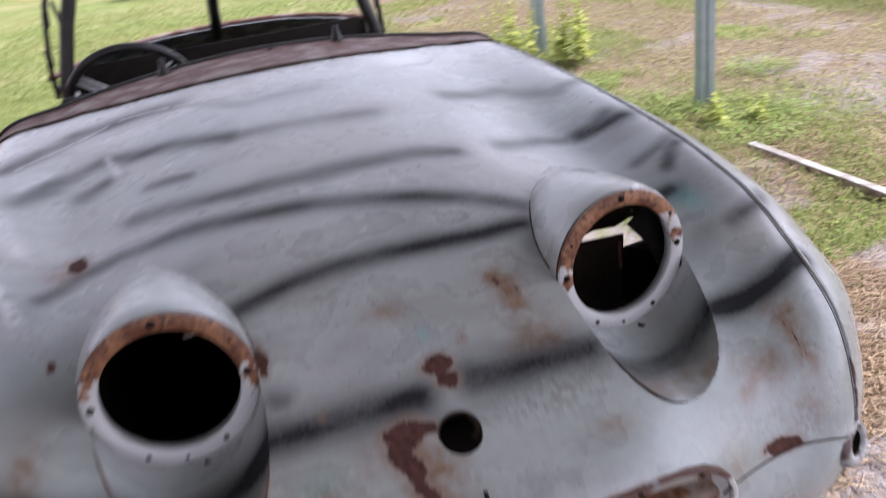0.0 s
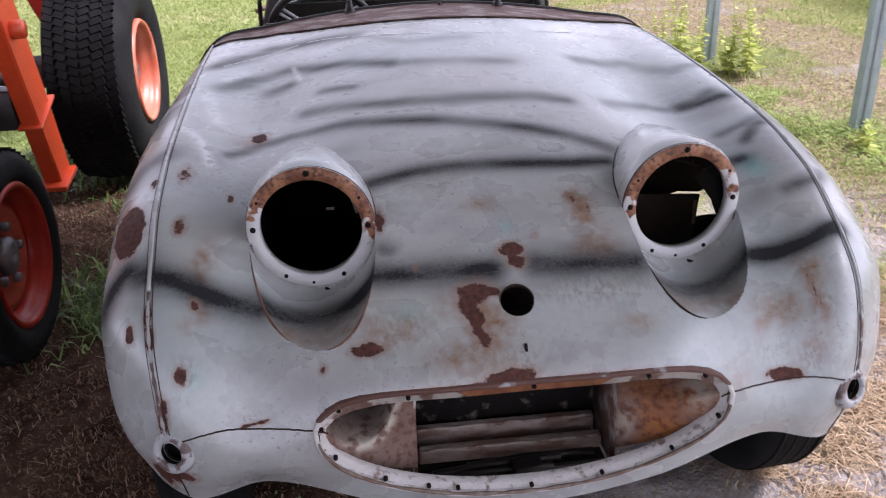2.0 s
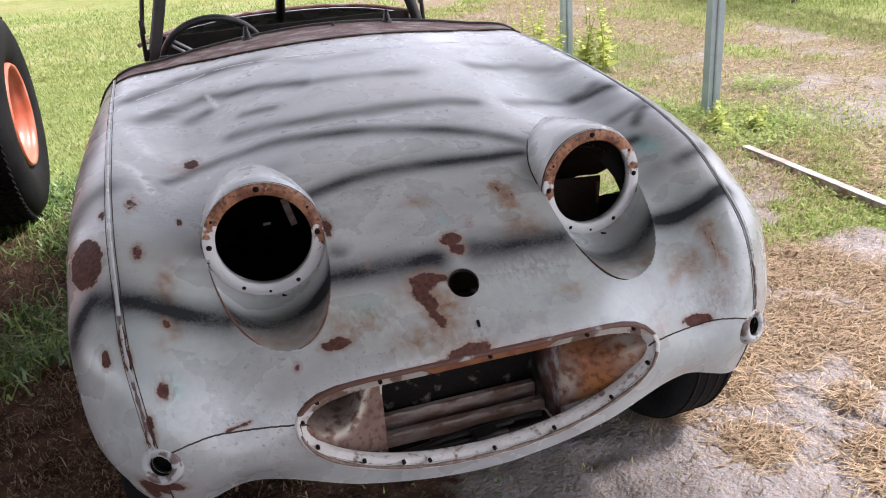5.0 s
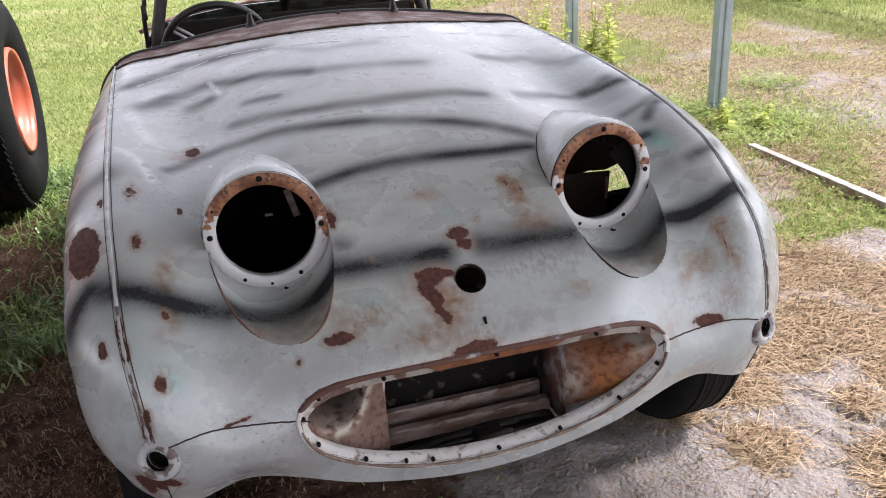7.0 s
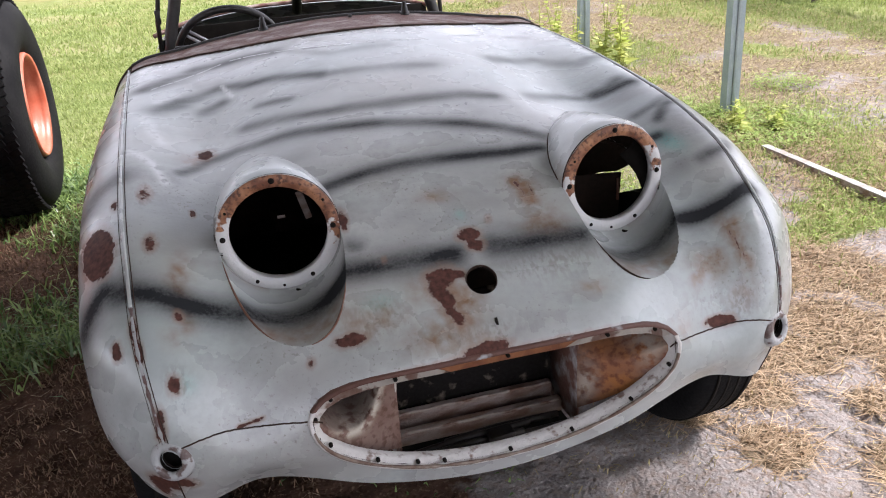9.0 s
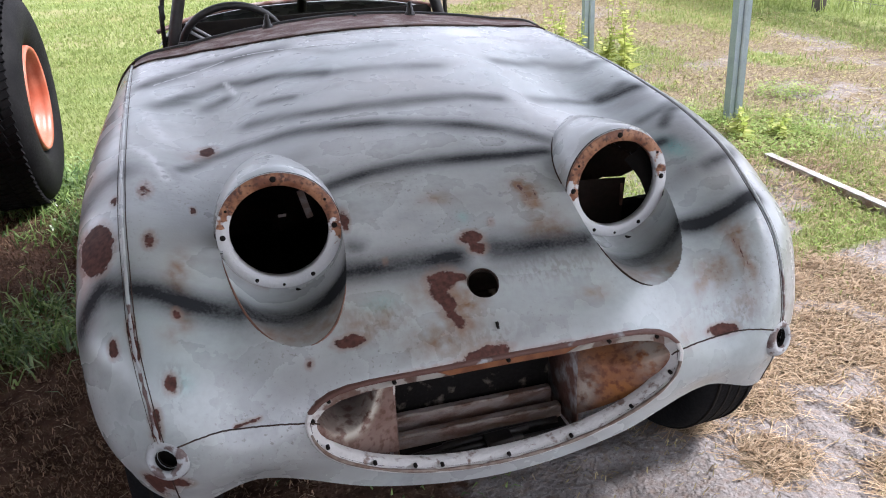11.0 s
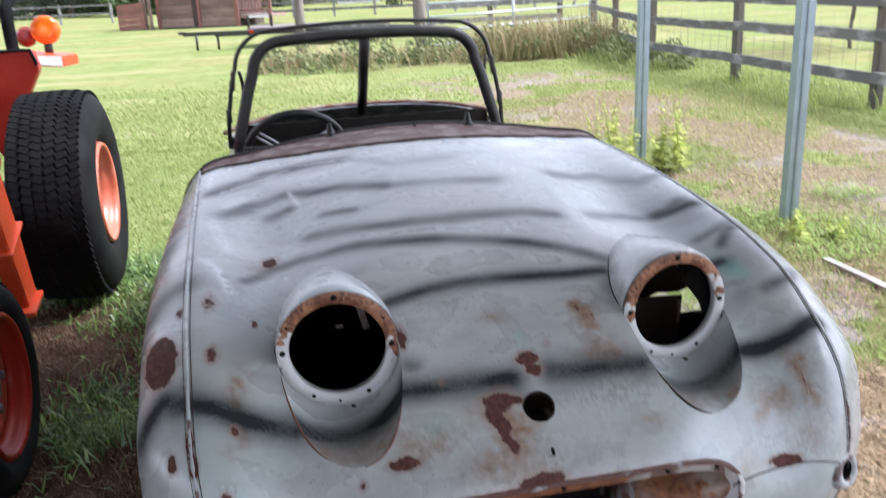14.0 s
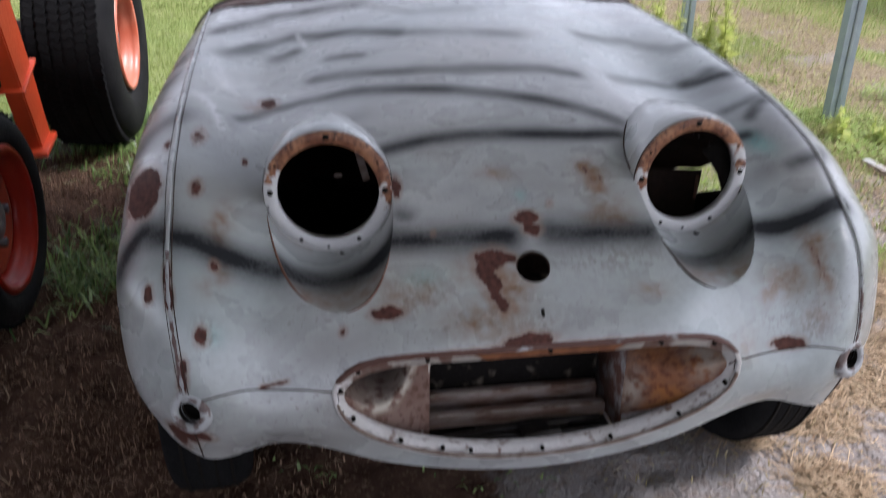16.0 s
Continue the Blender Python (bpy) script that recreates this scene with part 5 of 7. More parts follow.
def straw_cover(x, y):
    """How much dry straw lies at a place."""
    n = clouds(x, y, 0.4, 5)
    heaps = np.maximum.reduce([heap(x, y, 0.72, 0.14, 0.13), heap(x, y, 0.82, 0.36, 0.17), heap(x, y, 1.0, 0.48, 0.2), heap(x, y, 1.25, 0.55, 0.22), heap(x, y, 1.42, 0.9, 0.25), heap(x, y, 0.95, -0.12, 0.13), heap(x, y, 1.15, 0.95, 0.2), heap(x, y, 1.05, 0.2, 0.1), heap(x, y, 1.3, 0.25, 0.17), heap(x, y, 1.6, 0.6, 0.25), heap(x, y, 0.98, -0.05, 0.14), heap(x, y, 0.62, 0.32, 0.12)])
    east = step(0.3, 0.6, x) * step(3.0, 1.2, y) * step(0.22, 0.80, heaps + 0.9 * (n - 0.5))
    track = step(1.5, 2.3, x) * step(4.6, 3.8, x) * step(0.35, 0.6, clouds(x, y, 0.9, 12)) * 0.9
    back = step(0.7, 1.6, x) * step(1.5, 3.5, y) * (0.45 + 0.5 * step(0.38, 0.62, clouds(x, y, 0.55, 14)))
    return np.clip(np.maximum.reduce([east, track, back]), 0, 1)


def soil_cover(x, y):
    return step(0.0, -0.3, x + 0.5 * (clouds(x, y, 0.5, 2) - 0.5) - 0.25 * step(0.6, 0.0, y)) * step(3.6, 2.9, y)


def hills(x, y):
    """Gentle unevenness; foot marks and ruts in the soft sand."""
    h = 0.012 * np.sin(2.1 * x + 0.7) * np.cos(1.7 * y) + 0.03 * (clouds(x, y, 0.5, 21) - 0.5) + 0.022 * (clouds(x, y, 0.13, 22) - 0.5)
    for cx, cy, r, d in ((0.30, 0.03, 0.05, 0.035), (0.15, 0.14, 0.05, 0.02), (0.97, 0.14, 0.035, 0.015), (0.62, 0.30, 0.02, 0.015), (0.86, -0.02, 0.05, 0.012)):
        h = h - d * heap(x, y, cx, cy, r) + 0.4 * d * heap(x, y, cx, cy - r, r)
    pits = np.random.default_rng(17)
    for _ in range(46):
        cx, cy, r = pits.uniform(0.05, 1.5), pits.uniform(-0.25, 0.75), pits.uniform(0.014, 0.04)
        h = h - 0.5 * r * heap(x, y, cx, cy, r) + 0.2 * r * heap(x, y, cx + r, cy + r, r)
    h = h + 0.006 * np.sin(95 * (x + 0.35 * y)) * heap(x, y, 0.98, 0.06, 0.16)
    return h


def build_ground():
    xs = np.concatenate([np.linspace(-700, -40, 12), np.linspace(-32, -6, 14), np.linspace(-5, -1.6, 50, endpoint=False), np.linspace(-1.6, 1.8, 310, endpoint=False), np.linspace(1.8, 9, 130), np.linspace(10, 40, 16), np.linspace(60, 700, 12)])
    ys = np.concatenate([np.linspace(-400, -30, 8), np.linspace(-20, -4, 9), np.linspace(-3, -0.7, 25, endpoint=False), np.linspace(-0.7, 2.6, 290, endpoint=False), np.linspace(2.6, 12, 130), np.linspace(13, 60, 40), np.linspace(80, 900, 14)])
    X, Y = np.meshgrid(xs, ys, indexing="ij")
    near = step(40, 12, np.hypot(X, Y - 4))
    Z = hills(X, Y) * near - 0.006
    n, m = X.shape
    verts = np.stack([X, Y, Z], -1).reshape(-1, 3)
    idx = np.arange(n * m).reshape(n, m)
    faces = np.stack([idx[:-1, :-1], idx[1:, :-1], idx[1:, 1:], idx[:-1, 1:]], -1).reshape(-1, 4)
    me = bpy.data.meshes.new("ground")
    me.from_pydata(verts.tolist(), [], faces.tolist())
    for name, f in (("grass", grass_cover), ("straw", straw_cover), ("soil", soil_cover)):
        me.attributes.new(name, "FLOAT", "POINT").data.foreach_set("value", f(X, Y).reshape(-1).astype(np.float32))
    me.materials.append(GROUND)
    me.shade_smooth()
    return tagged(new("ground", me), "sandy soil with straw, weeds and mown grass beyond", "ground", kind="structure")


GROUND, _n, _l, _b = material("ground", 0.95)
_b.inputs["Specular IOR Level"].default_value = 0.08
_sand = blend(_n, _l, noise_fac(_n, _l, 4, 8), (0.315, 0.292, 0.276), (0.220, 0.200, 0.187))
_sand = blend(_n, _l, noise_fac(_n, _l, 48, 8, 0.45, 0.68), _sand, (0.24, 0.195, 0.165))
_sand = blend(_n, _l, calc(_n, _l, "MULTIPLY", noise_fac(_n, _l, 165, 5, 0.58, 0.66), 0.6), _sand, (0.115, 0.098, 0.085))
_sand = blend(_n, _l, calc(_n, _l, "MULTIPLY", noise_fac(_n, _l, 210, 5, 0.60, 0.68), 0.5), _sand, (0.46, 0.43, 0.41))
_straw = blend(_n, _l, noise_fac(_n, _l, 70, 8, 0.35, 0.65), (0.285, 0.235, 0.160), (0.145, 0.108, 0.070))
_soil = blend(_n, _l, noise_fac(_n, _l, 14, 8), (0.050, 0.028, 0.019), (0.110, 0.066, 0.046))
_soil = blend(_n, _l, noise_fac(_n, _l, 95, 6, 0.57, 0.68), _soil, (0.18, 0.125, 0.085))
_grass = blend(_n, _l, noise_fac(_n, _l, 1.3, 8, 0.3, 0.7), (0.158, 0.210, 0.060), (0.252, 0.290, 0.110))
_grass = blend(_n, _l, noise_fac(_n, _l, 30, 6, 0.4, 0.7), _grass, (0.145, 0.18, 0.050))
_grass = blend(_n, _l, calc(_n, _l, "MULTIPLY", noise_fac(_n, _l, 0.42, 9, 0.44, 0.62), 0.75), _grass, (0.25, 0.22, 0.095))
_grass = blend(_n, _l, calc(_n, _l, "MULTIPLY", noise_fac(_n, _l, 2.6, 9, 0.45, 0.65), 0.6), _grass, (0.13, 0.17, 0.04))
_grass = blend(_n, _l, calc(_n, _l, "MULTIPLY", noise_fac(_n, _l, 0.9, 8, 0.50, 0.66, "Object", (0.35, 1.0, 1)), 0.7), _grass, (0.30, 0.275, 0.140))
_grass = blend(_n, _l, calc(_n, _l, "MULTIPLY", noise_fac(_n, _l, 9.0, 9, 0.50, 0.70, "Object", (0.5, 1.0, 1)), 0.5), _grass, (0.28, 0.315, 0.140))
_rag = calc(_n, _l, "MULTIPLY_ADD", noise_fac(_n, _l, 22, 6, 0.0, 1.0), 1.0, -0.5)


def ragged_mask(name, lo=0.35, hi=0.65):
    r = _n.new("ShaderNodeMapRange")
    r.inputs["From Min"].default_value, r.inputs["From Max"].default_value = lo, hi
    _l.new(calc(_n, _l, "ADD", attribute(_n, name), _rag), r.inputs["Value"])
    return r.outputs["Result"]


_c = blend(_n, _l, ragged_mask("straw"), _sand, _straw)
_c = blend(_n, _l, ragged_mask("soil"), _c, _soil)
_c = blend(_n, _l, ragged_mask("grass", 0.3, 0.7), _c, _grass)
_l.new(_c, _b.inputs["Base Color"])
bump(_n, _l, _b, calc(_n, _l, "ADD", calc(_n, _l, "MULTIPLY", noise_fac(_n, _l, 17, 9, 0.2, 0.8), 0.7), calc(_n, _l, "MULTIPLY", noise_fac(_n, _l, 90, 8, 0.25, 0.75), 0.6)), 0.75, 0.014)
build_ground()

build_car()


# ---- carport: galvanised channel posts, and an unseen roof added for its shade ----
def channel_post(x, y, height=3.0):
    post = thing("carport_post", "galvanised steel channel carport post set in the ground", "post", (x, y, 0), "carport posts")
    w, d, t = 0.075, 0.055, 0.006
    out = [(-w / 2, -d / 2), (w / 2, -d / 2), (w / 2, d / 2), (w / 2 - .02, d / 2), (w / 2 - .02, d / 2 - t), (w / 2 - t, d / 2 - t), (w / 2 - t, -d / 2 + t), (-w / 2 + t, -d / 2 + t), (-w / 2 + t, d / 2 - t), (-w / 2 + .02, d / 2 - t), (-w / 2 + .02, d / 2), (-w / 2, d / 2)]
    bm = plate([(a, b, -0.3) for a, b in out], height + 0.3, (0, 0, 1))
    part("channel", bm, GALV, post, smooth=False)
    part("web_rib", box(0.018, 0.006, height + .2, Matrix.Translation((0, -d / 2 - .002, height / 2 - .1)), 0.002), GALV, post)
    return post


channel_post(2.262, 2.62)
channel_post(2.270, 4.45)
# posts out of view, added to carry the roof
channel_post(2.262, -1.8)
channel_post(-4.2, 4.75)
channel_post(-4.2, -1.8)
for _x, _y in ((-4.2, -4.5), (-10.2, 1.6), (-10.2, -4.5), (2.262, -4.5)):
    channel_post(_x, _y)
# unseen roof sheet, its edges set by the light wanted on the car
ROOF = two_tone("roof_sheet", (0.30, 0.31, 0.31), (0.24, 0.25, 0.25), 4, 0.5, 0.3, 60, 0.1)
bm = bmesh.new()
rows = []
for k in range(240):
    x = -10.5 + 13.0 * k / 239
    z = 2.92 + 0.012 * math.sin(k * 1.3)
    rows.append([bm.verts.new((x, y, z + dz)) for y, dz in ((-4.6, 0), (1.8, 0), (1.8, 0.01), (-4.6, 0.01))])
for a, b in zip(rows, rows[1:]):
    for j in range(4):
        bm.faces.new((a[j], a[(j + 1) % 4], b[(j + 1) % 4], b[j]))
tagged(mesh_object("ceiling", bm, ROOF), "unseen corrugated roof sheet added to shade the car", "roof", kind="structure")

# white steel beam lying in the grass
beam = thing("steel_beam", "white painted steel beam lying on the ground", "beam", (2.018, 1.0, 0.0))
part("flange", plate([(-.018, -.6, .034), (.018, -.6, .034), (.018, -.6, .038), (-.018, -.6, .038)], 1.57, (0, 1, 0)), WHITE_METAL, beam, smooth=False)
# web in darker rust-grey than the flange: its shade is painted in
part("web", plate([(-.017, -.6, -.01), (-.013, -.6, -.01), (-.013, -.6, .034), (-.017, -.6, .034)], 1.57, (0, 1, 0)), RUST_GREY, beam, "side of the beam, shade put into a rust-grey colour", smooth=False)


# ---- tractor ----
def turf_tyre(wheel, r, w, rim, lugs, rows):
    part("tyre", lathe(tyre_profile(r * 0.985, rim, w), "x", 72), RUBBER_DUSTY, wheel, "thick black rubber tyre")
    bm = bmesh.new()
    for k in range(lugs):
        for j in range(rows):
            a = 2 * math.pi * (k + 0.28 * abs(j - (rows - 1) / 2)) / lugs
            px = (-0.5 + (j + 0.5) / rows) * w * 0.80
            edge = abs(px) / (w / 2)
            rr = r * (0.986 - 0.06 * edge**3)
            skew = (22 if px > 0 else -22)
            m = pose(0, 0, 0, math.degrees(a), 0, 0) @ Matrix.Translation((px, 0, rr)) @ pose(0, 0, 0, 0, 0, skew)
            box(w * 0.69 / rows, 2 * math.pi * r / lugs * 0.80, 0.013, m, 0, bm)
    part("tread", bm, RUBBER, wheel, "block tread", smooth=False)


def tractor_wheel(tractor, x, y, r, w, rim, s, lugs, rows):
    wheel = new("wheel")
    wheel.parent = tractor
    wheel.location = (x, y, r)
    turf_tyre(wheel, r, w, rim, lugs, rows)
    o = w / 2 * s
    prof = [(o * .86, rim + .012), (o * .94, rim + .004), (o * .90, rim - .008), (o * .80, rim - .012), (o * .70, rim - .016), (o * .66, rim - .030), (o * .48, rim - .036), (-o * .2, rim - .036), (-o * .9, rim)]
    part("rim", lathe(prof, "x", 64), RIM_ORANGE if r > 0.4 else RIM_RED, wheel, "dished orange steel rim" if r > 0.4 else "dished red steel rim")
    disc = [(o * .44, 0.004), (o * .44, rim * .42), (o * .34, rim * .52), (o * .50, rim * .66), (o * .44, rim - .036), (o * .36, rim - .036), (o * .30, 0.004)]
    part("rim_disc", lathe(disc, "x", 48), DISC_SHADED, wheel, "orange wheel disc, the dish's shade put into its colour")
    part("hub", lathe([(o * .43, 0.002), (o * .43, rim * .30), (o * .60, rim * .27), (o * .66, rim * .15), (o * .66, 0.002)], "x", 32), HUB, wheel, "grey wheel hub")
    for k in range(5):
        a = 2 * math.pi * k / 5
        part("lug_nut", cyl(0.014, 0.014, 0.03, Matrix.Translation((o * .46, rim * .42 * math.cos(a), rim * .42 * math.sin(a))) @ pose(0, 0, 0, 0, 90, 0), 6), HUB, wheel)
    return wheel


# rim orange taken deeper: shade inside the dish is put into the colour
DISC_SHADED = two_tone("shaded_orange_disc", (0.30, 0.035, 0.014), (0.38, 0.06, 0.026), 8, 0.45, 0, 90, 0.06)
HUB = two_tone("grey_hub_metal", (0.12, 0.12, 0.13), (0.2, 0.19, 0.18), 20, 0.5, 0.5, 120, 0.15)
AMBER, _n, _l, _b = material("amber_lens", 0.15)
_b.inputs["Base Color"].default_value = (0.85, 0.17, 0.008, 1)
_b.inputs["Transmission Weight"].default_value = 0.35
RED_LENS, _n, _l, _b = material("red_lens", 0.2)
_b.inputs["Base Color"].default_value = (0.30, 0.02, 0.012, 1)


def build_tractor():
    tr = thing("tractor", "orange compact tractor parked beside the car", "tractor", (0, 0, 0))
    tractor_wheel(tr, -1.262, 2.74, 0.461, 0.34, 0.213, 1, 84, 6)
    tractor_wheel(tr, -2.60, 2.70, 0.485, 0.35, 0.215, -1, 36, 6)
    tractor_wheel(tr, -1.247, 1.10, 0.298, 0.225, 0.192, 1, 56, 5)
    tractor_wheel(tr, -2.55, 1.10, 0.298, 0.225, 0.175, -1, 30, 4)
    part("axle", tube([(-1.3, 1.10, .30), (-2.5, 1.10, .30)], 0.05, 14), HUB, tr)
    part("axle", tube([(-1.4, 2.70, .485), (-2.5, 2.70, .485)], 0.07, 14), HUB, tr)
    part("chassis", box(0.5, 2.2, 0.32, Matrix.Translation((-1.95, 1.9, .48)), 0.02), BLACK_PAINT, tr, "dark engine and chassis block")
    part("hood", box(0.52, 1.15, 0.42, Matrix.Translation((-1.95, 1.25, .86)), 0.06, seg=4), ORANGE, tr, "orange engine hood")
    # loader upright with its foot and decal
    part("loader_upright", plate([(-1.30, 2.08, .22), (-1.30, 1.95, .22), (-1.30, 1.67, .98), (-1.30, 1.67, 1.22), (-1.30, 1.80, 1.22), (-1.30, 1.84, 1.0), (-1.30, 2.0, .52)], 0.062, (-1, 0, 0), 0.005), ORANGE, tr, "orange loader upright", smooth=False)
    part("foot_bar", box(0.10, 0.16, 0.02, Matrix.Translation((-1.325, 1.99, .225)) @ pose(0, 0, 0, 12), 0.004), ORANGE, tr)
    part("weld_strap", box(0.085, 0.20, 0.012, Matrix.Translation((-1.331, 1.94, .49)) @ pose(0, 0, 0, 22), 0.003), ORANGE, tr)
    for y0, z0, y1, z1 in ((1.748, .76, 1.6695, .972), (1.667, .975, 1.667, 1.19)):
        part("decal", plate([(-1.355, y0, z0), (-1.328, y0, z0), (-1.328, y1, z1), (-1.355, y1, z1)], 0.003, (0, -1, 0.2)), DECAL, tr, "white printed decal strip", smooth=False)
    part("pivot_bolt", cyl(0.03, 0.03, 0.06, Matrix.Translation((-1.29, 1.80, .80)) @ pose(0, 0, 0, 0, 90, 0), 18), ORANGE, tr)
    # black in place of orange: the shade on the beam is in its colour
    part("cross_beam", box(0.5, 0.10, 0.14, Matrix.Translation((-1.62, 1.90, .52)), 0.01), BLACK_PAINT, tr, "cross beam, its shade put in as black")
    # wheel guard plate and lamp shelf
    # same orange paint as the tractor; the guard's shade is put in as deep red
    part("wheel_guard", plate([(-1.548, 2.95, 1.079), (-1.374, 2.95, 1.085), (-1.353, 2.95, 1.002), (-1.478, 2.95, 0.773), (-1.530, 2.95, 0.595), (-1.549, 2.95, 0.321), (-1.583, 2.95, 0.295), (-1.565, 2.95, 0.597), (-1.632, 2.95, 0.773), (-1.598, 2.95, 0.941)], 0.07, (0, 1, 0), 0.006), RIM_RED, tr, "tapering orange wheel guard, shade put in as deep red", smooth=False)
    part("guard_trim", tube([(-1.575, 2.952, 1.01), (-1.560, 2.952, 1.055), (-1.540, 2.952, 1.082), (-1.46, 2.952, 1.088), (-1.378, 2.952, 1.086), (-1.357, 2.952, 1.02)], 0.007, 8), RUBBER, tr, "black edge trim")
    shelf = part("lamp_shelf", plate([(-1.53, 3.12, 1.065), (-1.30, 3.20, 1.035), (-1.28, 3.48, 1.03), (-1.53, 3.5, 1.06)], 0.05, (0, 0, -1), 0.006), ORANGE, tr, "orange lamp shelf", smooth=False)
    part("decal", plate([(-1.51, 3.112, 1.064), (-1.30, 3.192, 1.036), (-1.30, 3.192, .992), (-1.51, 3.112, 1.018)], 0.003, (0.35, -1, 0)), DECAL, shelf, "white reflective decal", smooth=False)
    b = part("beacon_lamp", lathe([(-.03, 0), (-.03, .045), (-.022, .066), (0, .07), (.022, .066), (.03, .045), (.03, 0)], "y", 32, Matrix.Translation((-1.395, 3.40, 1.155))), AMBER, tr, "round amber warning lamp")
    part("lamp_foot", cyl(0.02, 0.02, 0.06, Matrix.Translation((-1.395, 3.40, 1.065)), 12), BLACK_PAINT, b)
    part("tail_lamp", lathe([(-.025, 0), (-.025, .032), (0, .05), (.025, .032), (.025, 0)], "y", 28, Matrix.Translation((-1.50, 3.45, 1.125))), RED_LENS, tr, "round red tail lamp")
    pts = [(-1.62, 3.05, 1.02), (-1.62, 3.05, 1.22), (-1.615, 3.08, 1.29), (-1.56, 3.2, 1.37), (-1.46, 3.35, 1.41), (-1.41, 3.45, 1.47), (-1.40, 3.5, 1.65), (-1.40, 3.5, 2.0)]
    pts = [(px + 0.15, py, pz) for px, py, pz in pts]
    sm = spline(np.arange(len(pts)), np.array(pts), np.linspace(0, len(pts) - 1, 50))
    part("exhaust_pipe", tube(sm, 0.027, 14), RUBBER, tr, "bent black pipe")
    part("seat", box(0.45, 0.45, 0.12, Matrix.Translation((-1.95, 2.75, .92)), 0.04), BLACK_PAINT, tr, "black seat")
    return tr


build_tractor()

# ---- board fence along the east side, wire behind it ----
WOOD_GREY = two_tone("weathered_fence_wood", (0.13, 0.125, 0.12), (0.36, 0.36, 0.35), 7, 0.85, 0, 60, 0.4, 0.006, 0.50, 0.72, (1, 0.5, 1.4), 0.35)
WOOD_POST = two_tone("weathered_post_wood", (0.16, 0.14, 0.11), (0.08, 0.07, 0.055), 12, 0.85, 0, 60, 0.4, 0.006, 0.35, 0.65, (1, 1, 0.15), 0.3)
WIRE = two_tone("fence_wire", (0.16, 0.16, 0.16), (0.22, 0.2, 0.18), 30, 0.5, 0.6, 80, 0)


def board(x0, y0, x1, y1, z, h=0.14, t=0.03):
    d = Vector((x1 - x0, y1 - y0, 0))
    a = math.degrees(math.atan2(d.y, d.x))
    n = 6
    bm = bmesh.new()
    rows = []
    for i in range(n + 1):
        s = i / n - 0.5
        w = 0.006 * math.sin(i * 1.9 + x0 + y0)
        rows.append([bm.verts.new((s * d.length, y, w + zz)) for y, zz in ((-t / 2, -h / 2), (t / 2, -h / 2), (t / 2, h / 2), (-t / 2, h / 2))])
    for p, q in zip(rows, rows[1:]):
        for j in range(4):
            bm.faces.new((p[j], p[(j + 1) % 4], q[(j + 1) % 4], q[j]))
    bm.faces.new(rows[0][::-1])
    bm.faces.new(rows[-1])
    bmesh.ops.transform(bm, matrix=Matrix.Translation(((x0 + x1) / 2, (y0 + y1) / 2, z)) @ pose(0, 0, 0, 0, 0, a), verts=bm.verts)
    return bm


def board_fence(name, pts, heights, label, rail_h=0.105, post=0.095, wire=False, top=0.02, mat_post=WOOD_POST):
    f = thing(name, label, "fence", (0, 0, 0))
    for i, (x, y) in enumerate(pts):
        h = heights[-1] + rail_h / 2 + top
        part("post", box(post, post, h + .25, Matrix.Translation((x, y, h / 2 - .125)) @ pose(0, 0, 0, 0.6 * math.sin(i * 3), 0, 4 * math.sin(i * 5)), 0.012), mat_post, f, smooth=False)
    for (x0, y0), (x1, y1) in zip(pts, pts[1:]):
        for z in heights:
            off = -post / 2 - 0.02 if abs(y1 - y0) > abs(x1 - x0) else 0
            offy = 0 if off else -post / 2 - 0.02
            part("board", board(x0 + off, y0 + offy, x1 + off, y1 + offy, z + 0.012 * math.sin(x0 * 7 + y0 * 3 + z * 9), rail_h), WOOD_GREY, f, smooth=False)
    return f


east = [(5.15, 0.8 + 2.4 * k) for k in range(-1, 4)] + [(5.2, 10.35), (6.05, 13.6), (6.95, 16.9)]
ef = board_fence("board_fence", east, (0.305, 0.66, 0.985), "weathered grey three-board fence with wire mesh", wire=True)
for k in range(4):
    z = 0.12 + 0.2 * k
    part("wire", tube([(5.22, y, z) for y in np.linspace(-1.4, 10.3, 30)], 0.0022, 5), WIRE, ef)
for k in range(60):
    y = -1.4 + k * 0.195
    part("wire", tube([(5.22, y, 0.03), (5.22 + 0.004 * math.sin(k), y, 0.86)], 0.0018, 5), WIRE, ef)

GALV_BRIGHT = two_tone("bright_galvanised_tube", (0.5, 0.53, 0.56), (0.42, 0.45, 0.48), 10, 0.4, 0.4, 100, 0.05)
WOOD_PALE = two_tone("pale_weathered_wood", (0.34, 0.33, 0.31), (0.22, 0.21, 0.20), 9, 0.85, 0, 60, 0.3)
SHED_WOOD = two_tone("weathered_shed_planks", (0.255, 0.175, 0.145), (0.165, 0.108, 0.088), 3, 0.85, 0, 40, 0.4, 0.01, 0.35, 0.65, (0.2, 1, 1), 0.5)
SHED_DARK = two_tone("dark_shed_wood", (0.06, 0.04, 0.035), (0.09, 0.06, 0.05), 4, 0.9, 0, 40, 0.2)
SHED_RED = two_tone("red_brown_timber", (0.26, 0.11, 0.09), (0.18, 0.085, 0.07), 4, 0.85, 0, 40, 0.3, 0.01, 0.35, 0.65, None, 0.3)
SHED_WINDOW = two_tone("dark_red_window", (0.07, 0.015, 0.015), (0.05, 0.012, 0.012), 4, 0.4, 0, 40, 0)
ROOF_PALE = two_tone("pale_roof_metal", (0.62, 0.66, 0.66), (0.5, 0.54, 0.54), 3, 0.5, 0.1, 40, 0.1)
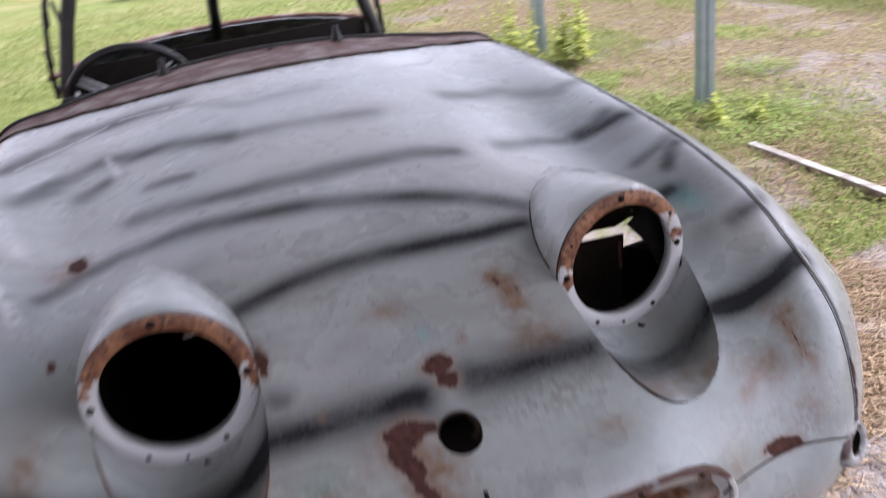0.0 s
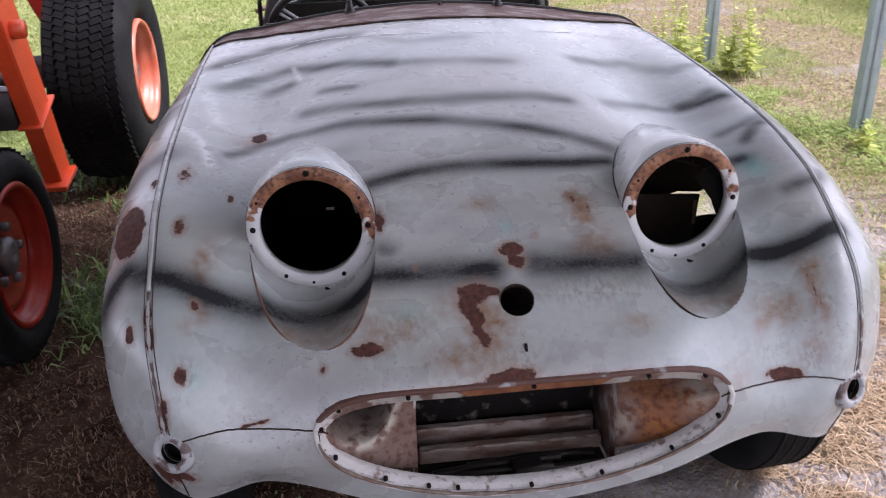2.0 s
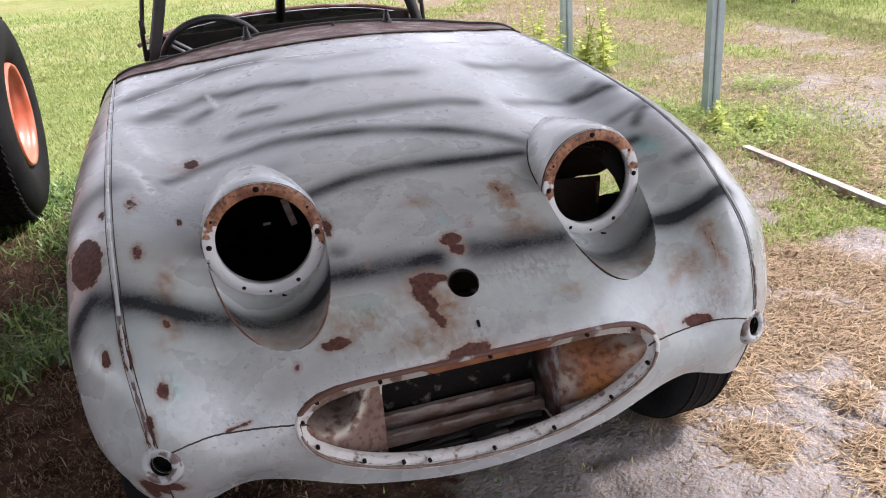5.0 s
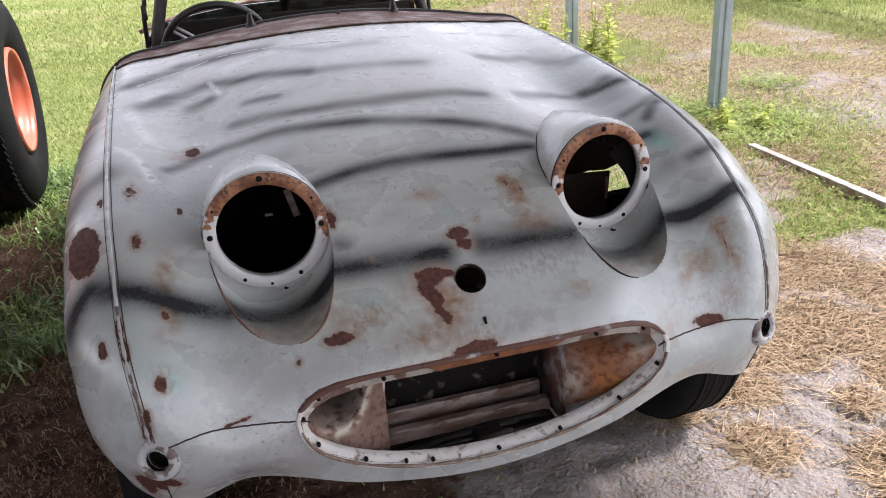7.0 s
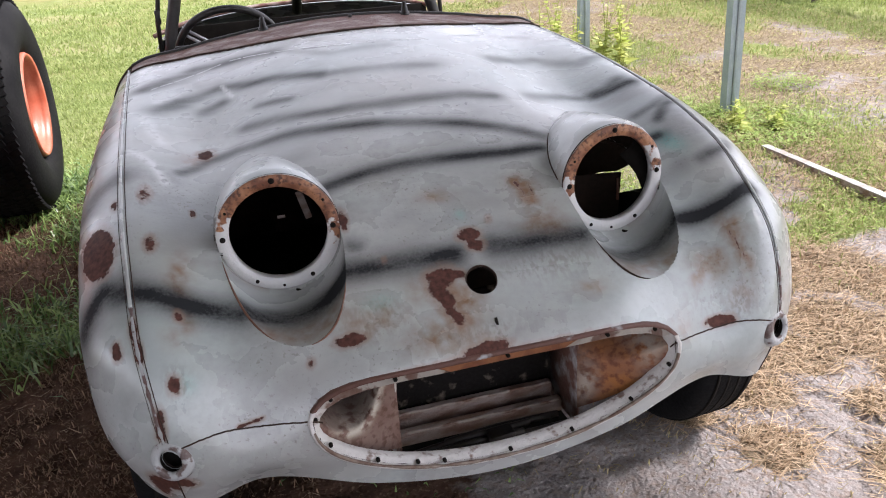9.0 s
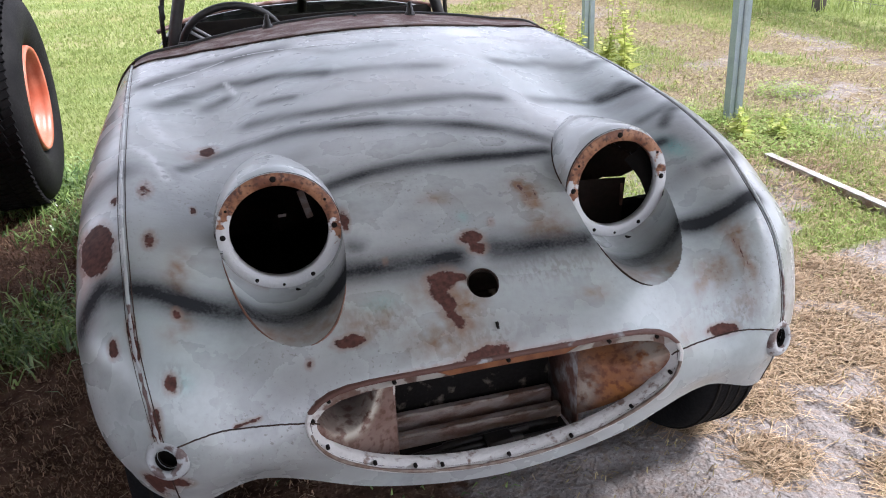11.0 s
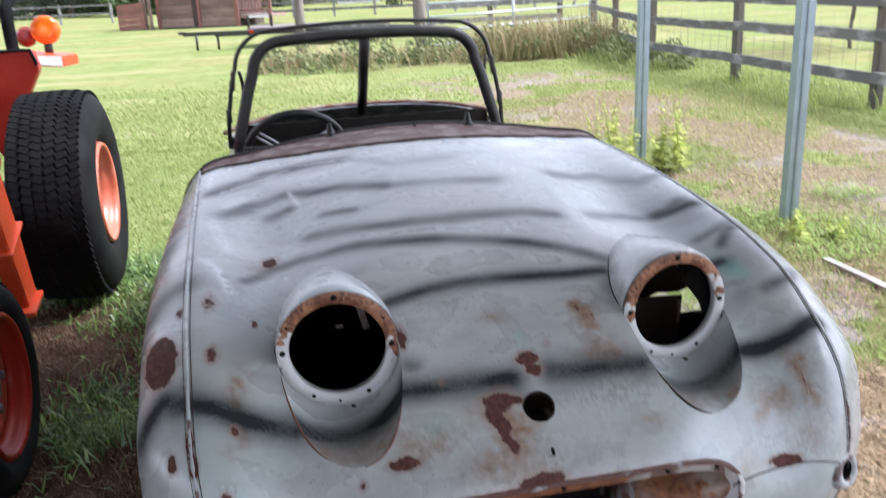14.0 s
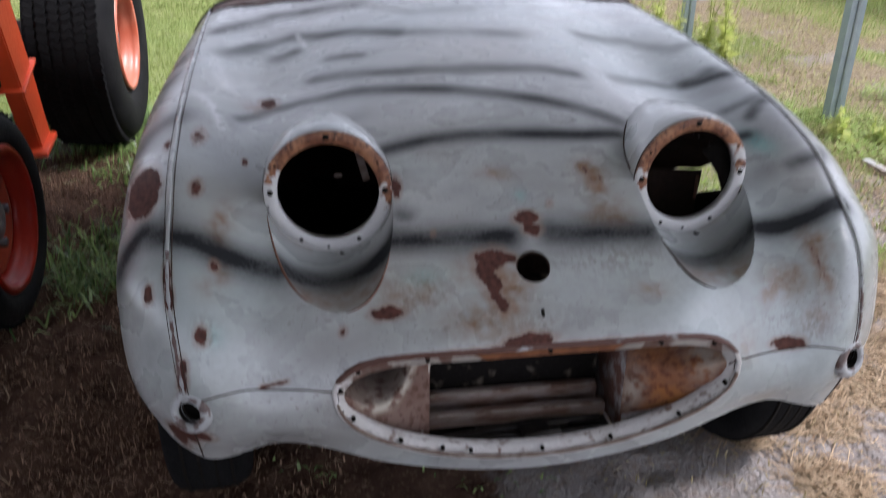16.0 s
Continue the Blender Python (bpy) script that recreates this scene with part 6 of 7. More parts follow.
TRAILER_DECK = two_tone("faded_trailer_deck", (0.20, 0.172, 0.158), (0.15, 0.128, 0.115), 3, 0.85, 0, 40, 0.2)
WHITE_WALL = two_tone("white_wall", (0.70, 0.71, 0.72), (0.6, 0.61, 0.62), 2, 0.7, 0, 30, 0.05)
BARK = two_tone("bark", (0.12, 0.10, 0.085), (0.20, 0.17, 0.15), 8, 0.9, 0, 40, 0.5)


# ---- grass, straw and weeds ----
def leaf_material(name, a, b2, rough=0.6, through_light=0.25):
    m, n, l, b = material(name, rough)
    b.inputs["Specular IOR Level"].default_value = 0.5 if rough < 0.4 else 0.2
    g = n.new("ShaderNodeNewGeometry")
    c = blend(n, l, g.outputs["Random Per Island"], a, b2)
    c = blend(n, l, calc(n, l, "MULTIPLY", noise_fac(n, l, 6, 4), 0.3), c, tuple(x * 0.6 for x in a))
    l.new(c, b.inputs["Base Color"])
    t = n.new("ShaderNodeBsdfTranslucent")
    l.new(c, t.inputs["Color"])
    mix = n.new("ShaderNodeMixShader")
    mix.inputs["Fac"].default_value = through_light
    l.new(b.outputs["BSDF"], mix.inputs[1])
    l.new(t.outputs["BSDF"], mix.inputs[2])
    l.new(mix.outputs["Shader"], n["Material Output"].inputs["Surface"])
    return m


GRASS = leaf_material("grass_blade", (0.232, 0.300, 0.080), (0.395, 0.440, 0.172), 0.6, 0.45)
GRASS_DARK = leaf_material("lush_grass_blade", (0.050, 0.125, 0.030), (0.38, 0.52, 0.17), 0.32, 0.35)
STRAW = leaf_material("straw", (0.56, 0.43, 0.28), (0.25, 0.165, 0.095), 0.5, 0.1)
CHAFF = leaf_material("brown_chaff", (0.38, 0.25, 0.16), (0.055, 0.030, 0.020), 0.7, 0.1)
HAY = leaf_material("hay", (0.50, 0.43, 0.235), (0.31, 0.245, 0.125), 0.7, 0.15)
HAY_GREEN = leaf_material("half_dry_grass", (0.42, 0.40, 0.17), (0.24, 0.28, 0.08), 0.7, 0.25)
TALL = leaf_material("tall_dry_grass", (0.26, 0.26, 0.11), (0.36, 0.26, 0.16), 0.7)
WEED = leaf_material("weed_leaf", (0.34, 0.42, 0.08), (0.54, 0.56, 0.19), 0.55, 0.4)
WEED_LOW = leaf_material("low_weed_leaf", (0.19, 0.31, 0.055), (0.40, 0.49, 0.13), 0.6, 0.35)
WEED_DULL = leaf_material("dull_brush_leaf", (0.11, 0.15, 0.06), (0.30, 0.30, 0.15), 0.65, 0.25)
rng = np.random.default_rng(5)


def ground_z(x, y):
    return hills(x, y) * step(40, 12, np.hypot(x, y - 4)) - 0.006


def blades(name, x, y, length, width, mat, lean=0.5, label="", flat=False):
    """Many bent blades as one mesh."""
    n = len(x)
    z = ground_z(x, y)
    a = rng.uniform(0, 2 * np.pi, n)
    out = np.stack([np.cos(a), np.sin(a)], 1)
    side = np.stack([-np.sin(a), np.cos(a)], 1)
    length = length * rng.uniform(0.5, 1.3, n)
    tilt = (0.25 + 0.75 * rng.uniform(0.0, 1.0, n) ** 0.6) * lean
    w = width * rng.uniform(0.7, 1.3, n)
    base = np.stack([x, y, z], 1)
    rings = []
    for k, (s, wk) in enumerate(((0, 1.0), (0.5, 0.85), (1.0, 0.08))):
        if flat:
            up = 0.004 + 0.026 * rng.uniform(0, 1, n) * (0.4 + 0.6 * np.sin(s * 3.0 + a))
            run = length * s
        else:
            up = length * s * np.sqrt(np.clip(1 - (tilt * s) ** 2, 0.05, 1))
            run = length * tilt * s**1.7
        c = base + np.concatenate([out * run[:, None], up[:, None]], 1)
        d = np.concatenate([side * (w * (0.75 if flat else wk))[:, None] / 2, np.zeros((n, 1))], 1)
        rings += [c - d, c + d]
    V = np.stack(rings, 1).reshape(-1, 3)
    b0 = np.arange(n)[:, None] * 6
    F = np.concatenate([b0 + np.array([[0, 1, 3, 2]]), b0 + np.array([[2, 3, 5, 4]])], 0)
    me = bpy.data.meshes.new(name)
    me.from_pydata(V.tolist(), [], F.tolist())
    me.materials.append(mat)
    return tagged(new(name, me), label, "grass", kind="stuff")


def leaflets(name, x, y, height, size, mat, label):
    """Many small low leaves as one mesh."""
    n = len(x)
    c = np.stack([x, y, ground_z(x, y) + height * rng.uniform(0.1, 1.0, n) ** 1.5], 1)
    a = rng.uniform(0, 2 * np.pi, n)
    u = np.stack([np.cos(a), np.sin(a), rng.uniform(-0.4, 0.6, n)], 1) * (size * rng.uniform(0.6, 1.4, n))[:, None]
    w = np.stack([-np.sin(a), np.cos(a), rng.uniform(-0.3, 0.3, n)], 1) * (size * 0.38 * rng.uniform(0.7, 1.3, n))[:, None]
    V = np.stack([c - u, c + w - 0.2 * u, c + u, c - w - 0.2 * u], 1).reshape(-1, 3)
    me = bpy.data.meshes.new(name)
    me.from_pydata(V.tolist(), [], (np.arange(n)[:, None] * 4 + np.arange(4)).tolist())
    me.materials.append(mat)
    return tagged(new(name, me), label, "weeds", kind="stuff")


def scatter(n, x0, x1, y0, y1, cover, power=1.0):
    x, y = rng.uniform(x0, x1, n), rng.uniform(y0, y1, n)
    k = rng.uniform(0, 1, n) < np.clip(cover(x, y), 0, 1) ** power
    return x[k], y[k]


x, y = scatter(260, -0.5, 0.15, 0.1, 0.5, lambda a, b: step(0.45, 0.7, clouds(a, b, 0.16, 71)) * heap(0, b, 0, 0.27 - 0.25 * a, 0.10))
blades("grass", x, y, 0.022, 0.006, GRASS_DARK, 1.2, "small green tufts below the car's nose")
x, y = scatter(26000, -1.8, -0.62, 0.9, 3.2, lambda a, b: grass_cover(a, b) * (0.15 + 0.85 * step(0.38, 0.62, clouds(a, b, 0.13, 53))))
blades("grass", x, y, 0.078, 0.0075, GRASS_DARK, 1.15, "lush green grass tufts in bare soil")
x, y = scatter(66000, -4.5, 1.9, 2.5, 6.5, grass_cover)
blades("grass", x, y, 0.034, 0.0065, GRASS, 1.0, "short mown green grass")
x, y = scatter(64000, -6, 3.0, 6.3, 14, lambda a, b: grass_cover(a, b) * step(13.5, 6.5, b + 2.5 * (clouds(a, b, 1.4, 81) - 0.5)))
blades("grass", x, y, 0.05, 0.011, GRASS, 1.0, "mown green field grass")
x, y = scatter(64000, 1.2, 3.0, 0.3, 5.4, grass_cover)
blades("grass", x, y, 0.042, 0.0042, GRASS, 1.0, "patchy green grass along the carport posts")
x, y = scatter(38000, 2.8, 6.5, 1.0, 12, grass_cover)
blades("grass", x, y, 0.055, 0.008, GRASS, 1.0, "rough green grass under the fence")
x, y = scatter(90000, 0.3, 2.6, -0.5, 2.6, lambda a, b: straw_cover(a, b) * step(2.6, 2.0, a) * step(-0.5, -0.25, b), 0.8)
blades("straw", x, y, 0.062, 0.0030, STRAW, 0.5, "loose dry straw on sand", True)
x, y = scatter(52000, 0.9, 4.8, 1.5, 8, lambda a, b: 0.06 + 0.94 * straw_cover(a, b) ** 1.3)
blades("straw", x, y, 0.05, 0.0045, HAY, 0.5, "dry trampled grass", True)
x, y = scatter(26000, 1.4, 5.0, 1.2, 8, lambda a, b: 0.12 + 0.5 * step(0.4, 0.6, clouds(a, b, 0.6, 61)))
leaflets("ground_weeds", x, y, 0.03, 0.016, HAY_GREEN, "short half-dry grass on the track")
x, y = scatter(5000, 0.1, 2.0, -0.4, 1.6, lambda a, b: 0.25 + 0.75 * step(0.45, 0.65, clouds(a, b, 0.2, 91)))
blades("straw", x, y, 0.018, 0.0030, HAY, 0.5, "crumbs of brown litter on sand", True)
x, y = scatter(40000, -1.7, -0.3, -0.3, 2.6, lambda a, b: soil_cover(a, b) * (0.25 + 0.75 * step(0.38, 0.6, clouds(a, b, 0.22, 63))))
blades("straw", x, y, 0.014, 0.0034, CHAFF, 0.5, "scattered chips and chaff on dark soil", True)
x, y = scatter(450, -1.7, -0.3, -0.3, 2.6, soil_cover)
blades("straw", x, y, 0.06, 0.0026, STRAW, 0.5, "single straws on dark soil", True)


x, y = scatter(26000, 1.2, 3.2, 0.3, 5.6, grass_cover, 1.4)
leaflets("ground_weeds", x, y, 0.04, 0.010, WEED_LOW, "low leafy weeds between the posts and the sand")
POST_WEEDS = leaf_material("fresh_weed_leaf", (0.22, 0.34, 0.07), (0.42, 0.49, 0.18), 0.55, 0.4)
x, y = scatter(19000, 1.7, 3.1, 1.6, 4.0, lambda a, b: step(0.30, 0.55, np.maximum.reduce([heap(a, b, 2.18, 2.12, 0.24), heap(a, b, 2.36, 2.32, 0.26), heap(a, b, 2.12, 2.62, 0.16), heap(a, b, 2.05, 2.95, 0.16), heap(a, b, 2.12, 3.4, 0.14), 0.7 * heap(a, b, 2.9, 3.0, 0.22)]) + 0.7 * (clouds(a, b, 0.18, 97) - 0.5)))
leaflets("ground_weeds", x, y, 0.065, 0.0125, POST_WEEDS, "fresh green leafy weeds at the foot of the posts")
x, y = scatter(2500, -1.4, -0.6, 0.9, 3.4, grass_cover)
leaflets("ground_weeds", x, y, 0.05, 0.013, GRASS_DARK, "low green weeds in dark soil")
# tall rough growth below the gate and along the fence
def undergrowth(name, label, spots, seed, mat, size=0.04):
    r = np.random.default_rng(seed)
    me = leaf_mesh(name, [(x, y, h * 0.55) for x, y, h in spots], [h * 0.9 for x, y, h in spots], 620, size, mat, seed)
    return tagged(new(name, me), label, "plants", kind="stuff")


x, y = scatter(5000, -0.4, 6.2, 12.4, 15.2, lambda a, b: step(0.25, 0.6, clouds(a, b, 1.1, 31)) * heap(0, b, 0, 13.5 + 0.1 * a, 1.3))
blades("tall_grass", x, y, 0.36, 0.016, TALL, 1.0, "tall dry grass and weeds below the gate")
x, y = scatter(5000, 3.4, 6.0, 12.4, 15.5, lambda a, b: heap(a, b, 4.6, 13.4, 1.3))
blades("tall_grass", x, y, 0.75, 0.015, TALL, 0.95, "tall brown seeding grass")
x, y = scatter(5000, 4.6, 6.0, 5.0, 12.5, lambda a, b: step(0.4, 0.65, clouds(a, b, 0.9, 41)) * heap(a, 0, 5.2, 0, 0.45))
blades("tall_grass", x, y, 0.2, 0.012, GRASS, 1.0, "long green grass along the fence")


def leaf_mesh(name, centres, radii, per, size, mat, seed):
    r = np.random.default_rng(seed)
    V, F = [], []
    for c, rad in zip(centres, radii):
        n = int(per * rad)
        d = r.normal(0, 1, (n, 3))
        d /= np.linalg.norm(d, axis=1, keepdims=True)
        p = np.array(c) + d * (rad * r.uniform(0.35, 1.0, (n, 1)) ** 0.6) * (1, 1, 0.75)
        a = r.normal(0, 1, (n, 3))
        a /= np.linalg.norm(a, axis=1, keepdims=True)
        b = np.cross(a, r.normal(0, 1, (n, 3)))
        b /= np.linalg.norm(b, axis=1, keepdims=True)
        s = size * r.uniform(0.6, 1.4, (n, 1))
        k = len(V)
        quad = np.stack([p - a * s, p + b * s * 0.5, p + a * s, p - b * s * 0.5], 1).reshape(-1, 3)
        F += (np.arange(n)[:, None] * 4 + np.arange(4) + k).tolist()
        V += quad.tolist()
    me = bpy.data.meshes.new(name)
    me.from_pydata(V, [], F)
    me.materials.append(mat)
    return me


undergrowth("undergrowth", "low leafy weeds and brush below the gate", [(-0.2 + 0.33 * k, 13.1 + 0.5 * math.sin(k * 2.3), 0.34 + 0.16 * math.sin(k * 1.7)) for k in range(20)], 51, WEED_DULL, 0.04)
undergrowth("undergrowth", "low leafy weeds and brush along the fence", [(5.3 + 0.25 * math.sin(k * 2.9), 9.6 + 0.42 * k, 0.26 + 0.1 * math.sin(k * 1.9)) for k in range(14)], 52, WEED_DULL)


def weed(x, y, h, seed):
    r = np.random.default_rng(seed)
    w = thing("weed", "leafy light-green weed with thin upright stalks", "plant", (x, y, 0), "weeds by the posts")
    for s in range(3):
        lean = r.uniform(-0.12, 0.12, 2)
        top = h * r.uniform(0.7, 1.05)
        stalk = [(lean[0] * t * t * top * 2 + 0.03 * s * math.cos(s * 2.1), lean[1] * t * t * top * 2 + 0.03 * s * math.sin(s * 2.1), -0.01 + t * top) for t in np.linspace(0, 1, 8)]
        part("stalk", tube(stalk, lambda t: 0.004 * (1 - 0.7 * t), 6), WEED, w)
        bm = bmesh.new()
        for k in range(20):
            t = 0.12 + 0.85 * k / 19
            p = Vector(stalk[min(7, int(t * 7))]).lerp(Vector(stalk[min(7, int(t * 7) + 1)]), t * 7 - int(t * 7))
            size = 0.072 * (1.15 - 0.90 * t) * r.uniform(0.7, 1.3)
            a, d = r.uniform(0, 6.28), r.uniform(-0.5, 0.3)
            m = Matrix.Translation(p) @ Euler((d, r.uniform(-0.4, 0.4), a)).to_matrix().to_4x4()
            v = [bm.verts.new(m @ Vector((q * size, e * size, -0.15 * size * q * q * 4))) for q, e in ((0, 0.1), (0.45, 0.35), (0.2, 0.85), (0, 1.25), (-0.2, 0.85), (-0.45, 0.35))]
            bm.faces.new(v)
        part("leaves", bm, WEED, w)
    return w


for k, (x, y, h) in enumerate(((1.96, 4.24, .50), (2.05, 4.32, .44), (2.24, 4.03, .46), (2.33, 3.97, .50), (2.40, 4.08, .36), (2.10, 4.20, .32), (2.28, 4.12, .24), (1.90, 4.36, .40), (2.14, 2.34, .14), (2.30, 2.28, .12))):
    weed(x, y, h * 1.25, k)

# ---- gate, its posts and the rail beside it ----
gate = thing("field_gate", "galvanised tubular steel field gate, closed", "gate", (0, 0, 0))
GA, GB = Vector((2.72, 14.35, 0)), Vector((6.85, 16.85, 0))


def on_gate(t, z):
    p = GA.lerp(GB, t)
    return (p.x, p.y, z)


loop = [on_gate(0, .2), on_gate(0, 1.22), on_gate(.96, 1.22)] + [on_gate(.96 + .04 * math.sin(a), 1.12 + .1 * math.cos(a)) for a in np.linspace(0.2, 1.57, 6)] + [on_gate(1, .2)]
part("gate_frame", tube(loop, 0.026, 10), GALV_BRIGHT, gate, "bright tubular frame")
for z in (.2, .45, .70, .94):
    part("gate_rail", tube([on_gate(0, z), on_gate(1, z)], 0.02, 8), GALV_BRIGHT, gate)
for t in (.48,):
    part("gate_stile", tube([on_gate(t, .2), on_gate(t, 1.22)], 0.03, 8), GALV_BRIGHT, gate)


def round_post(x, y, h, r=0.1):
    p = thing("fence_post", "weathered grey round timber gate post", "post", (x, y, 0), "gate posts")
    bm = cyl(r, r * 0.92, h + .3, Matrix.Translation((0, 0, h / 2 - .15)), 16)
    part("timber", bm, WOOD_POST, p)
    return p


round_post(2.55, 14.22, 1.22, .11)
round_post(0.566, 17.5, 1.22, .11)
round_post(7.0, 17.0, 1.25, .1)
rl = thing("fence_rail", "weathered grey timber rail between two posts", "fence", (0, 0, 0))
part("rail", board(2.55, 14.1, 0.566, 17.38, 1.14, 0.10, 0.05), WOOD_GREY, rl, smooth=False)
part("rail", board(2.55, 14.1, 0.566, 17.38, 0.55, 0.10, 0.05), WOOD_GREY, rl, smooth=False)

# ---- far fences ----
board_fence("board_fence", [(-26 + 2.6 * k, 48.5 - 0.05 * k) for k in range(8)], (0.5, 0.95), "pale weathered two-rail paddock fence", 0.10, 0.12, mat_post=WOOD_PALE)
board_fence("board_fence", [(-0.4 + 1.9 * k, 41 - 0.3 * k) for k in range(12)], (0.35, 0.7, 1.05), "pale weathered paddock fence behind the shed", 0.12, 0.12, mat_post=WOOD_PALE)
board_fence("board_fence", [(3.4 + 1.9 * k, 19.2 + 0.25 * k) for k in range(3)], (0.4, 0.75, 1.1), "grey paddock fence behind the gate", 0.12, 0.12)
board_fence("board_fence", [(14 + 3.0 * k, 62 - 0.8 * k) for k in range(22)], (0.6, 1.1), "thin dark paddock fence across the far field", 0.10, 0.12)


# ---- shed with a small porch ----
def build_shed():
    sh = thing("garden_shed", "small weathered plank shed with a pale metal roof and porch", "shed", (0, 0, 0))
    a, b = Vector((-4.15, 35.6, 0)), Vector((-0.95, 34.3, 0))
    d = (b - a).normalized()
    back = Vector((-d.y, d.x, 0))
    ang = math.degrees(math.atan2(d.y, d.x))
    w = (b - a).length
    base = Matrix.Translation(a) @ pose(0, 0, 0, 0, 0, ang)
    part("wall", box(w, 2.6, 2.3, base @ Matrix.Translation((w / 2, 1.34, 1.15))), SHED_DARK, sh, "dark inner wall", smooth=False)
    for k in range(13):
        z = 0.12 + 0.172 * k
        for x0, x1 in ((0, 1.50), (1.78, w)):
            if x0 > 1 and 1.28 < z < 1.95:
                x0 = 2.05
            part("plank", box(x1 - x0, 0.03, 0.16, base @ Matrix.Translation(((x0 + x1) / 2, 0.012 - 0.006 * (k % 2), z)) @ pose(0, 0, 0, -4), 0), SHED_WOOD, sh, smooth=False)
    part("door", box(0.26, 0.03, 2.0, base @ Matrix.Translation((1.64, 0.03, 1.0))), SHED_DARK, sh, "dark plank door", smooth=False)
    part("door_post", box(0.10, 0.10, 2.2, base @ Matrix.Translation((1.80, -0.03, 1.1))), SHED_RED, sh, "reddish timber post", smooth=False)
    part("window", box(0.34, 0.03, 0.62, base @ Matrix.Translation((1.93, 0.02, 1.62))), SHED_WINDOW, sh, "dark red window", smooth=False)
    for x in (0.05, w - 0.05):
        part("corner_post", box(0.14, 0.12, 2.3, base @ Matrix.Translation((x, -0.01, 1.15))), SHED_RED, sh, smooth=False)
    part("roof", plate([base @ Vector(p) for p in ((-.45, -.55, 2.24), (w + .35, -.55, 2.30), (w + .35, 1.4, 3.0), (-.45, 1.4, 2.94))], 0.07, (0, 0, 1)), ROOF_PALE, sh, "pale metal roof", smooth=False)
    part("gable", plate([base @ Vector(p) for p in ((0.7, -.25, 2.36), (w + .15, -.25, 2.40), (w - .3, -.25, 3.0), (1.1, -.25, 3.0))], 0.08, (0, 1, 0)), SHED_DARK, sh, smooth=False)
    for x in (w + 1.25,):
        part("porch_post", box(0.12, 0.12, 2.4, base @ Matrix.Translation((x, 0.2, 1.2))), SHED_RED, sh, smooth=False)
    part("porch_beam", box(1.7, 0.1, 0.16, base @ Matrix.Translation((w + .65, 0.2, 2.42)) @ pose(0, 0, 0, 0, 14, 0)), SHED_RED, sh, smooth=False)
    part("porch_floor", box(1.4, 1.6, 0.12, base @ Matrix.Translation((w + .65, 0.9, 0.36))), SHED_WOOD, sh, smooth=False)
    for z in (0.58, 1.0):
        part("railing", box(1.3, 0.06, 0.07, base @ Matrix.Translation((w + .65, 0.2, z))), SHED_RED, sh, smooth=False)
    for k in range(9):
        part("baluster", box(0.05, 0.04, 0.42, base @ Matrix.Translation((w + .1 + .14 * k, 0.2, 0.79))), SHED_RED, sh, smooth=False)
    for k in range(5):
        part("side_board", box(1.25, 0.03, 0.19, base @ Matrix.Translation((-.85, -.6, 0.12 + 0.2 * k)) @ pose(0, 0, 0, 0, -3, -8)), SHED_RED, sh, smooth=False)
    for x in (-.25, -.1, .1):
        part("stake", box(0.12, 0.08, 1.25, base @ Matrix.Translation((x - .15, -.5, .62))), SHED_WOOD, sh, smooth=False)
    return sh


build_shed()

# ---- flat trailer ----
tl = thing("flat_trailer", "dark steel flat-bed trailer parked on the grass", "trailer", (0, 0, 0))
TB = pose(-0.55, 20.2, 0, 0, 0, -6)
part("deck", box(3.4, 1.7, 0.08, TB @ Matrix.Translation((1.7, 0.6, 0.42)), 0.01), TRAILER_DECK, tl, "faded plank deck", smooth=False)
part("side_frame", box(3.9, 0.10, 0.12, TB @ Matrix.Translation((1.2, -0.26, 0.36)), 0.01), BLACK_PAINT, tl, smooth=False)
part("tongue", box(0.9, 0.08, 0.09, TB @ Matrix.Translation((-1.05, -0.2, 0.38)), 0.01), BLACK_PAINT, tl, smooth=False)
part("coupler", box(0.18, 0.10, 0.07, TB @ Matrix.Translation((-1.52, -0.2, 0.41)), 0.02), BLACK_PAINT, tl)
part("jack_leg", cyl(0.03, 0.03, 0.36, TB @ Matrix.Translation((-1.2, -0.22, 0.18)), 10), BLACK_PAINT, tl)
part("support_leg", cyl(0.03, 0.03, 0.36, TB @ Matrix.Translation((-0.7, -0.22, 0.18)), 10), BLACK_PAINT, tl)
for dx in (0, .5):
    part("stake", box(0.05, 0.05, 0.3, TB @ Matrix.Translation((0.05 + dx, -0.2 + dx, 0.58))), BLACK_PAINT, tl, smooth=False)
part("front_rail", box(0.55, 0.05, 0.06, TB @ Matrix.Translation((0.27, 0.0, 0.72)) @ pose(0, 0, 0, 0, 0, 38)), ALLOY, tl, smooth=False)
part("marker_lamp", box(0.12, 0.03, 0.07, TB @ Matrix.Translation((0.1, -0.33, 0.38)), 0.01), RED_LENS, tl, "red marker lamp")
for x in (1.6, 2.4):
    part("wheel", lathe(tyre_profile(0.2, 0.12, 0.16), "y", 32, TB @ Matrix.Translation((x, 1.35, 0.2))), RUBBER, tl)

# ---- far white house and the water tank ----
hs = thing("farm_house", "low white farm building far behind the paddock", "house", (8.4, 74, 0))
part("wall", box(3.6, 4, 1.0, Matrix.Translation((0, 0, .5))), WHITE_WALL, hs, smooth=False)
part("roof", plate([(-2, -2.3, 1.0), (2, -2.3, 1.0), (1.8, 0, 1.5), (-1.8, 0, 1.5)], 0.1, (0, 0, 1)), ROOF_PALE, hs, smooth=False)
for x in (-1.1, 0, 1.1):
    part("window", box(0.5, 0.06, 0.4, Matrix.Translation((x, -2.0, .55))), SHED_DARK, hs, smooth=False)
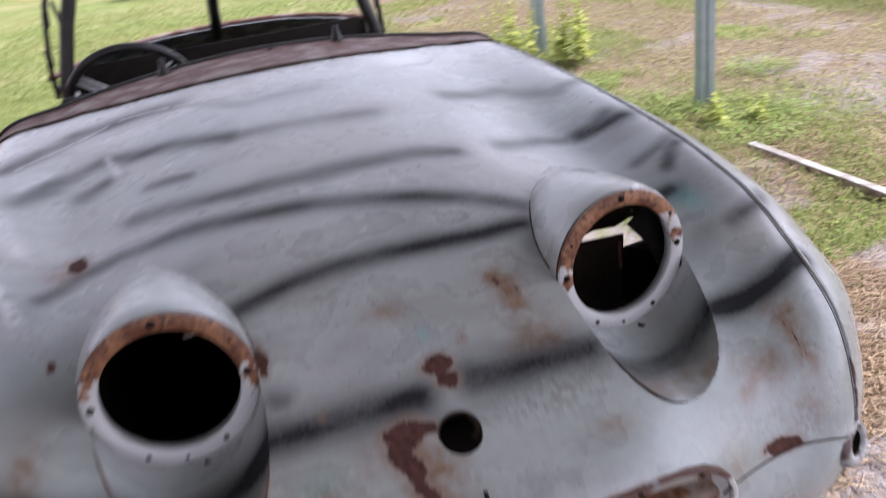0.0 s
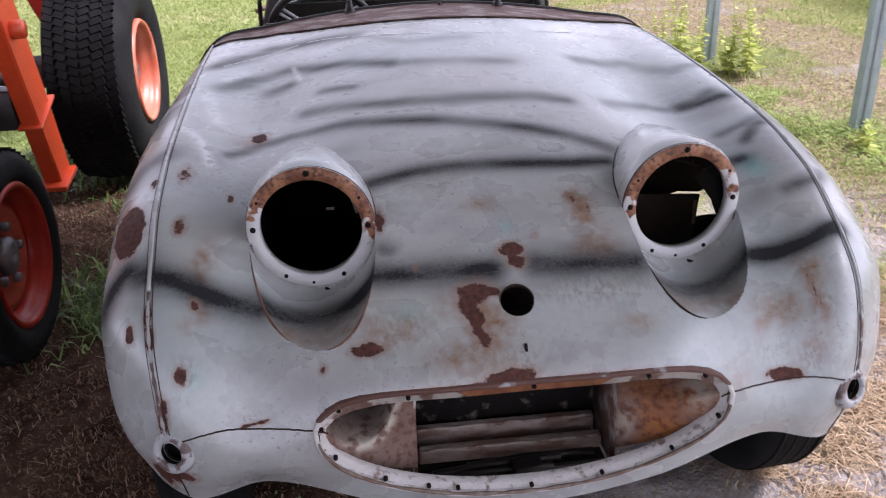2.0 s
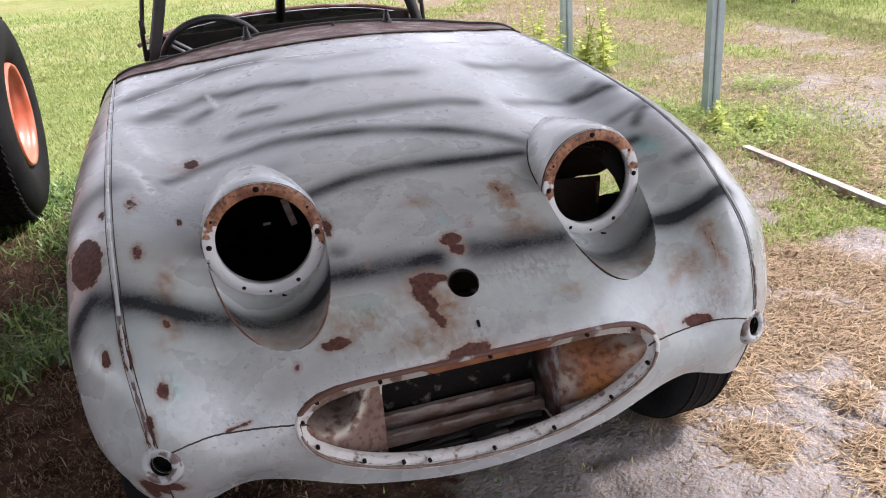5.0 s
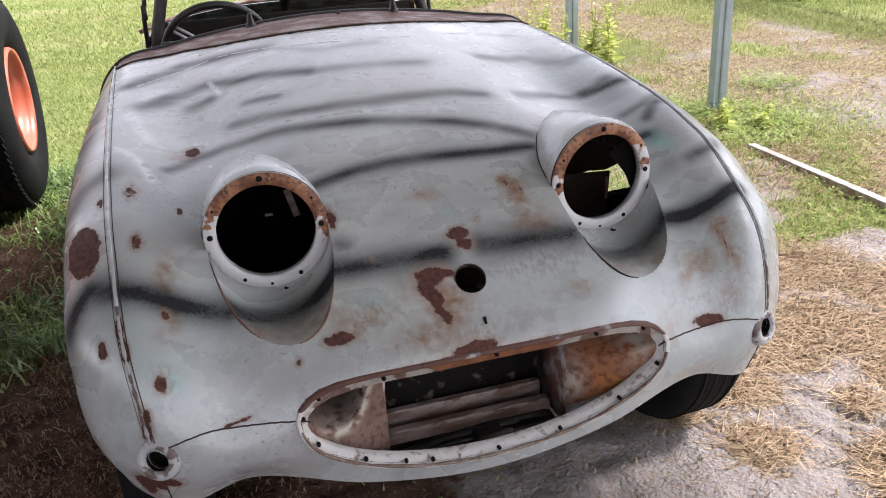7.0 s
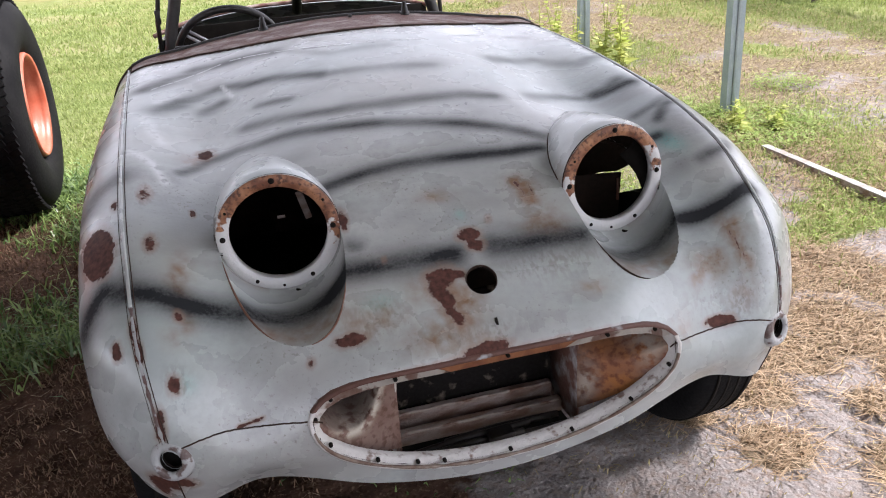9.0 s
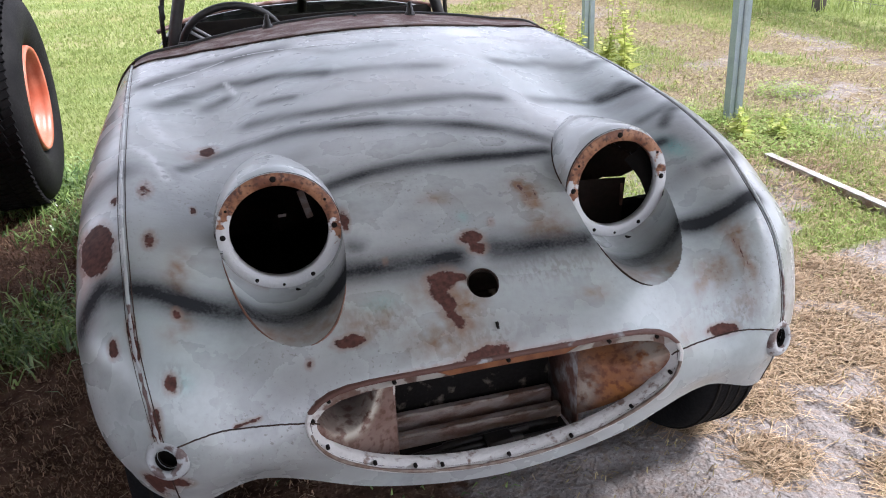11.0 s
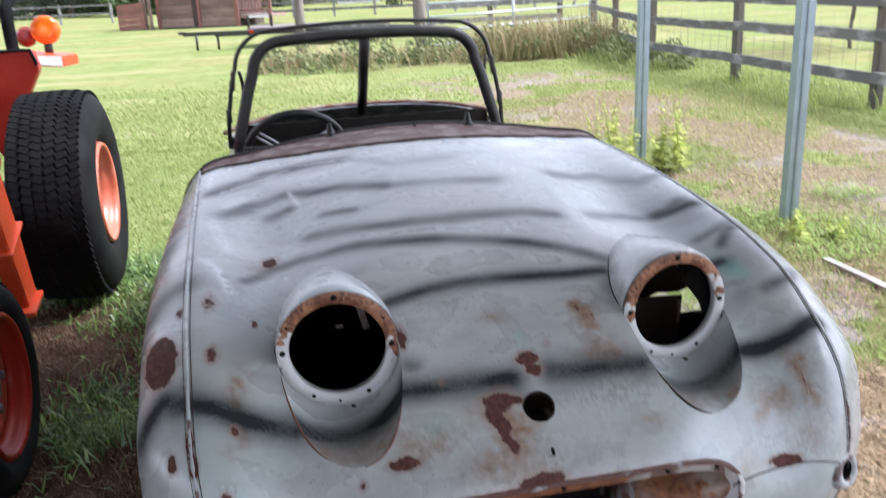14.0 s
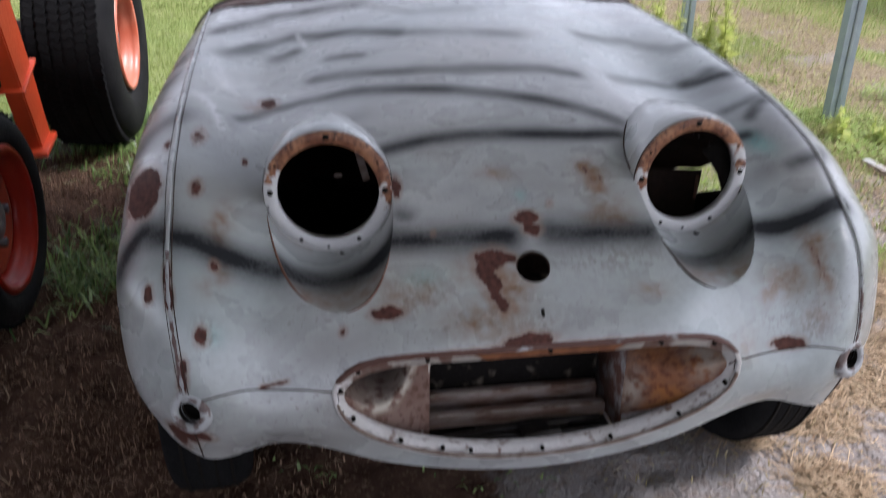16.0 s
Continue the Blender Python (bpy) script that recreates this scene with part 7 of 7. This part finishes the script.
bn = thing("machine_shed", "long low open-fronted machine shed far off", "shed", (15, 70, 0))
part("roof", plate([(-2.6, -2, 1.2), (2.6, -2, 1.2), (2.6, 2, 1.45), (-2.6, 2, 1.45)], 0.1, (0, 0, 1)), ROOF_PALE, bn, smooth=False)
part("back_wall", box(5.2, 0.2, 1.2, Matrix.Translation((0, 1.8, .6))), SHED_DARK, bn, smooth=False)
for x in (-2.5, -.8, .8, 2.5):
    part("post", box(0.12, 0.12, 1.2, Matrix.Translation((x, -1.9, .6))), WHITE_WALL, bn, smooth=False)
tk = thing("water_tank", "upright white cylindrical water tank", "tank", (-13.5, 47.2, 0))
part("tank_body", lathe([(0, 0), (0, .23), (1.05, .23), (1.13, .17), (1.13, 0)], "z", 24), WHITE_WALL, tk)


# ---- trees ----
def tree(label, at, height, spread, low, mat, seed, per=170, size=0.24, clumps=34, limb=0.09):
    r = np.random.default_rng(seed)
    t = thing("tree", label, "tree", at, "trees")
    trunk = [(0.25 * math.sin(k * 0.9 + seed) * k / 6, 0.2 * math.cos(k * 1.3 + seed) * k / 6, -0.2 + height * 0.8 * k / 8) for k in range(9)]
    tk = part("trunk", tube(trunk, lambda q: height * 0.25 * limb * (1 - 0.75 * q) + 0.02, 9), BARK, t, "grey-brown bark trunk")
    centres, radii = [], []
    for k in range(clumps):
        z = low + (height - low) * (k + 0.5) / clumps
        env = spread * math.sin(math.pi * min(0.97, 0.25 + 0.75 * (z - low) / (height - low))) + 0.3
        a, d = r.uniform(0, 6.28), env * r.uniform(0.2, 1.0)
        centres.append((d * math.cos(a), d * math.sin(a), z + r.uniform(-0.3, 0.3)))
        radii.append(spread * r.uniform(0.22, 0.42))
    for k in range(0, clumps, 3):
        c = centres[k]
        z0 = max(0.5, c[2] - 1.2)
        part("limb", tube([(0, 0, z0 * 0.9), (c[0] * 0.5, c[1] * 0.5, (z0 + c[2]) / 2), c], lambda q: limb * (1 - 0.8 * q), 6), BARK, tk)
    ob = new("crown", leaf_mesh("crown", centres, radii, per, size, mat, seed))
    ob.parent = t
    return t


# the three tree greens are lightened and greyed: distance haze put into the colour
LEAF_DARK = leaf_material("dark_tree_leaf", (0.085, 0.112, 0.082), (0.175, 0.212, 0.152), 0.6, 0.35)
LEAF_MID = leaf_material("green_tree_leaf", (0.08, 0.13, 0.06), (0.20, 0.26, 0.12), 0.6, 0.35)
LEAF_HAZED = leaf_material("hazed_green_leaf", (0.12, 0.15, 0.11), (0.24, 0.27, 0.19), 0.6, 0.35)
LEAF_AUTUMN = leaf_material("autumn_leaf", (0.38, 0.38, 0.09), (0.60, 0.26, 0.14), 0.6, 0.4)


oak = tree("broad dark-green tree at the field's edge", (-14, 70, 0), 11, 4.2, 0.6, LEAF_DARK, 1)
pine = tree("tall thin-crowned tree with bare lower trunk", (2, 78, 0), 13, 3.0, 3.4, LEAF_HAZED, 2)
bushy = tree("low bushy green tree", (-8, 66, 0), 6, 3.2, 0.1, LEAF_MID, 3)
spots = ((oak, 3.6, 77), (pine, 5.6, 82), (bushy, 4.6, 84), (bushy, -0.6, 72), (bushy, 1.2, 74), (oak, -1.0, 82), (oak, -26, 64), (oak, -36, 72), (bushy, -20, 60), (bushy, -31, 60), (oak, -4, 76), (bushy, -2.5, 70), (pine, -10, 82), (oak, 21, 76), (oak, 30, 72), (bushy, 26, 70),
         (pine, 25, 82), (oak, 38, 70), (pine, 34, 60), (oak, 46, 66), (bushy, 42, 60), (pine, 41, 74), (oak, 55, 62), (bushy, 50, 58), (pine, 52, 70), (oak, 63, 58), (oak, -46, 66), (pine, 46, 80), (oak, 70, 66), (pine, 60, 70), (bushy, 58, 55))
for k, (ob, x, y) in enumerate(spots):
    copy_thing(ob, pose(x, y, 0, 0, 0, 67 * k))
bush = tree("small rounded evergreen bush tree", (9.6, 58, 0), 3.1, 1.3, 0.3, LEAF_MID, 7, 300, 0.12, 20)
for k, (x, y) in enumerate([(-44 + 3.1 * i, 86 + 3 * math.sin(i * 1.7)) for i in range(14)] + [(16 + 4.2 * i, 84 - 1.1 * i + 3 * math.sin(i * 2.3)) for i in range(15)]):
    copy_thing(bushy, pose(x, y, 0, 0, 0, 41 * k))
# young tree turning yellow and orange beyond the fence
tree("young pale-stemmed tree with yellow and orange autumn leaves", (9.0, 11.0, 0), 4.4, 1.7, 1.30, LEAF_AUTUMN, 11, 330, 0.05, 26, 0.012)
